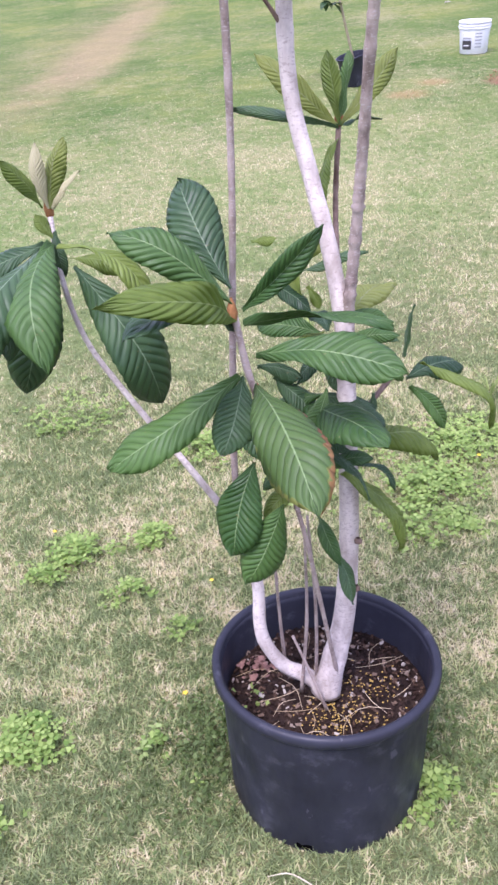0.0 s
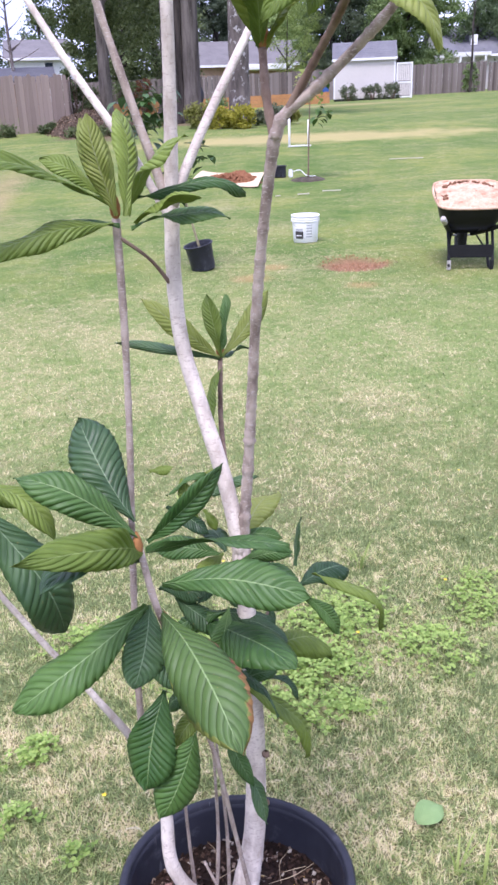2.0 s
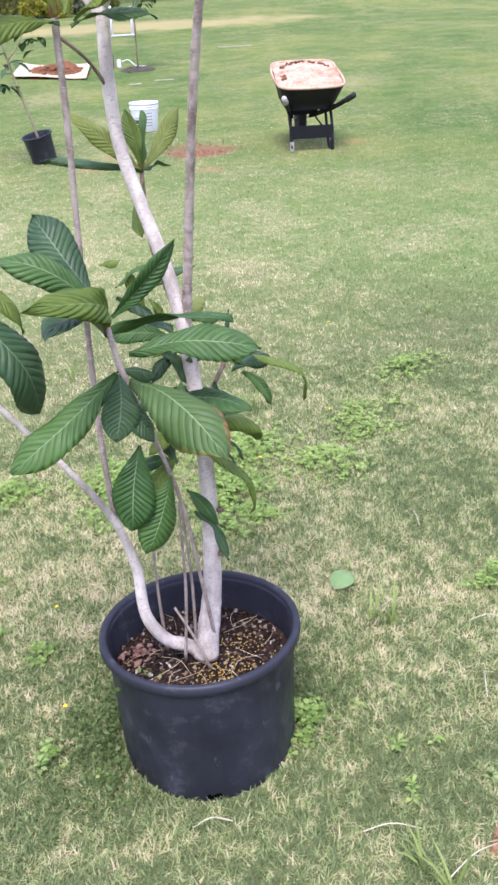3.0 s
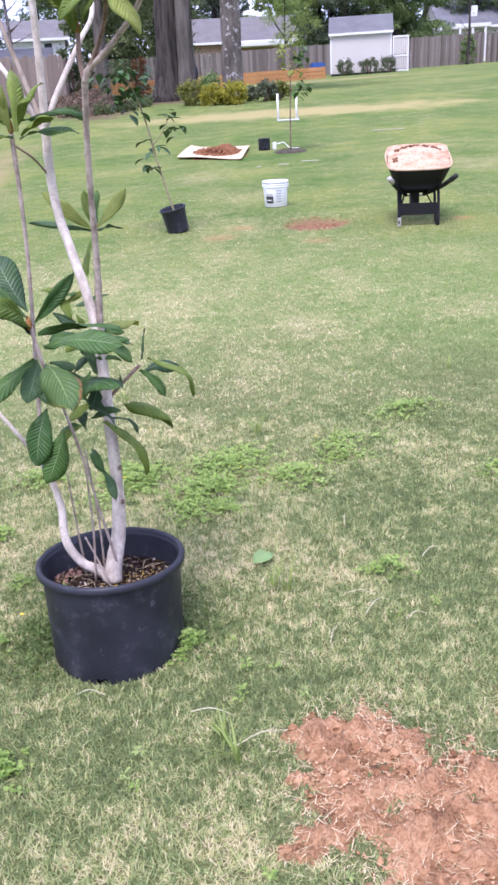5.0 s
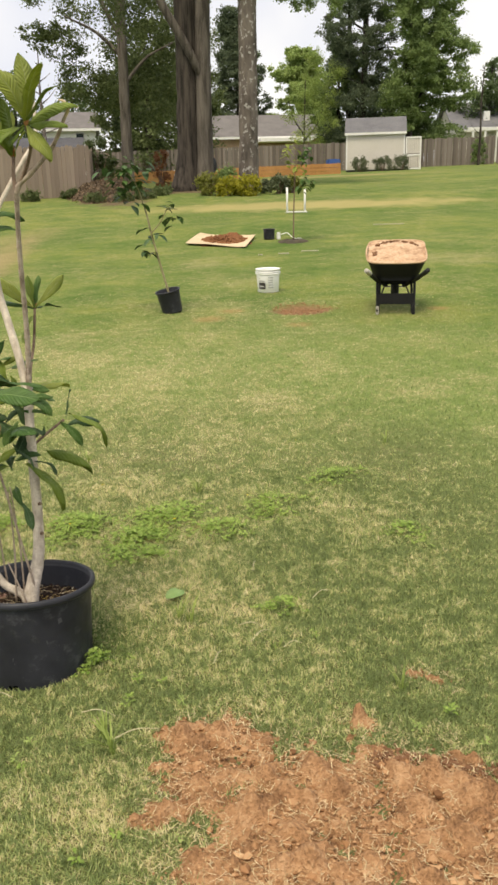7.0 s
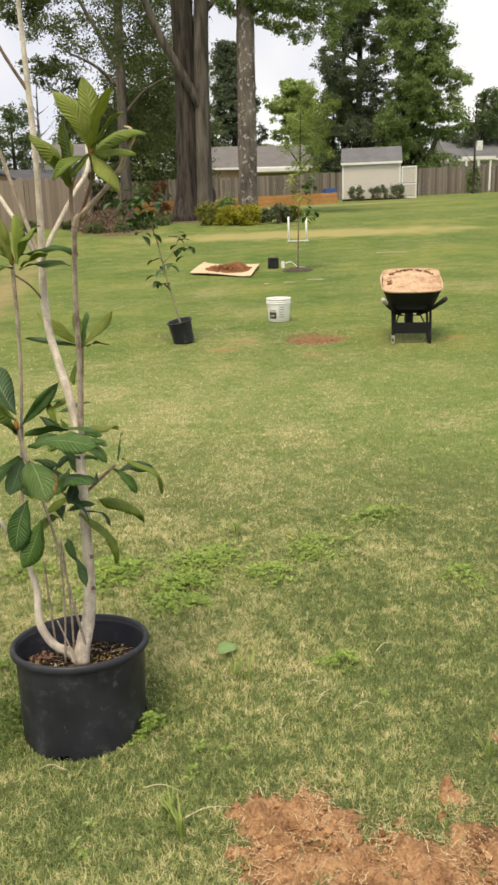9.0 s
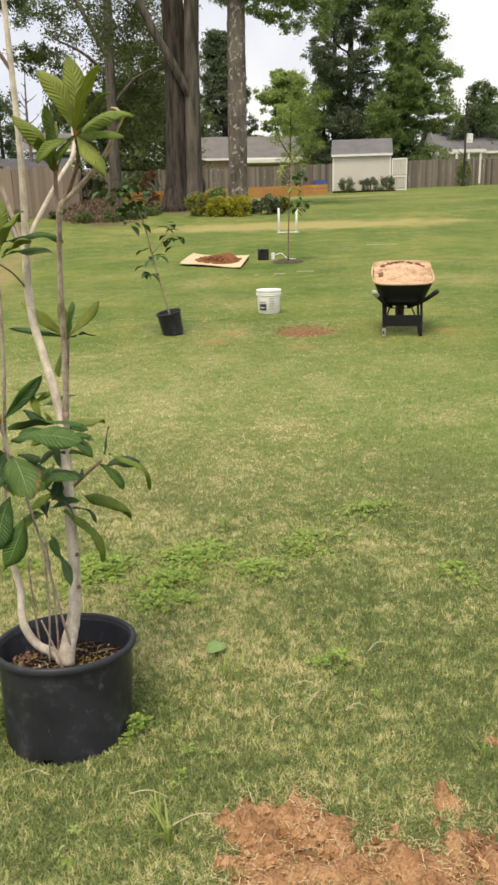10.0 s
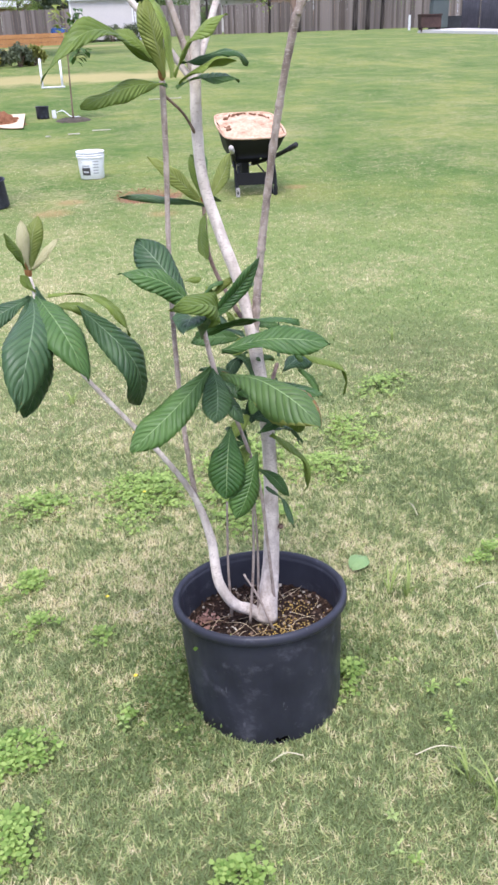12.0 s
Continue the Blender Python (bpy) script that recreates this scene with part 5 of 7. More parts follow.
def flower(x, y, h):
    ob = empty_thing("yellow_flower", pose(x, y, gz(x, y)), "tiny yellow wildflower on a thin stalk in the lawn", "flower", "yellow wildflowers")
    v, f = tube([(0, 0, 0), (0.002, 0.001, h)], (0.0008, 0.0007), 5, 4)
    put_mesh("stalk", v, f, M_CLOVER, ob)
    for k in range(5):
        a = k * 1.2566
        o, s = np.array([math.cos(a), math.sin(a), 0.25]), np.array([-math.sin(a), math.cos(a), 0]) * 0.0022
        c = np.array([0.002, 0.001, h])
        put_mesh("petal", [c, c + o * 0.0035 + s, c + o * 0.006, c + o * 0.0035 - s], [(0, 1, 2, 3)], M_FLOWER, ob)


for _x, _y, _h in ((-0.07, 1.51, 0.03), (-0.10, 1.19, 0.035), (0.19, 1.96, 0.05), (0.95, 2.15, 0.05), (-0.47, 1.68, 0.05), (0.62, 1.95, 0.045), (0.3, 2.4, 0.05), (1.3, 2.9, 0.05)):
    flower(_x, _y, _h)


def ground_leaf(x, y, size, turn, mat, label):
    n, V = 8, []
    for i in range(n + 1):
        u = i / n
        w = size * 0.42 * math.sin(math.pi * min(1, u * 0.96 + 0.02)) ** 0.7
        for j in (-1, -0.5, 0, 0.5, 1):
            V.append((size * (u - 0.5), w * j, 0.012 + 0.012 * math.sin(math.pi * u) - 0.008 * abs(j)))
    F = [(i * 5 + j, i * 5 + j + 1, (i + 1) * 5 + j + 1, (i + 1) * 5 + j) for i in range(n) for j in range(4)]
    UV = [(i / n, 0.5 + j / 2.001) for i in range(n + 1) for j in (-1, -0.5, 0, 0.5, 1)]
    ob = put_mesh("fallen_leaf", V, F, mat, None, True, UV)
    ob.matrix_basis = pose(x, y, gz(x, y) + 0.012, 6, -4, turn)
    tagged(ob, label, "leaf")


ground_leaf(0.603, 1.345, 0.07, 20, M_LEAF_FALLEN, "single fallen green leaf lying on the grass")


def straw_stick(pts, r=0.0013):
    v, f = tube(pts, (r, r, r * 0.5), 5, 8)
    tagged(put_mesh("dry_grass_stalk", v, f, M_PALESTRAW), "long dry straw stalk lying on the grass", "straw", "dry stalks")


for _x, _y, _a, _l in ((0.86, 1.02, 40, 0.09), (0.84, 1.08, -25, 0.08), (0.72, 0.92, 60, 0.07), (0.10, 0.83, 170, 0.07), (0.95, 0.95, 10, 0.06), (1.1, 1.25, 30, 0.08), (0.48, 0.60, 10, 0.12), (0.38, 0.70, -20, 0.10), (0.9, 1.5, 75, 0.07), (0.0, 1.4, -35, 0.06)):
    _dx, _dy = _l * math.cos(radians(_a)), _l * math.sin(radians(_a))
    straw_stick([(_x - _dx / 2, _y - _dy / 2, gz(_x, _y) + 0.025), (_x, _y + 0.005, gz(_x, _y) + 0.038), (_x + _dx / 2, _y + _dy / 2, gz(_x, _y) + 0.028)])


# ---- white pail ----
def pail(x, y):
    ob = empty_thing("pail", pose(x, y, gz(x, y), 0, 0, 0), "white plastic pail with printed label standing on the grass", "bucket")
    r0, r1, h = 0.132, 0.148, 0.285
    v, f = lathe([(0.01, 0), (r0 - 0.006, 0), (r0, 0.006), (r0 + (r1 - r0) * 0.72, h * 0.76), (r1 - 0.003, h - 0.004), (r1 - 0.006, h - 0.004), (r1 - 0.012, h * 0.76), (r0 - 0.004, 0.01), (0.01, 0.008)], 48)
    put_mesh("body", v, f, M_PAIL, ob, True)
    for z in (h * 0.80, h * 0.88, h * 0.965):
        rr = r0 + (r1 - r0) * z / h
        v, f = lathe([(rr - 0.001, z - 0.007), (rr + 0.007, z - 0.006), (rr + 0.008, z), (rr + 0.007, z + 0.006), (rr - 0.001, z + 0.008)], 48)
        put_mesh("rib", v, f, M_PAIL, ob, True)
    v, f = lathe([(r1 - 0.012, h * 0.96), (r1 - 0.012, h), (r1 + 0.006, h + 0.004), (r1 + 0.009, h - 0.006), (r1 + 0.002, h - 0.012)], 48)
    put_mesh("rim", v, f, M_PAIL, ob, True)

    def label_bar(a0, a1, z0, z1, mat, nm):
        n, V = 8, []
        for i in range(n + 1):
            a = radians(a0 + (a1 - a0) * i / n)
            for z in (z0, z1):
                rr = r0 + (r1 - r0) * z / h + 0.002
                V.append((rr * math.cos(a), rr * math.sin(a), z))
        put_mesh(nm, V, [(2 * i, 2 * i + 2, 2 * i + 3, 2 * i + 1) for i in range(n)], mat, ob)
    label_bar(-152, -112, 0.045, 0.125, M_LABEL, "label_block")
    label_bar(-150, -114, 0.135, 0.15, M_LABEL_GREY, "label_bar")
    label_bar(-146, -120, 0.075, 0.085, M_PAIL, "label_bar")
    for z in (0.06, 0.09, 0.12, 0.15, 0.18):
        label_bar(-98, -72, z, z + 0.012, M_LABEL_GREY, "label_bar")
    for sgn in (-1, 1):
        v, f = lathe([(0.001, 0), (0.016, 0), (0.014, 0.008), (0.001, 0.009)], 14)
        lug = put_mesh("handle_lug", v, f, M_PAIL, ob, True)
        lug.matrix_basis = pose(sgn * (r1 + 0.001), 0, h * 0.84, 0, 90 * sgn, 0)
    arc = [((r1 + 0.008) * math.cos(a), -(r1 + 0.01) * math.sin(a) * 0.75, h * 0.84 - 0.10 * math.sin(a)) for a in np.linspace(0, math.pi, 9)]
    v, f = tube(arc, [0.002] * 9, 6, 24)
    put_mesh("handle", v, f, M_GALV, ob, True)


pail(2.03, 9.02)


# ---- wheelbarrow ----
def wheelbarrow(m):
    """Seen from its handles: +y points to the wheel."""
    ob = empty_thing("wheelbarrow", m, "black steel wheelbarrow with a clay-caked tray standing on the lawn", "wheelbarrow")

    def ring(w, l0, l1, z, rad, n=10):
        pts = []
        cs = ((w / 2 - rad, l1 - rad, 0), (-w / 2 + rad, l1 - rad, 90), (-w / 2 + rad, l0 + rad, 180), (w / 2 - rad, l0 + rad, 270))
        for cx, cy, a0 in cs:
            for k in range(n + 1):
                a = radians(a0 + 90 * k / n)
                pts.append((cx + rad * math.cos(a), cy + rad * math.sin(a), z(cx + rad * math.cos(a), cy + rad * math.sin(a)) if callable(z) else z))
        return pts
    rim_z = lambda x, y: 0.60 + 0.20 * (y + 0.1)
    outer = [ring(0.62, -0.36, 0.52, rim_z, 0.13), ring(0.60, -0.35, 0.51, lambda x, y: rim_z(x, y) - 0.02, 0.13), ring(0.50, -0.24, 0.36, 0.42, 0.12), ring(0.42, -0.16, 0.26, 0.345, 0.10)]
    n = len(outer[0])
    V = [p for r in outer for p in r]
    F = [(i * n + j, (i + 1) * n + j, (i + 1) * n + (j + 1) % n, i * n + (j + 1) % n) for i in range(3) for j in range(n)] + [tuple(range(3 * n, 4 * n))]
    tray = put_mesh("tray", V, F, M_BARROW, ob, True)
    inner = [ring(0.59, -0.345, 0.505, rim_z, 0.12), ring(0.58, -0.335, 0.495, lambda x, y: rim_z(x, y) - 0.025, 0.12), ring(0.485, -0.23, 0.35, 0.428, 0.11), ring(0.40, -0.15, 0.25, 0.353, 0.09)]
    V = [p for r in inner for p in r]
    F = [(i * n + j, i * n + (j + 1) % n, (i + 1) * n + (j + 1) % n, (i + 1) * n + j) for i in range(3) for j in range(n)] + [tuple(reversed(range(3 * n, 4 * n)))]
    put_mesh("tray_lining", V, F, M_BARROW_IN, tray, True, label="tray inside caked with dried clay")
    edge = ring(0.61, -0.352, 0.512, rim_z, 0.125, 6)
    v, f = tube(edge + [edge[0]], [0.011] * (len(edge) + 1), 8, 90)
    put_mesh("tray_rim", v, f, M_BARROW_IN, tray, True, label="rolled tray rim caked with clay")
    # soil heap in the tray
    rng = np.random.default_rng(21)
    k = 26
    V = []
    for i in range(k):
        for j in range(k):
            u, w = i / (k - 1) * 2 - 1, j / (k - 1) * 2 - 1
            q = min(1.0, math.hypot(u, w))
            sx, sy = abs(u) ** 8, abs(w) ** 8
            V.append((u * (1 - 0.10 * sy) * 0.305, 0.08 + w * (1 - 0.10 * sx) * 0.432, 0.592 + 0.20 * (0.18 + w * 0.42) + 0.004 + 0.045 * (1 - q * q) + rng.normal(0, 0.007)))
    F = [(i * k + j, (i + 1) * k + j, (i + 1) * k + j + 1, i * k + j + 1) for i in range(k - 1) for j in range(k - 1)]
    heap = put_mesh("clay_load", V, F, M_BARROW_IN, tray, True, label="pale dried clay filling the tray")
    lumps = []
    for q in range(64):
        a = rng.uniform(0.4, 2.7) if q % 5 else rng.uniform(3.3, 3.7)
        b = bmesh.new()
        bmesh.ops.create_icosphere(b, subdivisions=1, radius=rng.uniform(0.006, 0.019))
        vv = np.array([e.co for e in b.verts]) * rng.uniform(0.7, 1.2, (len(b.verts), 1))
        ff = [tuple(e.index for e in fc.verts) for fc in b.faces]
        b.free()
        rr = rng.uniform(0.82, 0.99)
        hx, hy = 0.28 * rr * math.cos(a), 0.40 * rr * math.sin(a)
        lumps.append((vv + np.array([hx, 0.08 + hy, 0.60 + 0.20 * (0.18 + hy * 0.97) + 0.045 * max(0.0, 1 - (hx / 0.305) ** 2 - (hy / 0.432) ** 2)]), ff))
    v, f = join(lumps)
    tagged(put_mesh("damp_clay", v, f, M_CLAYDARK, tray, label="dark damp clay lumps along the tray edge"), kind="stuff")
    for sx in (-1, 1):
        # handles rise towards the user and spread
        pts = [(sx * 0.10, 0.50, 0.22), (sx * 0.16, 0.15, 0.29), (sx * 0.23, -0.30, 0.39), (sx * 0.285, -0.60, 0.475)]
        v, f = tube(pts, (0.022, 0.022, 0.022, 0.022), 8, 24)
        h = put_mesh("handle", v, f, M_BARROW, ob, True)
        v, f = tube([(sx * 0.275, -0.545, 0.459), (sx * 0.305, -0.69, 0.505)], (0.026, 0.025), 10, 6)
        put_mesh("grip", v, f, M_GALV if sx < 0 else M_RUBBER, h, True)
        leg = [(sx * 0.20, -0.10, 0.345), (sx * 0.195, -0.24, 0.17), (sx * 0.19, -0.27, 0.01), (sx * 0.185, -0.20, 0.0), (sx * 0.17, 0.02, 0.31)]
        v, f = tube(leg, [0.014] * 5, 8, 40)
        lg = put_mesh("leg", v, f, M_BARROW, ob, True)
        part("foot", box_bm(0.034, 0.05, 0.09, (sx * 0.19, -0.268, 0.045), 0.006), M_GALV if sx < 0 else M_BARROW, lg, "worn bare-metal foot" if sx < 0 else "")
        part("riser", box_bm(0.05, 0.30, 0.06, (sx * 0.15, 0.14, 0.335), 0.01), M_BARROW, ob)
        v, f = tube([(sx * 0.11, 0.42, 0.25), (sx * 0.19, -0.16, 0.10)], (0.009, 0.009), 6, 6)
        put_mesh("brace", v, f, M_BARROW, ob, True)
    part("cross_plate", box_bm(0.40, 0.012, 0.115, (0, -0.262, 0.165), 0.004), M_BARROW, ob)
    part("front_plate", box_bm(0.28, 0.02, 0.09, (0, 0.30, 0.30), 0.004), M_BARROW, ob)
    a = np.linspace(0, 2 * np.pi, 40, endpoint=False)
    V, F = [], []
    for q in a:
        for p in np.linspace(0, 2 * np.pi, 12, endpoint=False):
            rr = 0.155 + 0.045 * math.cos(p)
            V.append((0.045 * math.sin(p), 0.56 + rr * math.cos(q), 0.20 + rr * math.sin(q)))
    F = [(i * 12 + j, ((i + 1) % 40) * 12 + j, ((i + 1) % 40) * 12 + (j + 1) % 12, i * 12 + (j + 1) % 12) for i in range(40) for j in range(12)]
    wheel = put_mesh("wheel", V, F, M_RUBBER, ob, True)
    v, f = lathe([(0.012, -0.04), (0.05, -0.03), (0.12, -0.012), (0.12, 0.012), (0.05, 0.03), (0.012, 0.04)], 30)
    rim = put_mesh("wheel_rim", v, f, M_BARROW, wheel, True)
    rim.matrix_basis = pose(0, 0.56, 0.20, 0, 90, 0)
    v, f = tube([(-0.12, 0.56, 0.20), (0.12, 0.56, 0.20)], (0.009, 0.009), 8, 4)
    put_mesh("axle", v, f, M_GALV, wheel, True)


wheelbarrow(pose(3.14, 7.22, gz(3.08, 7.01), 0, 0, -16) @ Matrix.Scale(0.965, 4))


# ---- the leaning sapling in a small black pot ----
def shoot(parent, name, pts, radii, mat, at, n=16, rng=None):
    v, f = tube(np.array(pts, float), radii, 8, n, 0.1, rng)
    return put_mesh(name, v, f, mat, parent, True)


def sapling_leaves(parent, centres, size, mat, rng, per=8, spreadr=0.06):
    for c in centres:
        for k in range(per):
            o = np.array(c) + rng.normal(0, spreadr, 3)
            a, s = rng.uniform(0, 6.3), size * rng.uniform(0.7, 1.3)
            d = np.array([math.cos(a), math.sin(a), rng.uniform(-0.9, 0.3)])
            d /= np.linalg.norm(d)
            e = np.cross(d, (0, 0, 1.0))
            e /= np.linalg.norm(e)
            n = np.cross(e, d)
            V, UV = [], []
            for u, w in ((0, 0.03), (0.2, 0.55), (0.45, 0.8), (0.7, 0.62), (0.88, 0.3), (1, 0.03)):
                for t in (-1, 0, 1):
                    V.append(o + d * s * u + e * t * w * s * 0.34 + n * (0.10 * s * abs(t) * w + 0.22 * s * u * (1 - u) - 0.12 * s * u * u))
                    UV.append((u, 0.5 + t * 0.5))
            put_mesh("leaf", V, [(i * 3 + j, i * 3 + j + 1, i * 3 + j + 4, i * 3 + j + 3) for i in range(5) for j in (0, 1)], mat, parent, True, UV)


SP = (0.79, 7.9)
nursery_pot(pose(SP[0], SP[1], gz(*SP), 4, -11, 0), 0.142, 0.112, 0.255, "small black nursery pot tilted on the grass")
SAP = empty_thing("leaning_sapling", pose(SP[0] - 0.03, SP[1], gz(*SP) + 0.2), "thin leaning fruit sapling with sparse dark leaves in a small pot", "sapling")
S_RNG = np.random.default_rng(31)
shoot(SAP, "stem", [(0, 0, 0), (-0.07, 0.01, 0.28), (-0.15, 0.03, 0.62), (-0.22, 0.05, 0.95), (-0.32, 0.06, 1.22), (-0.40, 0.06, 1.32), (-0.52, 0.06, 1.26)], (0.012, 0.011, 0.010, 0.009, 0.007, 0.006, 0.004), M_STRIPED, None, 40, S_RNG)
shoot(SAP, "branch", [(-0.16, 0.03, 0.66), (-0.05, 0.02, 0.78), (0.03, 0.02, 0.92)], (0.007, 0.006, 0.004), M_STRIPED, None, 12, S_RNG)
shoot(SAP, "branch", [(-0.10, 0.02, 0.42), (-0.15, 0.02, 0.46), (-0.20, 0.02, 0.44)], (0.004, 0.003, 0.002), M_STRIPED, None, 10, S_RNG)
sapling_leaves(SAP, [(-0.22, 0.02, 0.44), (-0.17, 0.03, 0.63), (0.04, 0.02, 0.93), (0.05, 0.02, 0.80), (-0.30, 0.06, 1.16), (-0.42, 0.06, 1.30), (-0.36, 0.06, 1.36), (-0.55, 0.06, 1.24), (-0.50, 0.06, 1.05), (-0.38, 0.06, 1.0), (-0.24, 0.06, 1.28)], 0.125, M_LEAF_DARK, S_RNG, 8, 0.048)
sapling_leaves(SAP, [(-0.34, 0.05, 1.30), (-0.28, 0.05, 1.20), (-0.44, 0.05, 1.22), (-0.50, 0.05, 1.12), (-0.40, 0.05, 1.38)], 0.115, M_LEAF, S_RNG, 5, 0.06)

# loose soil beside the dug hole
def hole_soil():
    rng = np.random.default_rng(51)
    parts = []
    for k in range(220):
        a, q = rng.uniform(0, 2 * np.pi), rng.normal(0.85, 0.24)
        x, y = 2.2 + 0.28 * q * math.cos(a), 7.68 + 0.31 * q * math.sin(a)
        r = rng.uniform(0.003, 0.009)
        b = bmesh.new()
        bmesh.ops.create_icosphere(b, subdivisions=1, radius=r)
        vv = np.array([e.co for e in b.verts]) * rng.uniform(0.6, 1.2, (len(b.verts), 1))
        ff = [tuple(e.index for e in fc.verts) for fc in b.faces]
        b.free()
        parts.append((vv + np.array([x, y, gz(x, y) + r * 0.3 - (0.05 if q < 0.7 else 0)]), ff))
    v, f = join(parts)
    tagged(put_mesh("hole_spoil", v, f, M_CLAY), "crumbled red clay round a freshly dug planting hole", "dirt", kind="stuff")


hole_soil()

# ---- cardboard sheet with a heap of soil ----
def card():
    # a sheet on the lawn, one long side towards the pot
    c = [(1.27, 15.2), (2.34, 14.17), (2.75, 15.89), (1.68, 16.96)]
    n, V = 14, []
    for lay in (0.012, 0.02):
        for i in range(n):
            for j in range(n):
                u, w = i / (n - 1), j / (n - 1)
                x = (1 - u) * (1 - w) * c[0][0] + u * (1 - w) * c[1][0] + u * w * c[2][0] + (1 - u) * w * c[3][0]
                y = (1 - u) * (1 - w) * c[0][1] + u * (1 - w) * c[1][1] + u * w * c[2][1] + (1 - u) * w * c[3][1]
                lift = 0.05 * max(0, abs(u - 0.5) * 2 - 0.75) + 0.015 * math.sin(5 * u + 3 * w)
                V.append((x, y, gz(x, y) + 0.02 + lay + lift))
    k = n * n
    F = [(i * n + j, (i + 1) * n + j, (i + 1) * n + j + 1, i * n + j + 1) for i in range(n - 1) for j in range(n - 1)]
    F = [tuple(reversed(q)) for q in F] + [tuple(p + k for p in q) for q in F]
    rim = [i * n for i in range(n)] + [(n - 1) * n + j for j in range(1, n)] + [i * n + n - 1 for i in range(n - 2, -1, -1)] + [j for j in range(n - 2, 0, -1)]
    F += [(rim[i], rim[(i + 1) % len(rim)], rim[(i + 1) % len(rim)] + k, rim[i] + k) for i in range(len(rim))]
    tagged(put_mesh("cardboard_sheet", V, F, M_CARD), "flat tan cardboard sheet lying on the lawn", "cardboard")
    rng = np.random.default_rng(61)
    n, V = 36, []
    for i in range(n):
        for j in range(n):
            u, w = i / (n - 1) * 2 - 1, j / (n - 1) * 2 - 1
            x, y = 2.06 + 0.50 * u, 15.45 + 0.62 * w
            q = math.hypot(u, w)
            h = max(0, 1 - q * q) * (0.045 + 0.03 * math.sin(4 * u + 2 * w) + 0.10 * math.exp(-((u + 0.6) ** 2 + (w - 0.2) ** 2) * 8) + 0.10 * math.exp(-((u - 0.5) ** 2 + (w - 0.2) ** 2) * 8)) + rng.normal(0, 0.016) * (q < 0.97)
            V.append((x, y, gz(x, y) + 0.034 + h - 0.03 * (q > 0.97)))
    F = [(i * n + j, (i + 1) * n + j, (i + 1) * n + j + 1, i * n + j + 1) for i in range(n - 1) for j in range(n - 1)]
    tagged(put_mesh("soil_heap", V, F, M_SPOIL, None, False), "spread heap of red-brown soil on the cardboard", "dirt", kind="stuff")
    lumps = []
    for k in range(150):
        u, w = rng.normal(0, 0.38), rng.normal(0, 0.38)
        if u * u + w * w > 0.95:
            continue
        x, y, r = 2.06 + 0.50 * u, 15.45 + 0.62 * w, rng.uniform(0.008, 0.035)
        lumps.append((ICO_V * r * rng.uniform(0.6, 1.3, (12, 1)) + np.array([x, y, gz(x, y) + 0.045 + 0.07 * max(0.0, 1 - u * u - w * w)]), ICO_F))
    v, f = join(lumps)
    tagged(put_mesh("soil_clods", v, f, M_SPOIL), "lumps of dug red clay on the soil heap", "dirt", kind="stuff")


card()
nursery_pot(pose(2.98, 15.5, gz(2.98, 15.5), 0, 0, 15), 0.125, 0.11, 0.21, "black nursery pot beside the cardboard sheet")


def tag_box(x, y):
    ob = part("white_tag", box_bm(0.07, 0.05, 0.14, (0, 0, 0.07), 0.01), M_WHITE)
    ob.matrix_basis = pose(x, y, gz(x, y), 0, 0, 12)
    tagged(ob, "small white plastic container beside the black pot", "container")
    v, f = tube([(x + 0.05, y, gz(x, y) + 0.10), (x + 0.18, y + 0.05, gz(x, y) + 0.12), (x + 0.30, y - 0.05, gz(x, y) + 0.02), (x + 0.45, y - 0.1, gz(x, y) + 0.015)], (0.008, 0.008, 0.008, 0.007), 8, 20)
    tagged(put_mesh("pale_hose", v, f, M_WHITE, None, True), "short length of pale hose lying in the grass", "hose")


tag_box(3.16, 15.4)


# ---- the planted sapling with mulch, stakes ----
def planted_sapling(x, y):
    z = gz(x, y)
    v, f = lathe([(0.02, 0.05), (0.15, 0.045), (0.27, 0.02), (0.33, -0.02)], 30)
    mu = put_mesh("mulch_ring", v + np.random.default_rng(3).normal(0, 0.006, v.shape), f, M_MULCH, None, False)
    mu.matrix_basis = pose(x, y, z)
    tagged(mu, "dark ring of mulch round a planted sapling", "mulch", kind="stuff")
    ob = empty_thing("planted_sapling", pose(x, y, z + 0.03), "slender planted sapling with a small leafy top", "sapling")
    rng = np.random.default_rng(71)
    shoot(ob, "stem", [(0, 0, 0), (0.01, 0, 0.5), (0.03, 0.01, 1.0), (0.05, 0.0, 1.5), (0.04, 0, 1.88)], (0.015, 0.013, 0.010, 0.007, 0.003), M_BARK_TWIG, None, 28, rng)
    for c in ((0.25, 0, 1.06), (0.22, -0.02, 1.56), (-0.12, 0.02, 1.62), (-0.16, 0.03, 1.42)):
        shoot(ob, "branch", [(0.02, 0, c[2] - 0.2), (c[0] * 0.6, 0, c[2] - 0.05), c], (0.005, 0.004, 0.002), M_STRIPED, None, 8, rng)
    sapling_leaves(ob, [(0.22, 0, 1.02), (0.28, 0, 1.10), (0.2, 0, 1.52), (0.24, 0, 1.62)], 0.15, M_LEAF, rng, 12, 0.06)
    sapling_leaves(ob, [(0.04, 0, 1.86), (-0.12, 0, 1.64), (-0.16, 0, 1.44), (0.06, 0, 1.4), (0.0, 0, 1.72), (-0.06, 0, 1.55), (0.1, 0, 1.3)], 0.13, M_LEAF_LIGHT, rng, 6, 0.07)


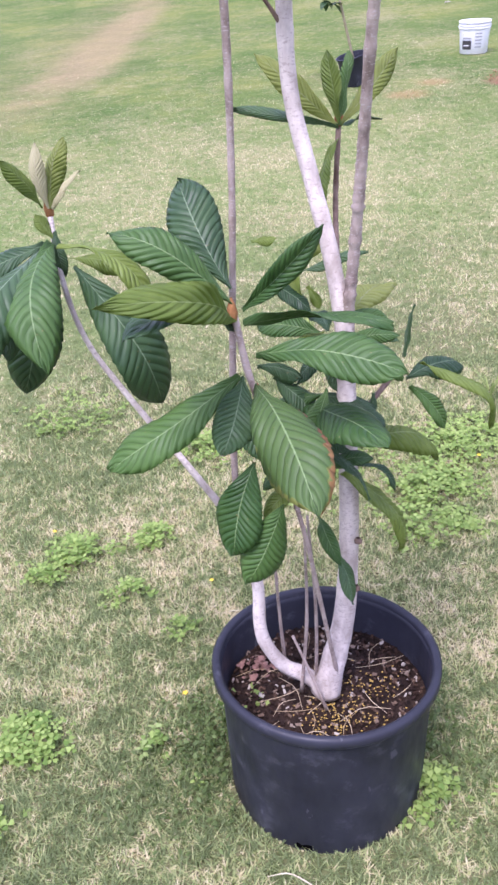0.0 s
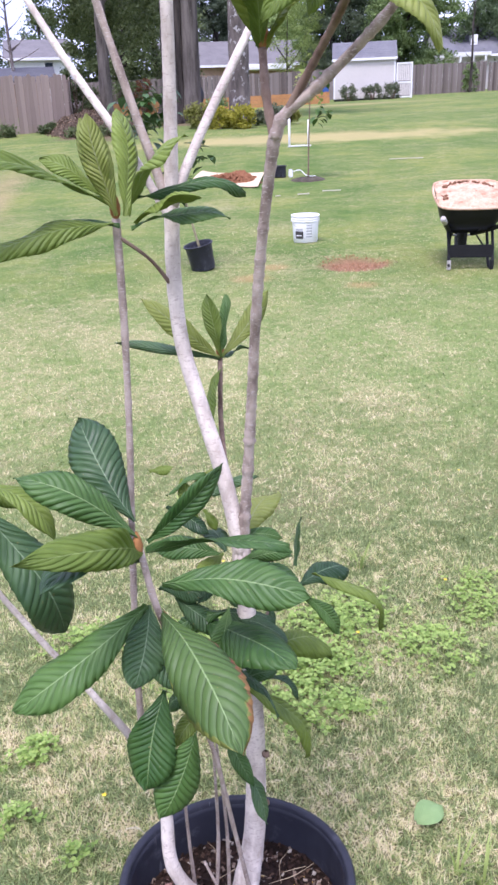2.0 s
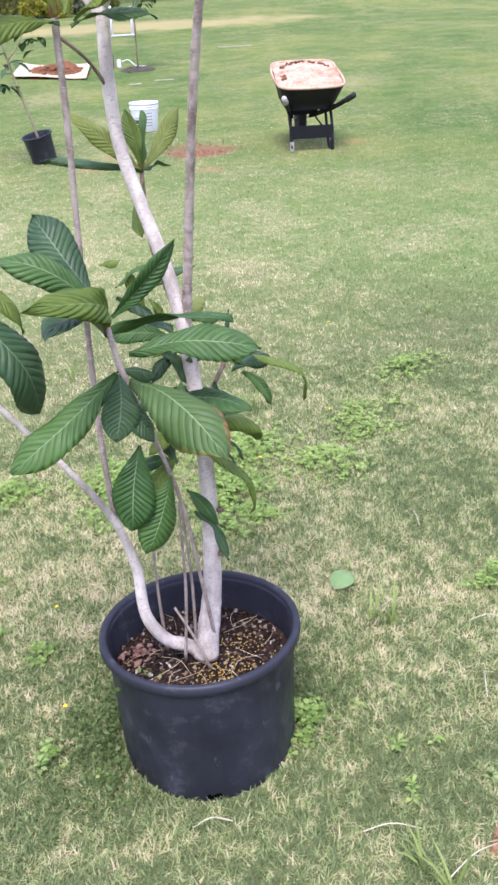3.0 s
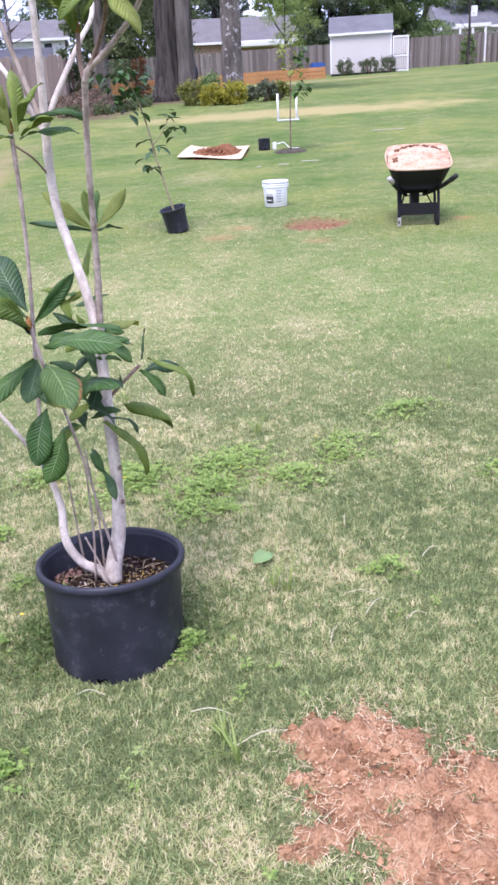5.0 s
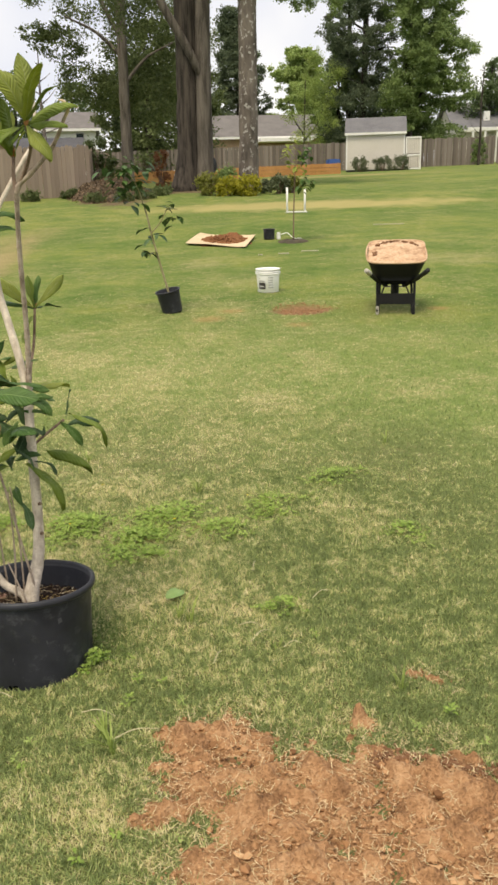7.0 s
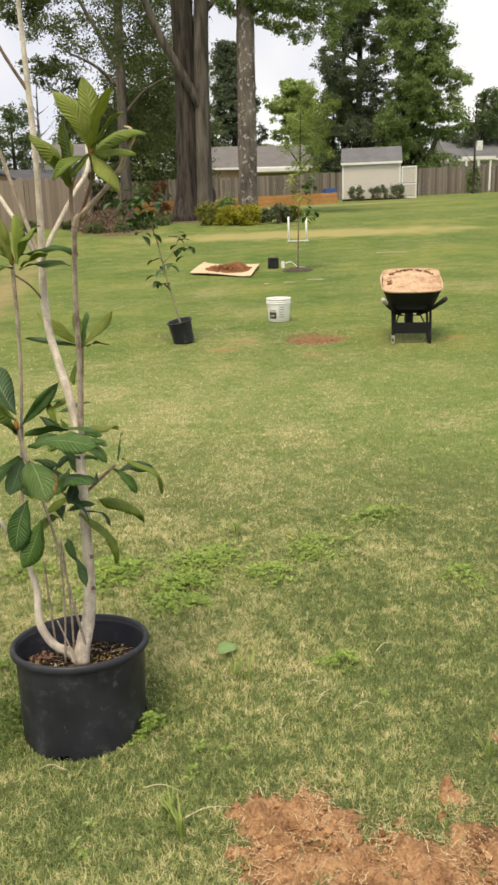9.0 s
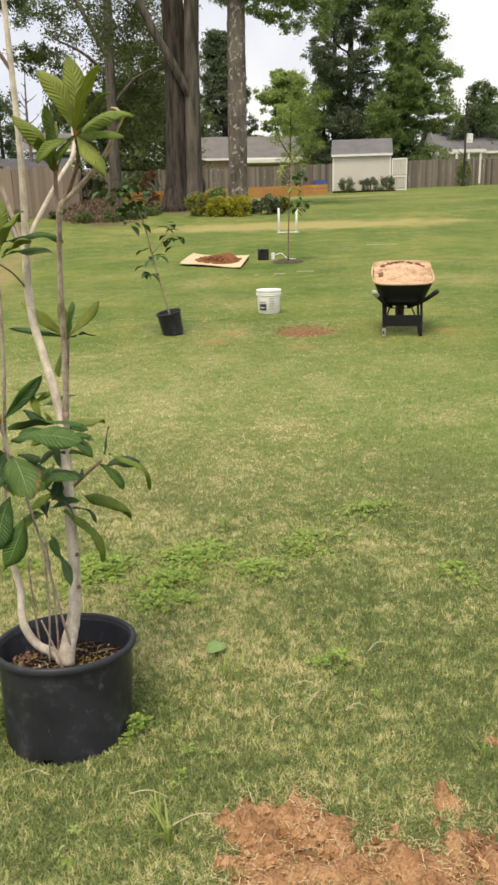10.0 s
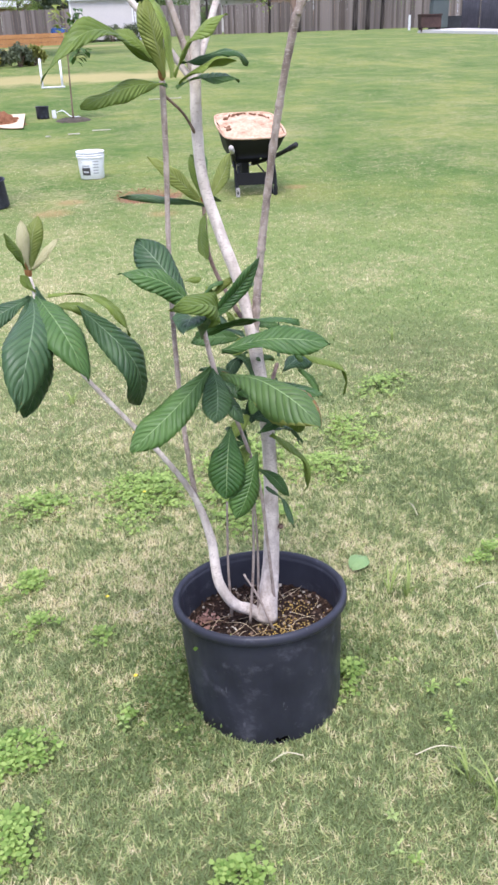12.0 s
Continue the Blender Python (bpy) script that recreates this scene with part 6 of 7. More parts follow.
planted_sapling(3.37, 14.87)
for _x, _y, _h in ((4.28, 21.07, 0.66), (4.75, 21.0, 0.62)):
    _v, _f = tube([(0, 0, -0.02), (0, 0, _h)], (0.027, 0.027), 12, 3)
    _s = put_mesh("white_stake", _v, _f, M_WHITE, None, True)
    _s.matrix_basis = pose(_x, _y, gz(_x, _y))
    tagged(_s, "white plastic pipe stake standing in the lawn", "stake", "white stakes")
_b = part("white_rail", box_bm(0.58, 0.05, 0.035, (0, 0, 0.03), 0.01), M_WHITE)
_b.matrix_basis = pose(4.52, 21.0, gz(4.52, 21.0), 0, 0, -5)
tagged(_b, "white pipe lying on the grass between the stakes", "pipe")
for _x, _y, _l, _t in ((2.86, 12.93, 0.19, 5), (3.35, 13.1, 0.3, -8), (5.9, 17.0, 0.7, -4), (2.45, 12.9, 0.1, 30)):
    _b = part("pale_batten", box_bm(_l, 0.022, 0.015, (0, 0, 0.02), 0.005), M_STONE)
    _b.matrix_basis = pose(_x, _y, gz(_x, _y), 0, 0, _t)
    tagged(_b, "thin white batten lying in the grass", "batten", "battens on the lawn")


# ---- shrubs ----
def shrub(x, y, rx, h, mat, seed, count, size, label, group=""):
    rng = np.random.default_rng(seed)
    ob = empty_thing("shrub", pose(x, y, gz(x, y)), label, "shrub", group)
    for k in range(7):
        a = rng.uniform(0, 6.3)
        v, f = tube([(0.04 * math.cos(a), 0.04 * math.sin(a), -0.03), (rx * 0.4 * math.cos(a), rx * 0.4 * math.sin(a), h * 0.5), (rx * 0.75 * math.cos(a), rx * 0.75 * math.sin(a), h * rng.uniform(0.7, 0.95))], (0.02, 0.014, 0.005), 6, 8)
        put_mesh("branch", v, f, M_BARK_TWIG, ob)
    cs = []
    for k in range(26):
        a, e, q = rng.uniform(0, 6.3), rng.uniform(0.05, 1.0), rng.uniform(0.55, 1.0)
        r = rx * math.sqrt(max(0, 1 - (e - 0.45) ** 2 * 2.2)) * q
        cs.append(np.array([r * math.cos(a), r * math.sin(a), h * e * 0.95 + 0.03]) + rng.normal(0, rx * 0.16, (count // 26, 3)))
    c = np.concatenate(cs)
    c[:, 2] = np.abs(c[:, 2])
    v, f = leaf_cards(c, size, rng, 0.6, 0.6)
    put_mesh("foliage", v, f, mat, ob)


for _k, (_x, _y, _r, _h, _m, _l) in enumerate(((3.87, 26.1, 0.42, 0.55, M_CROWN_YELLOW, "clipped golden-yellow shrub at the bed's edge"), (3.25, 26.6, 0.42, 0.5, M_CROWN_YELLOW, "clipped golden-yellow shrub at the bed's edge"), (2.65, 27.2, 0.42, 0.6, M_CROWN_OLIVE, "rounded olive-green shrub by the large trunk"),
                                               (4.45, 27.0, 0.22, 0.4, M_CROWN_SHRUB, "dark green shrub in the planting bed"), (4.9, 26.4, 0.36, 0.47, M_CROWN_SHRUB, "dark green shrub in the planting bed"), (5.36, 26.6, 0.3, 0.45, M_CROWN_OLIVE, "olive-green shrub in the planting bed"),
                                               (3.41, 28.5, 0.42, 0.76, M_CROWN_GREEN, "green shrub behind the golden ones"))):
    shrub(_x, _y, _r, _h, _m, 100 + _k, 1500, 0.09, _l, "shrubs in the planting bed")
for _k, (_x, _y) in enumerate(((13.45, 49.2), (14.75, 48.9), (15.85, 48.6))):
    shrub(_x, _y, 0.5, 0.80, M_CROWN_SHRUB, 120 + _k, 1500, 0.085, "small grey-green shrub in front of the shed", "shrubs by the shed")
shrub(-1.25, 32.0, 0.6, 2.0, M_CROWN_OAK, 130, 4000, 0.10, "tall dark green shrub at the fence corner")
shrub(-2.2, 29.3, 0.34, 0.26, M_CROWN_OAK, 131, 1000, 0.08, "low green weeds along the fence foot")
shrub(-3.4, 28.4, 0.34, 0.28, M_CROWN_OAK, 132, 1000, 0.08, "low green weeds along the fence foot")
for _k, (_x, _y) in enumerate(((-1.1, 26.5), (-0.2, 26.3), (0.5, 26.9), (1.0, 28.4), (1.15, 29.6))):
    shrub(_x, _y, 0.34, 0.2, M_CROWN_OAK, 140 + _k, 500, 0.08, "low dark weeds at the foot of the litter bank", "weeds at the bank")
shrub(1.15, 33.0, 0.35, 1.5, M_CROWN_RUST, 134, 1100, 0.09, "rust-coloured shrub beside the large trunk")
shrub(23.6, 56.0, 0.5, 1.7, M_CROWN_GREEN, 133, 900, 0.16, "narrow green shrub climbing by the fence")


# ---- big trees ----
def big_tree(name, x, y, trunk_pts, trunk_r, mat, limbs, clumps, leaf_mat, leaf_size, per, seed, label, sides=18, flat=0.4, limb_mat=None):
    rng = np.random.default_rng(seed)
    ob = empty_thing(name, pose(x, y, gz(x, y)), label, "tree")
    v, f = tube(trunk_pts, trunk_r, sides, 40)
    v = v + rng.normal(0, trunk_r[0] * 0.025, v.shape)
    put_mesh("trunk", v, f, mat, ob, True)
    for pts, rad in limbs:
        v, f = tube(pts, rad, 10, 24)
        put_mesh("limb", v, f, limb_mat or mat, ob, True)
    cs = []
    for cx, cy, cz, rx, rz, k in clumps:
        m = int(per * k * 4.7)
        sub = rng.normal(0, 1, (max(12, m // 75), 3))
        sub = sub / np.linalg.norm(sub, axis=1)[:, None] * rng.uniform(0.35, 1.0, (len(sub), 1)) ** 0.5
        pick = rng.integers(0, len(sub), m)
        q = sub[pick] * np.array([rx, rx * 0.8, rz]) + rng.normal(0, 0.16, (m, 3)) * np.array([rx, rx, rz])
        cs.append(q + np.array([cx, cy, cz]))
    c = np.concatenate(cs)
    v, f = leaf_cards(c, leaf_size * 0.60, rng, flat, 0.64)
    put_mesh("crown", v, f, leaf_mat, ob)
    return ob


def filled(levels, n, seed, r0=0.8, r1=1.3, k=0.3):
    """Clumps strewn through a crown given as (height, middle, half width) from its foot to its top."""
    rng = np.random.default_rng(seed)
    zs, xs, ws = (np.array(q, float) for q in zip(*levels))
    out = []
    for i in range(n):
        z = zs[0] + (zs[-1] - zs[0]) * (i + rng.uniform(0, 1)) / n
        w, a, r = np.interp(z, zs, ws), rng.uniform(0, 2 * math.pi), rng.uniform(r0, r1)
        q = math.sqrt(rng.uniform(0.1, 1.0)) * max(0.1, w - 0.75 * r)
        out.append((np.interp(z, zs, xs) + q * math.cos(a), q * math.sin(a), z, r, r * rng.uniform(0.5, 0.8), k * (r / r1) ** 2))
    return out


# twin-trunked dark tree in the bed, and the mottled pale one beside it
big_tree("oak_tree", 2.13, 31.2, [(-0.05, 0, -0.2), (-0.02, 0, 0.25), (0.05, 0, 0.9), (0.12, 0, 3), (0.15, 0, 6), (0.2, 0, 10), (0.3, 0, 15)], (0.78, 0.56, 0.45, 0.40, 0.39, 0.36, 0.28), M_TRUNK_DARK,
         [([(0.64, -0.28, -0.2), (0.66, -0.28, 0.5), (0.70, -0.25, 3), (0.77, -0.15, 6), (0.95, 0, 9), (1.2, 0, 14)], (0.42, 0.33, 0.29, 0.28, 0.26, 0.22)),
          ([(0.72, -0.26, 3.75), (0.50, -0.40, 4.25), (0.1, -0.50, 5.0), (-0.6, -0.6, 6.15), (-1.3, -0.7, 7.7), (-2.6, -0.9, 10.0)], (0.10, 0.15, 0.15, 0.145, 0.13, 0.10)),
          ([(0.9, 0, 7.2), (1.5, -0.1, 7.8), (2.2, -0.3, 8.6)], (0.12, 0.1, 0.06)), ([(0.9, 0, 7.9), (1.7, 0, 8.1), (2.4, 0.2, 8.2)], (0.10, 0.08, 0.05))],
         [(-4.6, -1, 8.3, 1.3, 0.9, 1.0), (-3.3, -1, 9.0, 1.2, 0.8, 0.9), (-5.4, -1, 7.2, 0.8, 0.6, 0.6), (-2.2, -0.5, 9.6, 1.1, 0.7, 0.7), (-4.0, 0, 10.6, 2.2, 1.2, 1.6), (0, 0, 11.6, 3, 1.5, 2), (3, 0, 11.5, 2.5, 1.5, 2), (-1.6, 4, 7.2, 1.6, 1.2, 1.0), (-0.6, 5, 9.2, 1.5, 0.9, 1.0), (-2.4, 3, 8.9, 1.6, 1.0, 1.0)],
         M_CROWN_OAK, 0.16, 900, 201, "huge dark twin-trunked tree with a low slanting limb", limb_mat=M_TRUNK_GREY)
big_tree("sycamore_tree", 4.3, 29.7, [(0, 0, -0.3), (0, 0, 0.3), (0.02, 0, 1.5), (0.05, 0, 4), (0.08, 0, 6.5), (0.1, 0, 9), (0.15, 0, 13)], (0.44, 0.37, 0.345, 0.33, 0.31, 0.27, 0.2), M_TRUNK_PALE,
         [([(0.1, 0, 6.6), (-0.4, -0.1, 7.0), (-0.9, -0.2, 7.6)], (0.1, 0.08, 0.04)), ([(0.1, 0, 6.7), (0.8, -0.1, 7.2), (1.9, -0.2, 7.3), (2.6, -0.3, 7.0)], (0.11, 0.09, 0.05, 0.03))],
         [(-0.5, -0.2, 7.2, 0.5, 0.5, 0.5), (0.5, -0.2, 7.5, 0.9, 0.5, 0.9), (1.7, -0.2, 7.3, 0.9, 0.5, 1.0), (2.6, -0.2, 6.9, 0.6, 0.4, 0.6), (2.2, 0, 8.2, 1.4, 0.8, 1.2), (0.3, 0, 9.0, 2.0, 0.9, 1.4), (1.2, -0.3, 6.6, 0.5, 0.45, 0.4), (2.0, -0.3, 6.3, 0.5, 0.45, 0.4), (2.9, -0.3, 6.2, 0.5, 0.5, 0.35), (3.4, -0.2, 6.9, 0.6, 0.5, 0.4), (3.9, -0.2, 7.4, 0.7, 0.5, 0.5), (3.2, 0, 7.9, 0.9, 0.6, 0.7), (0.6, -0.3, 6.75, 0.4, 0.35, 0.3)],
         M_CROWN_GREEN, 0.13, 800, 202, "tall tree with mottled grey and white bark")
big_tree("oak_tree", -0.27, 39.5, [(0, 0, -0.2), (0, 0, 0.4), (0.02, 0, 3), (0.08, 0, 6), (0.15, 0, 9), (0.2, 0, 13)], (0.36, 0.28, 0.24, 0.22, 0.2, 0.14), M_TRUNK_GREY,
         [([(0.05, 0, 5.6), (-1.0, 0, 6.6), (-2.4, 0, 7.3)], (0.1, 0.07, 0.03)), ([(0.1, 0, 6.3), (-0.9, 0, 8.2), (-1.8, 0, 9.8)], (0.12, 0.1, 0.06)), ([(0.1, 0, 4.5), (1.2, 0, 5.6), (2.4, 0, 6.2)], (0.09, 0.06, 0.03))],
         [(-1.9, 1.4, 4.6, 1.4, 0.9, 0.62), (-0.5, 1.4, 4.3, 1.4, 1.0, 0.62), (1.3, 1.4, 4.2, 1.5, 1.3, 0.74), (-2.6, 1.4, 6.4, 1.3, 0.7, 0.5), (-3.6, 1.4, 6.9, 0.9, 0.5, 0.31), (0.8, 1.4, 6.2, 1.8, 1.2, 0.81), (-1.2, 1.4, 8.2, 1.8, 1.0, 0.56), (2.6, 1.4, 5.6, 1.5, 1.6, 0.81), (2.4, 1.4, 8.2, 1.8, 1.2, 0.62), (-3.2, 1.4, 8.6, 1.3, 0.7, 0.37), (0.5, 1.4, 10.6, 2.6, 1.2, 0.62)],
         M_CROWN_OAK, 0.2, 900, 203, "dark leafy tree behind the fence corner")
# the belt of trees behind the far fence
big_tree("pine_tree", 17.65, 65, [(0, 0, -0.3), (0, 0, 3), (0.1, 0, 10), (0.2, 0, 20)], (0.34, 0.28, 0.22, 0.1), M_TRUNK_DARK,
         [([(0, 0, 6), (-1.2, 0, 6.6), (-2.6, 0, 6.5)], (0.08, 0.06, 0.03)), ([(0, 0, 8), (1.4, 0, 8.7), (2.4, 0, 8.8)], (0.08, 0.06, 0.03)), ([(-1.0, 1, -0.3), (-0.9, 1, 8), (-1.0, 1, 17)], (0.22, 0.18, 0.1)), ([(0, 0, 10), (-1.8, 0, 10.8), (-3.2, 0, 10.9)], (0.08, 0.06, 0.03))],
         filled([(1.2, -0.6, 3.4), (5.0, -0.8, 3.2), (8.0, -0.6, 3.3), (11.0, -0.8, 3.0), (14.0, -0.3, 2.6), (19.0, 0, 1.2)], 80, 904, 0.7, 1.4, 0.34),
         M_CROWN_PINE, 0.23, 1250, 204, "tall airy pine behind the shed", 12)
big_tree("maple_tree", 20.4, 62, [(0, 0, -0.3), (0, 0, 3), (0.1, 0, 10), (0.1, 0, 15)], (0.36, 0.3, 0.2, 0.06), M_TRUNK_DARK,
         [([(0, 0, 4), (1.5, 0, 6), (2.4, 0, 7.5)], (0.12, 0.08, 0.03)), ([(0, 0, 5), (-0.3, 0, 7), (-0.4, 0, 9)], (0.12, 0.08, 0.03))],
         filled([(1.6, 0.9, 3.6), (4.0, 1.2, 3.8), (8.0, 1.2, 3.6), (10.5, 0.8, 3.0), (13.5, 0.4, 2.5), (17.0, 0.1, 1.2)], 84, 905, 0.8, 1.5, 0.34),
         M_CROWN_GREEN, 0.27, 1500, 205, "full green maple behind the far fence", 12)
big_tree("round_tree", 19.2, 96, [(0, 0, -0.3), (0, 0, 3), (0, 0, 8)], (0.3, 0.26, 0.12), M_TRUNK_DARK, [([(0, 0, 3), (1.2, 0, 5), (1.8, 0, 6.5)], (0.1, 0.07, 0.03))],
         filled([(1.5, -0.4, 4.4), (5.0, -0.5, 5.0), (8.0, -0.7, 4.6), (10.5, -0.8, 3.4), (12.6, -0.8, 1.4)], 60, 906, 1.0, 1.7, 0.34), M_CROWN_FRESH, 0.44, 1000, 206, "rounded tree in fresh light green leaf", 10)
big_tree("young_maple", 12.6, 63, [(0, 0, -0.3), (0, 0, 3), (0.1, 0, 6.5)], (0.08, 0.06, 0.02), M_TRUNK_DARK, [([(0, 0, 2.2), (1.0, 0, 3.4), (1.5, 0, 4.6)], (0.06, 0.04, 0.02)), ([(0, 0, 2.6), (-0.8, 0, 3.8), (-1.2, 0, 5.0)], (0.06, 0.04, 0.02))],
         [(0.2, 0, 2.4, 1.3, 0.8, 0.8), (1.4, 0, 3.4, 1.4, 0.9, 0.9), (-0.6, 0, 4.0, 1.1, 0.8, 0.7), (1.2, 0, 5.2, 1.3, 0.9, 0.9), (0.2, 0, 6.0, 1.1, 0.9, 0.7), (1.8, 0, 6.8, 1.2, 0.9, 0.7), (0.6, 0, 7.8, 0.9, 0.8, 0.5)], M_CROWN_SPRING, 0.15, 420, 208, "slender young maple in light green leaf behind the fence", 10)
big_tree("maple_tree", 16.1, 67, [(0, 0, -0.3), (0, 0, 3), (0.1, 0, 8)], (0.22, 0.17, 0.05), M_TRUNK_DARK, [([(0, 0, 2.2), (1.0, 0, 3.6), (1.6, 0, 5.0)], (0.08, 0.05, 0.02))],
         filled([(0.8, 0, 2.3), (3.5, 0, 2.6), (6.0, 0.2, 2.3), (8.6, 0.5, 1.2)], 26, 909, 0.7, 1.2, 0.34), M_CROWN_GREEN, 0.27, 1300, 209, "leafy mid-green maple beside the shed", 10)
big_tree("cedar_tree", 10.9, 92, [(0, 0, -0.3), (0, 0, 5), (0.1, 0, 14.5)], (0.45, 0.35, 0.06), M_TRUNK_DARK, [([(0, 0, 8), (1.7, 0, 9.4), (2.7, 0, 9.4)], (0.09, 0.07, 0.03))],
         filled([(3.0, 0.2, 3.4), (7.0, 0.3, 3.5), (10.0, 0.3, 3.0), (13.0, -0.2, 2.0), (16.0, -0.4, 0.9)], 56, 907, 0.9, 1.6, 0.34), M_CROWN_PINE, 0.36, 1000, 207, "dark conical cedar behind the fence", 10)
for _k, (_x, _y, _s, _m, _nm, _lb) in enumerate(((-12.5, 90, 1.0, M_CROWN_HAZE, "distant_tree", "hazy distant tree beyond the houses"), (-18.5, 92, 1.2, M_CROWN_HAZE, "distant_tree", "hazy distant tree beyond the houses"), (-6.5, 88, 0.85, M_CROWN_HAZE, "distant_tree", "hazy distant tree beyond the houses"),
                                                (34.2, 80, 0.85, M_CROWN_HAZE, "distant_tree", "hazy distant tree beyond the houses"), (41.0, 92, 0.9, M_CROWN_HAZE, "distant_tree", "hazy distant tree beyond the houses"), (0.9, 60, 0.95, M_CROWN_OAK, "shade_tree", "dark shade tree behind the large trunks"), (3.3, 66, 0.9, M_CROWN_OAK, "shade_tree", "dark shade tree behind the large trunks"), (-0.3, 62, 0.75, M_CROWN_OAK, "shade_tree", "dark shade tree behind the large trunks"),
                                                (7.6, 96, 1.45, M_CROWN_OAK, "shade_tree", "dark shade tree beyond the roofs"), (26.5, 88, 0.9, M_CROWN_HAZE, "distant_tree", "hazy distant tree beyond the houses"), (48, 66, 1.1, M_CROWN_GREEN, "shade_tree", "green shade tree beyond the side fence"), (55, 58, 1.1, M_CROWN_GREEN, "shade_tree", "green shade tree beyond the side fence"))):
    big_tree(_nm, _x, _y, [(0, 0, -0.3), (0, 0, 3), (0, 0, 9)], (0.3 * _s, 0.24 * _s, 0.1), M_TRUNK_DARK, [([(0, 0, 3 * _s), (1.4 * _s, 0, 5 * _s), (2 * _s, 0, 6.5 * _s)], (0.1, 0.07, 0.03))],
             [(0, 0, 1.7 * _s, 3.4 * _s, 1.3 * _s, 1.2), (0, 0, 3.4 * _s, 3.0 * _s, 1.6 * _s, 1.2), (-1.8 * _s, 0, 6.0 * _s, 2.0 * _s, 1.6 * _s, 1.0), (1.9 * _s, 0, 6.2 * _s, 2.0 * _s, 1.7 * _s, 1.0), (0, 0, 8.0 * _s, 2.4 * _s, 1.7 * _s, 1.2), (0.6 * _s, 0, 10 * _s, 1.5 * _s, 1.2 * _s, 0.8)],
             _m, 0.38, 420, 220 + _k, _lb, 10)


def bare_tree(x, y, h, r, seed, label, leafy=0, bark=None):
    rng = np.random.default_rng(seed)
    ob = empty_thing("bare_tree", pose(x, y, gz(x, y)), label, "tree", "thin trees by the fence")
    v, f = tube([(0, 0, -0.2), (0.05, 0, h * 0.3), (0.0, 0, h * 0.65), (0.12, 0, h)], (r, r * 0.8, r * 0.55, r * 0.15), 8, 20)
    put_mesh("trunk", v, f, bark or M_TRUNK_DARK, ob, True)
    tips = []
    for k in range(12):
        z = h * rng.uniform(0.3, 0.95)
        a = rng.uniform(0, 6.3)
        L = h * rng.uniform(0.12, 0.3) * (1.15 - z / h)
        e = (L * math.cos(a), L * math.sin(a), z + L * rng.uniform(0.3, 0.9))
        v, f = tube([(0.03, 0, z), (e[0] * 0.5, e[1] * 0.5, z + (e[2] - z) * 0.4), e], (r * 0.3, r * 0.2, r * 0.08), 6, 8)
        put_mesh("limb", v, f, bark or M_TRUNK_DARK, ob)
        tips.append(e)
    if leafy:
        c = np.concatenate([np.array(t) + rng.normal(0, 0.35, (leafy, 3)) for t in tips])
        v, f = leaf_cards(c, 0.16, rng, 0.3, 0.6)
        put_mesh("crown", v, f, M_CROWN_SPRING, ob)


bare_tree(23.4, 55.5, 6.5, 0.10, 301, "thin bare tree standing at the fence")
bare_tree(27.8, 50.8, 7.0, 0.16, 302, "sparse tree just coming into leaf at the fence", 45)
bare_tree(26.2, 51.8, 5.0, 0.10, 303, "sparse tree just coming into leaf at the fence", 30)
bare_tree(30.0, 47.6, 9.5, 0.17, 304, "tall thin dark trunk at the fence")
bare_tree(30.8, 47.4, 9.5, 0.15, 305, "tall thin dark trunk at the fence")
bare_tree(32.6, 48.5, 6.0, 0.12, 306, "sparse tree just coming into leaf at the fence", 50)
bare_tree(-6.6, 62, 9.0, 0.16, 307, "pale bare forked tree behind the fence", bark=M_TRUNK_PALE)


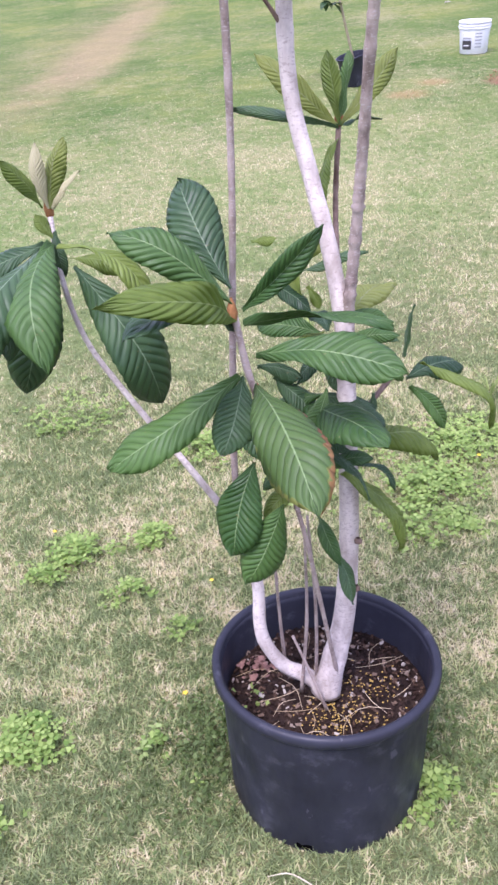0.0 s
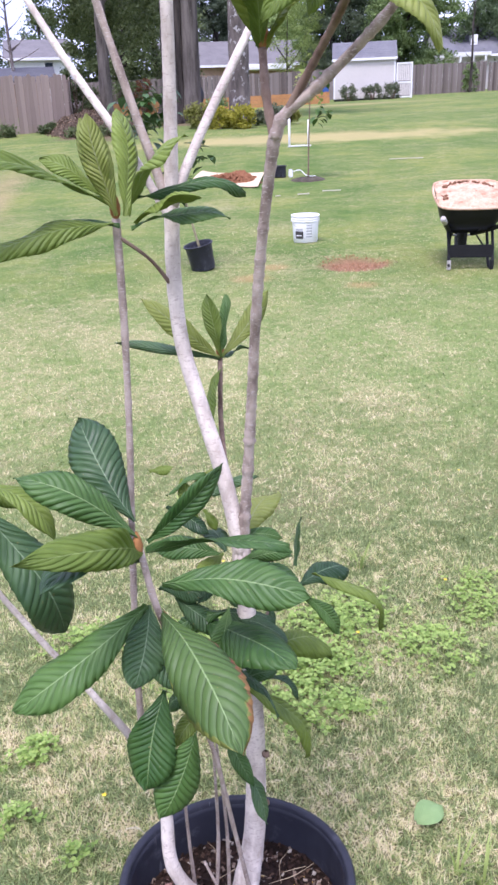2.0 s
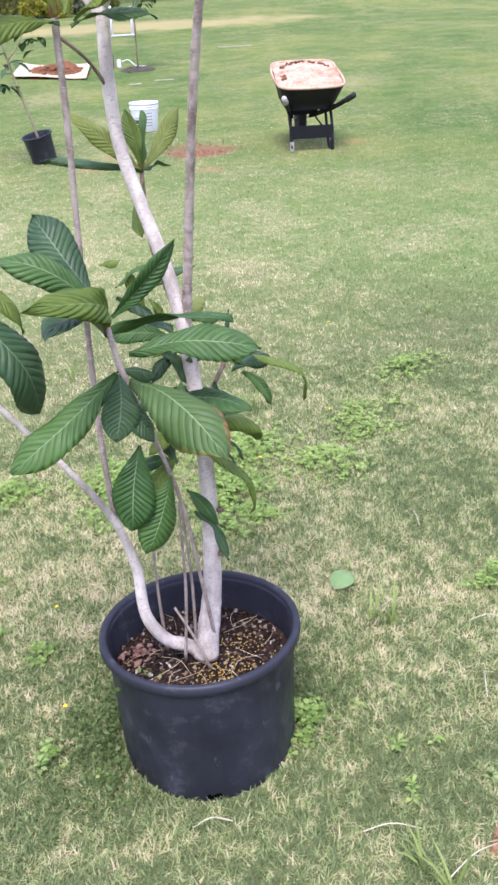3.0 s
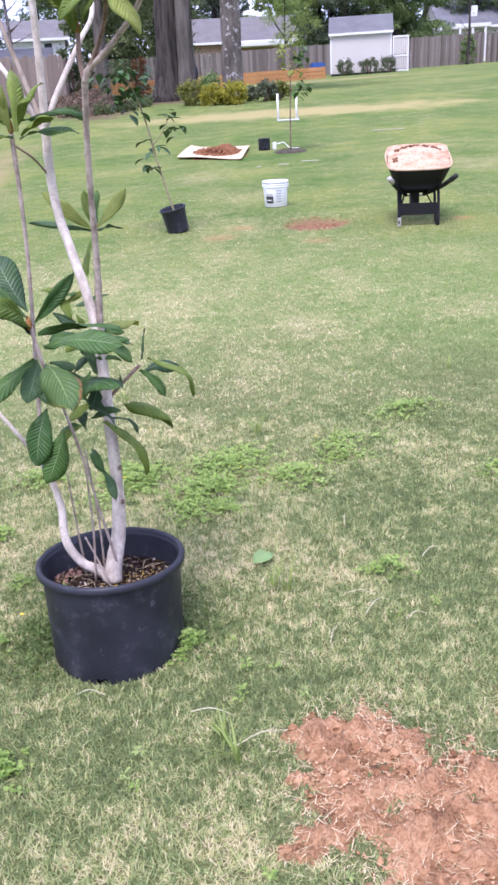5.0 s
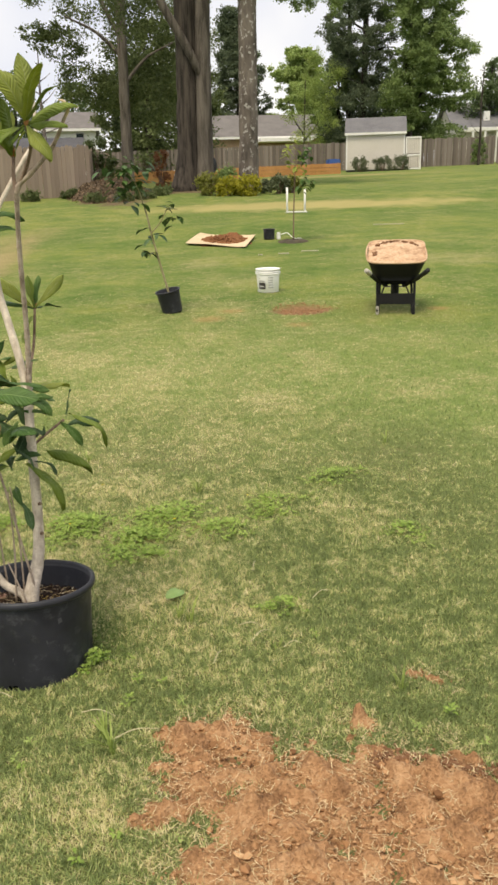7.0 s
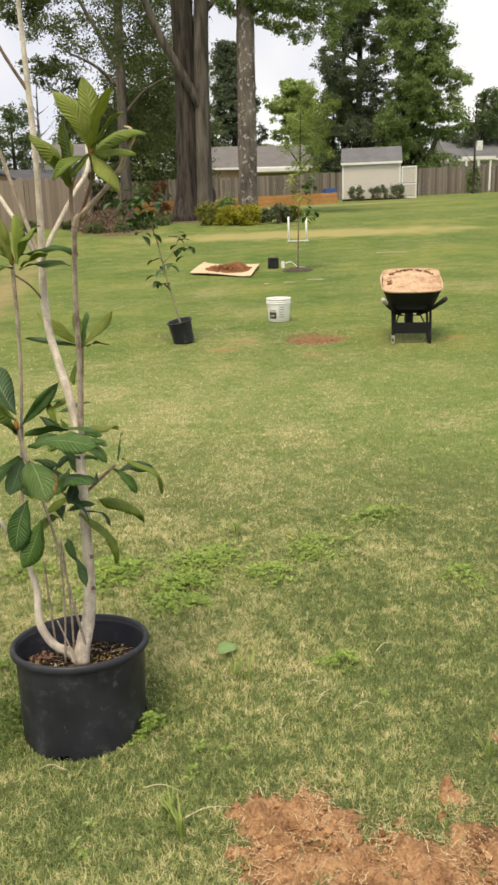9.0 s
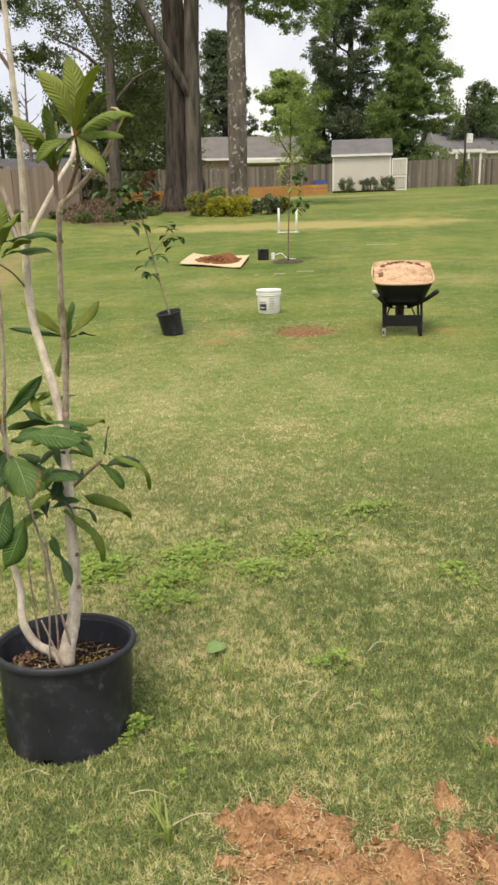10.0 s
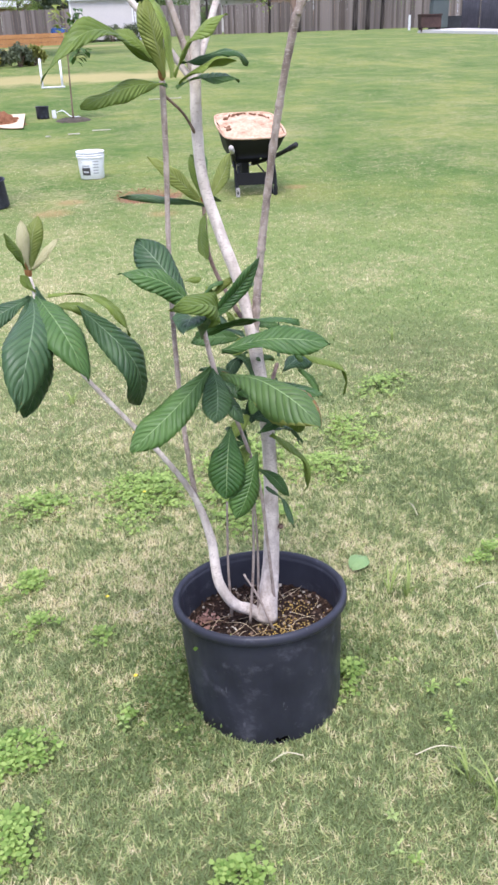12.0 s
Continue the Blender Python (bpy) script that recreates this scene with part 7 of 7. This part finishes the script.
# ---- shed ----
def shed(x0, y0, w, dep, h, turn):
    z = gz(x0 + w / 2, y0) - 0.02
    ob = empty_thing("shed", pose(x0, y0, z, 0, 0, turn), "cream garden shed with a grey shingled gable roof", "shed")
    t = 0.08
    part("floor_frame", box_bm(w - 0.04, dep - 0.04, 0.12, (w / 2, dep / 2, 0.06), 0.01), M_DARKBOX, ob)
    front = part("wall", box_bm(w, t, h - 0.1, (w / 2, t / 2, 0.1 + (h - 0.1) / 2)), M_SIDING, ob)
    n = 14
    for k in range(n):
        ww = w / n
        part("siding_board", box_bm(ww - 0.005, 0.012, h - 0.14, ((k + 0.5) * ww, -0.006, 0.1 + (h - 0.1) / 2), 0.003), M_SIDING, front)
    part("wall", box_bm(w, t, h - 0.1, (w / 2, dep - t / 2, 0.1 + (h - 0.1) / 2)), M_SIDING, ob)
    rise = 0.88
    for sx in (t / 2, w - t / 2):
        b = bmesh.new()
        pr = [(0, t, 0.1), (0, dep - t, 0.1), (0, dep - t, h), (0, dep / 2, h + rise * 0.92), (0, t, h)]
        a = [b.verts.new((sx - t / 2, p[1], p[2])) for p in pr]
        c = [b.verts.new((sx + t / 2, p[1], p[2])) for p in pr]
        b.faces.new(a[::-1])
        b.faces.new(c)
        for k in range(5):
            b.faces.new((a[k], a[(k + 1) % 5], c[(k + 1) % 5], c[k]))
        bmesh.ops.recalc_face_normals(b, faces=b.faces)
        part("gable_wall", b, M_SIDING, ob)
    run = dep / 2 + 0.12
    ang = math.atan2(rise, dep / 2)
    for sgn, yy in ((1, -0.12), (-1, dep + 0.12)):
        L = run / math.cos(ang) + 0.03
        mid = (w / 2, yy + sgn * run / 2, h - 0.06 + rise / 2 * run / (dep / 2) * 0.98)
        roof = part("roof", box_bm(w + 0.16, L, 0.06, mid, 0.008, Matrix.Rotation(sgn * ang, 4, "X")), M_SHINGLE, ob)
        rows = 9
        for k in range(rows):
            q = (k + 0.5) / rows
            c = (w / 2, yy + sgn * run * q, h - 0.06 + 0.045 + rise * (run / (dep / 2)) * q * 0.98)
            part("shingle_course", box_bm(w + 0.17, L / rows * 1.02, 0.02, c, 0.003, Matrix.Rotation(sgn * (ang - 0.04), 4, "X")), M_SHINGLE, roof)
    part("fascia", box_bm(w + 0.16, 0.03, 0.13, (w / 2, -0.135, h - 0.08), 0.004), M_WHITE, ob)
    for sx in (0.04, w - 0.04):
        part("corner_trim", box_bm(0.09, 0.03, h - 0.1, (sx, -0.03, 0.1 + (h - 0.1) / 2), 0.004), M_WHITE, ob)


shed(12.80, 50.2, 3.55, 2.6, 2.25, -15)


def lattice_gate(x, y):
    ob = empty_thing("lattice_gate", pose(x, y, gz(x, y), 0, 0, -15), "white open lattice panel beside the shed", "gate")
    w, h = 0.92, 1.9
    for sx in (0.04, w - 0.04):
        part("post", box_bm(0.08, 0.06, h, (sx, 0, h / 2), 0.006), M_WHITE, ob)
    for z in (0.08, h * 0.45, h - 0.05):
        part("rail", box_bm(w - 0.16, 0.05, 0.09, (w / 2, 0, z), 0.005), M_WHITE, ob)
    for k in range(7):
        part("slat", box_bm(0.092, 0.02, h * 0.45, (0.14 + k * 0.107, 0.012, h * 0.72), 0.003), M_SIDING, ob)
        part("slat", box_bm(0.085, 0.02, h * 0.36, (0.14 + k * 0.107, 0.012, h * 0.265), 0.003), M_SIDING, ob)


lattice_gate(16.26, 49.2)


# ---- fences of upright boards ----
def board_mesh(w, h, name):
    b = bmesh.new()
    pts = [(-w / 2, 0), (w / 2, 0), (w / 2, h - 0.04), (w / 2 - 0.03, h), (-w / 2 + 0.03, h), (-w / 2, h - 0.04)]
    a = [b.verts.new((p[0], -0.009, p[1])) for p in pts]
    c = [b.verts.new((p[0], 0.009, p[1])) for p in pts]
    b.faces.new(a)
    b.faces.new(c[::-1])
    for k in range(6):
        b.faces.new((a[(k + 1) % 6], a[k], c[k], c[(k + 1) % 6]))
    bmesh.ops.recalc_face_normals(b, faces=b.faces)
    me = bpy.data.meshes.new(name)
    b.to_mesh(me)
    b.free()
    return me


def fence(name, p0, p1, h, mat, label, seed, board=0.15):
    rng = np.random.default_rng(seed)
    p0, p1 = np.array(p0, float), np.array(p1, float)
    L = np.linalg.norm(p1 - p0)
    d = (p1 - p0) / L
    turn = math.degrees(math.atan2(d[1], d[0]))
    ob = empty_thing(name, pose(p0[0], p0[1], gz(*p0), 0, 0, turn), label, "fence")
    me = board_mesh(board - 0.008, h, "fence_board")
    me.materials.append(mat)
    n = int(L / board)
    z0 = gz(*p0)
    for k in range(n):
        s = (k + 0.5) * board
        q = p0 + d * s
        o = new("fence_board", me)
        o.parent = ob
        o.matrix_basis = pose(s, 0, gz(*q) - z0 - 0.03 + rng.normal(0, 0.022), 0, rng.normal(0, 0.4), 0) @ Matrix.Diagonal((1, 1, 1 + rng.normal(0, 0.008), 1))
    step = 2.4
    for k in range(int(L / step) + 1):
        s = min(k * step, L)
        q = p0 + d * s
        part("post", box_bm(0.09, 0.09, h, (s, 0.06, gz(*q) - z0 + h / 2 - 0.05), 0.006), mat, ob)
    for zr in (0.3, h * 0.5, h - 0.25):
        v, f = tube([(s, 0.03, gz(*(p0 + d * s)) - z0 + zr) for s in np.linspace(0, L, 12)], [0.04] * 12, 4, 30)
        put_mesh("rail", v, f, mat, ob)


fence("board_fence", (-1.7, 58.3), (25.6, 58.0), 1.92, M_FENCE, "long weathered grey board fence behind the lawn", 1)
fence("board_fence", (25.7, 57.8), (36.0, 44.5), 1.85, M_FENCE, "weathered grey board fence angling along the yard's side", 2)
fence("board_fence", (-11.5, 26.6), (-1.45, 30.65), 1.80, M_FENCE_NEW, "tan board fence with streaked boards", 3)
fence("board_fence", (-1.43, 30.85), (-1.75, 58.0), 1.65, M_FENCE_NEW, "tan board fence running back along the yard's edge", 4)
fence("board_fence", (36.2, 44.3), (44.0, 30.0), 1.65, M_FENCE, "weathered grey board fence angling along the yard's side", 5)


def low_border(p0, p1, h):
    p0, p1 = np.array(p0, float), np.array(p1, float)
    L = float(np.linalg.norm(p1 - p0))
    turn = math.degrees(math.atan2(*(p1 - p0)[::-1]))
    ob = empty_thing("timber_border", pose(p0[0], p0[1], gz(*p0) - 0.05, 0, -math.degrees(math.atan2(gz(*p1) - gz(*p0), L)), turn), "low orange-brown timber bed border", "border")
    for k in range(3):
        part("timber", box_bm(L, 0.12, h / 3 - 0.01, (L / 2, 0, h / 3 * (k + 0.5)), 0.012), M_BORDER, ob)
    for s in np.linspace(0.1, L - 0.1, 5):
        part("post", box_bm(0.1, 0.1, h + 0.03, (s, 0.12, h / 2), 0.01), M_BORDER, ob)


low_border((-1.3, 44.6), (5.2, 45.5), 0.62)
low_border((5.3, 45.5), (11.55, 46.2), 0.62)


def litter_bank():
    def top(x, y):
        u, w = (x + 0.7) / 1.5, (y - 30.6) / 4.4
        q = u * u + w * w
        return gz(x, y) + max(0.0, 1 - q) * (0.50 - 0.24 * u + 0.12 * w + 0.07 * math.sin(5 * u + 7 * w) + 0.05 * math.sin(17 * u - 9 * w)) - 0.03 * (q > 0.95)
    n, V = 48, []
    rng = np.random.default_rng(91)
    for i in range(n):
        for j in range(n):
            u, w = i / (n - 1) * 2 - 1, j / (n - 1) * 2 - 1
            x, y = -0.7 + 1.5 * u, 30.6 + 4.4 * w
            V.append((x, y, top(x, y) + rng.normal(0, 0.03) * (u * u + w * w < 0.95)))
    F = [(i * n + j, (i + 1) * n + j, (i + 1) * n + j + 1, i * n + j + 1) for i in range(n - 1) for j in range(n - 1)]
    tagged(put_mesh("litter_bank", V, F, M_LITTER), "brown bank of leaf litter under the trees", "leaf litter", kind="stuff")
    c = []
    for k in range(5200):
        a, q = rng.uniform(0, 6.3), math.sqrt(rng.uniform()) * 1.12
        x, y = -0.7 + 1.5 * q * math.cos(a), 30.6 + 4.4 * q * math.sin(a)
        c.append((x, y, top(x, y) + rng.uniform(0.01, 0.05)))
    v, f = leaf_cards(np.array(c), 0.065, rng, 2.0, 0.6)
    tagged(put_mesh("fallen_leaves", v, f, M_DEADFALL), "brown fallen leaves strewn over the bank", "leaf litter", kind="stuff")


litter_bank()
_b = part("blue_bin", box_bm(0.75, 0.5, 0.5, (0, 0, 0.25), 0.05), M_BLUE)
_b.matrix_basis = pose(11.4, 47.5, gz(11.4, 47.5) + 0.3, 0, 0, 5)
tagged(_b, "blue plastic bin behind the timber border", "bin")
_v, _f = tube([(0, -0.12, 0.32), (0.01, 0.0, 0.32), (0, 0.12, 0.32)], (0.30, 0.32, 0.30), 24, 5)
_w = put_mesh("black_drum", _v, _f, M_DARKBOX, None, True)
_w.matrix_basis = pose(3.05, 31.9, gz(3.05, 31.9) + 0.55, 0, 0, 60)
tagged(_w, "dark rounded drum behind the shrubs", "drum")


# ---- houses beyond the fences ----
def house(x, y, w, dep, h, rise, turn, wall, roof, label, gable_front=False, windows=(), chimney=None, fascia=True):
    ob = empty_thing("house", pose(x, y, gz(x, y) - 0.1, 0, 0, turn), label, "house")
    t = 0.2
    for cx, cy, sx, sy in ((w / 2, t / 2, w, t), (w / 2, dep - t / 2, w, t), (t / 2, dep / 2, t, dep - 2 * t), (w - t / 2, dep / 2, t, dep - 2 * t)):
        part("wall", box_bm(sx, sy, h, (cx, cy, h / 2)), wall, ob)
    ov = 0.45
    b = bmesh.new()
    if gable_front:
        pr = [(-ov, h - 0.12), (w / 2, h + rise), (w + ov, h - 0.12), (w + ov, h), (w / 2, h + rise + 0.14), (-ov, h)]
        a = [b.verts.new((p[0], -ov, p[1])) for p in pr]
        c = [b.verts.new((p[0], dep + ov, p[1])) for p in pr]
    else:
        pr = [(-ov, h - 0.12), (dep / 2, h + rise), (dep + ov, h - 0.12), (dep + ov, h), (dep / 2, h + rise + 0.14), (-ov, h)]
        a = [b.verts.new((-ov, p[0], p[1])) for p in pr]
        c = [b.verts.new((w + ov, p[0], p[1])) for p in pr]
    b.faces.new(a)
    b.faces.new(c[::-1])
    for k in range(6):
        b.faces.new((a[(k + 1) % 6], a[k], c[k], c[(k + 1) % 6]))
    bmesh.ops.recalc_face_normals(b, faces=b.faces)
    rf = part("roof", b, roof, ob)
    # gable ends
    for e in (0, 1):
        b = bmesh.new()
        if gable_front:
            q = t / 2 if e == 0 else dep - t / 2
            tri3 = [(0.0, q, h - 0.01), (w, q, h - 0.01), (w / 2, q, h + rise - 0.02)]
            off = Vector((0, t / 2, 0))
        else:
            q = t / 2 if e == 0 else w - t / 2
            tri3 = [(q, 0.0, h - 0.01), (q, dep, h - 0.01), (q, dep / 2, h + rise - 0.02)]
            off = Vector((t / 2, 0, 0))
        p1 = [b.verts.new(Vector(p) - off) for p in tri3]
        p2 = [b.verts.new(Vector(p) + off) for p in tri3]
        b.faces.new(p1)
        b.faces.new(p2[::-1])
        for k in range(3):
            b.faces.new((p1[(k + 1) % 3], p1[k], p2[k], p2[(k + 1) % 3]))
        bmesh.ops.recalc_face_normals(b, faces=b.faces)
        part("gable", b, wall, ob)
    if fascia and not gable_front:
        part("fascia", box_bm(w + 2 * ov, 0.05, 0.2, (w / 2, -ov - 0.03, h - 0.1)), M_WHITE, ob)
    for wx, wz, ww, wh in windows:
        wn = part("window", box_bm(ww, 0.06, wh, (wx, -0.01, wz), 0.01), M_WHITE, ob)
        part("pane", box_bm(ww - 0.16, 0.03, wh - 0.16, (wx, -0.045, wz)), M_GLASS, wn)
    if chimney:
        part("chimney", box_bm(*chimney[1], chimney[0], 0.02), M_BRICK if chimney[2] else M_WHITE, rf)
    return ob


# rows beyond the far fence, and two to the side
HA = house(5.0, 83, 14.5, 9, 3.6, 2.25, 2, M_BRICK, M_SHINGLE_TAN, "long low brick house under a grey-taupe roof", windows=((4, 1.9, 1.4, 1.3), (9.5, 1.9, 1.4, 1.3)))
part("patio_canopy", box_bm(5.2, 2.2, 0.35, (9.2, -1.3, 3.2), 0.02), M_WHITE, HA, "white flat patio cover")
house(30.2, 78, 15, 9, 3.1, 2.7, -6, M_SIDING, M_SHINGLE, "low house with a grey roof and a white porch", windows=((2.2, 1.8, 1.2, 1.3), (5.0, 1.8, 1.2, 1.3)), chimney=((3.1, 1.5, 4.3), (0.6, 0.8, 1.1), False))
house(38.0, 73, 17, 10, 3.1, 3.0, -14, M_BRICK, M_SHINGLE_TAN, "low brick house under a taupe shingle roof", windows=((2.5, 2.0, 1.6, 0.8), (6.5, 2.0, 1.6, 0.8)))
house(-8.3, 76, 4.6, 8, 4.5, 1.6, 4, M_WHITE, M_SHINGLE_TAN, "two-storey white house with a hipped taupe roof", windows=((3.2, 3.6, 0.8, 1.2),), gable_front=False)
house(-13.0, 58, 9.0, 10, 2.45, 0.95, 4, M_BRICK, M_SHINGLE_DARK, "brick house with a dark shingled roof beyond the fence", fascia=False)
house(-11.8, 54.6, 4.2, 3, 2.4, 1.0, 4, M_BRICK, M_SHINGLE_DARK, "gabled brick wing of the dark-roofed house", gable_front=True)
for _x in (31.4, 32.6, 33.8):
    _b = part("porch_post", box_bm(0.18, 0.18, 2.9, (0, 0, 1.45), 0.01), M_WHITE)
    _b.matrix_basis = pose(_x, 77.0, gz(_x, 77.0))
    tagged(_b, "white square porch post", "post", "porch posts")
_b = part("porch_beam", box_bm(3.4, 0.25, 0.3, (0, 0, 3.0), 0.01), M_WHITE)
_b.matrix_basis = pose(32.6, 77.0, gz(32.6, 77.0), 0, 0, 0)
tagged(_b, "white porch beam on square posts", "beam")


# ---- the patio by the side fence ----
def slope(x, y):
    """Tilt of the lawn at a place, in degrees about x and y."""
    return math.degrees(math.atan(gz(x, y + 0.5) - gz(x, y - 0.5))), -math.degrees(math.atan(gz(x + 0.5, y) - gz(x - 0.5, y)))


SX, SY = slope(28.45, 31.0)
_s = part("patio_slab", box_bm(5.6, 8.4, 0.16, (0, 0, 0.02), 0.01), M_CONCRETE)
_s.matrix_basis = pose(28.45, 31.0, gz(28.45, 31.0) + 0.02, SX, SY, 0)
tagged(_s, "pale concrete patio slab", "patio", kind="structure")


def gazebo(p0, p1, h):
    """A row of posts hung with pleated dark curtains, one long side to the lawn."""
    p0, p1 = np.array(p0, float), np.array(p1, float)
    L = float(np.linalg.norm(p1 - p0))
    ob = empty_thing("curtained_gazebo", pose(p0[0], p0[1], gz(*p0) + 0.1, 0, 0, math.degrees(math.atan2(*(p1 - p0)[::-1]))), "patio gazebo hung with charcoal pleated curtains", "gazebo")
    drop = gz(*p1) - gz(*p0)
    for k in range(4):
        s = L * k / 3
        part("post", box_bm(0.10, 0.10, h + 0.2, (s, 0.1, h / 2 + drop * s / L - 0.1), 0.01), M_DARKBOX, ob)
    for k in range(3):
        V, n = [], 60
        for i in range(n + 1):
            s = L * (k + 0.04 + 0.92 * i / n) / 3
            for z in (0.05, h * 0.5, h - 0.05):
                V.append((s, 0.05 * math.sin(i * 0.9) * (1.1 - 0.3 * z / h), z + drop * s / L))
        c = put_mesh("curtain", V, [(i * 3 + j, (i + 1) * 3 + j, (i + 1) * 3 + j + 1, i * 3 + j + 1) for i in range(n) for j in (0, 1)], M_CURTAIN, ob, True)
        c.modifiers.new("thickness", "SOLIDIFY").thickness = 0.01
    part("top_rail", box_bm(L + 0.2, 0.12, 0.12, (L / 2, 0.1, h + 0.06 + drop / 2), 0.01), M_GALV, ob)
    part("canopy", box_bm(L + 0.6, 3.0, 0.10, (L / 2, 1.5, h + 0.2 + drop / 2), 0.03), M_DARKBOX, ob)
    for k in range(2):
        part("post", box_bm(0.10, 0.10, h + 0.2, (L * k, 2.7, h / 2 - 0.05), 0.01), M_DARKBOX, ob)


gazebo((28.1, 35.1), (27.3, 30.0), 2.15)


def planter(x, y):
    ob = empty_thing("planter_box", pose(x, y, gz(x, y) + 0.05, 0, 0, -20), "dark brown timber planter box standing on the patio", "planter")
    part("box", box_bm(1.0, 0.5, 0.52, (0, 0, 0.42), 0.02), M_PLANTER, ob)
    part("rim", box_bm(1.08, 0.58, 0.07, (0, 0, 0.70), 0.015), M_PLANTER, ob)
    for sx in (-0.42, 0.42):
        for sy in (-0.18, 0.18):
            part("leg", box_bm(0.09, 0.09, 0.22, (sx, sy, 0.1), 0.01), M_PLANTER, ob)


planter(26.1, 34.9)


def wheeled_bin(x, y):
    ob = empty_thing("wheeled_bin", pose(x, y, gz(x, y), 0, 0, -25), "tall grey-green wheeled bin by the patio", "bin")
    part("body", box_bm(0.85, 0.8, 1.35, (0, 0, 0.72), 0.05), M_BIN, ob)
    part("lid", box_bm(0.92, 0.88, 0.12, (0, 0, 1.45), 0.04), M_BIN, ob)
    for sx in (-0.38, 0.38):
        w = part("wheel", box_bm(0.07, 0.24, 0.24, (sx, 0.38, 0.12), 0.05), M_RUBBER, ob)


wheeled_bin(29.3, 38.4)
_b = part("storage_box", box_bm(0.95, 0.6, 0.62, (0, 0, 0.3), 0.05), M_DARKBOX)
_b.matrix_basis = pose(30.6, 38.9, gz(30.6, 38.9), 0, 0, -25)
tagged(_b, "low black storage box by the patio", "box")
_b = part("white_marker_post", box_bm(0.10, 0.10, 0.75, (0, 0, 0.36), 0.01), M_WHITE)
_b.matrix_basis = pose(28.7, 40.1, gz(28.7, 40.1))
tagged(_b, "short white post at the patio corner", "post")
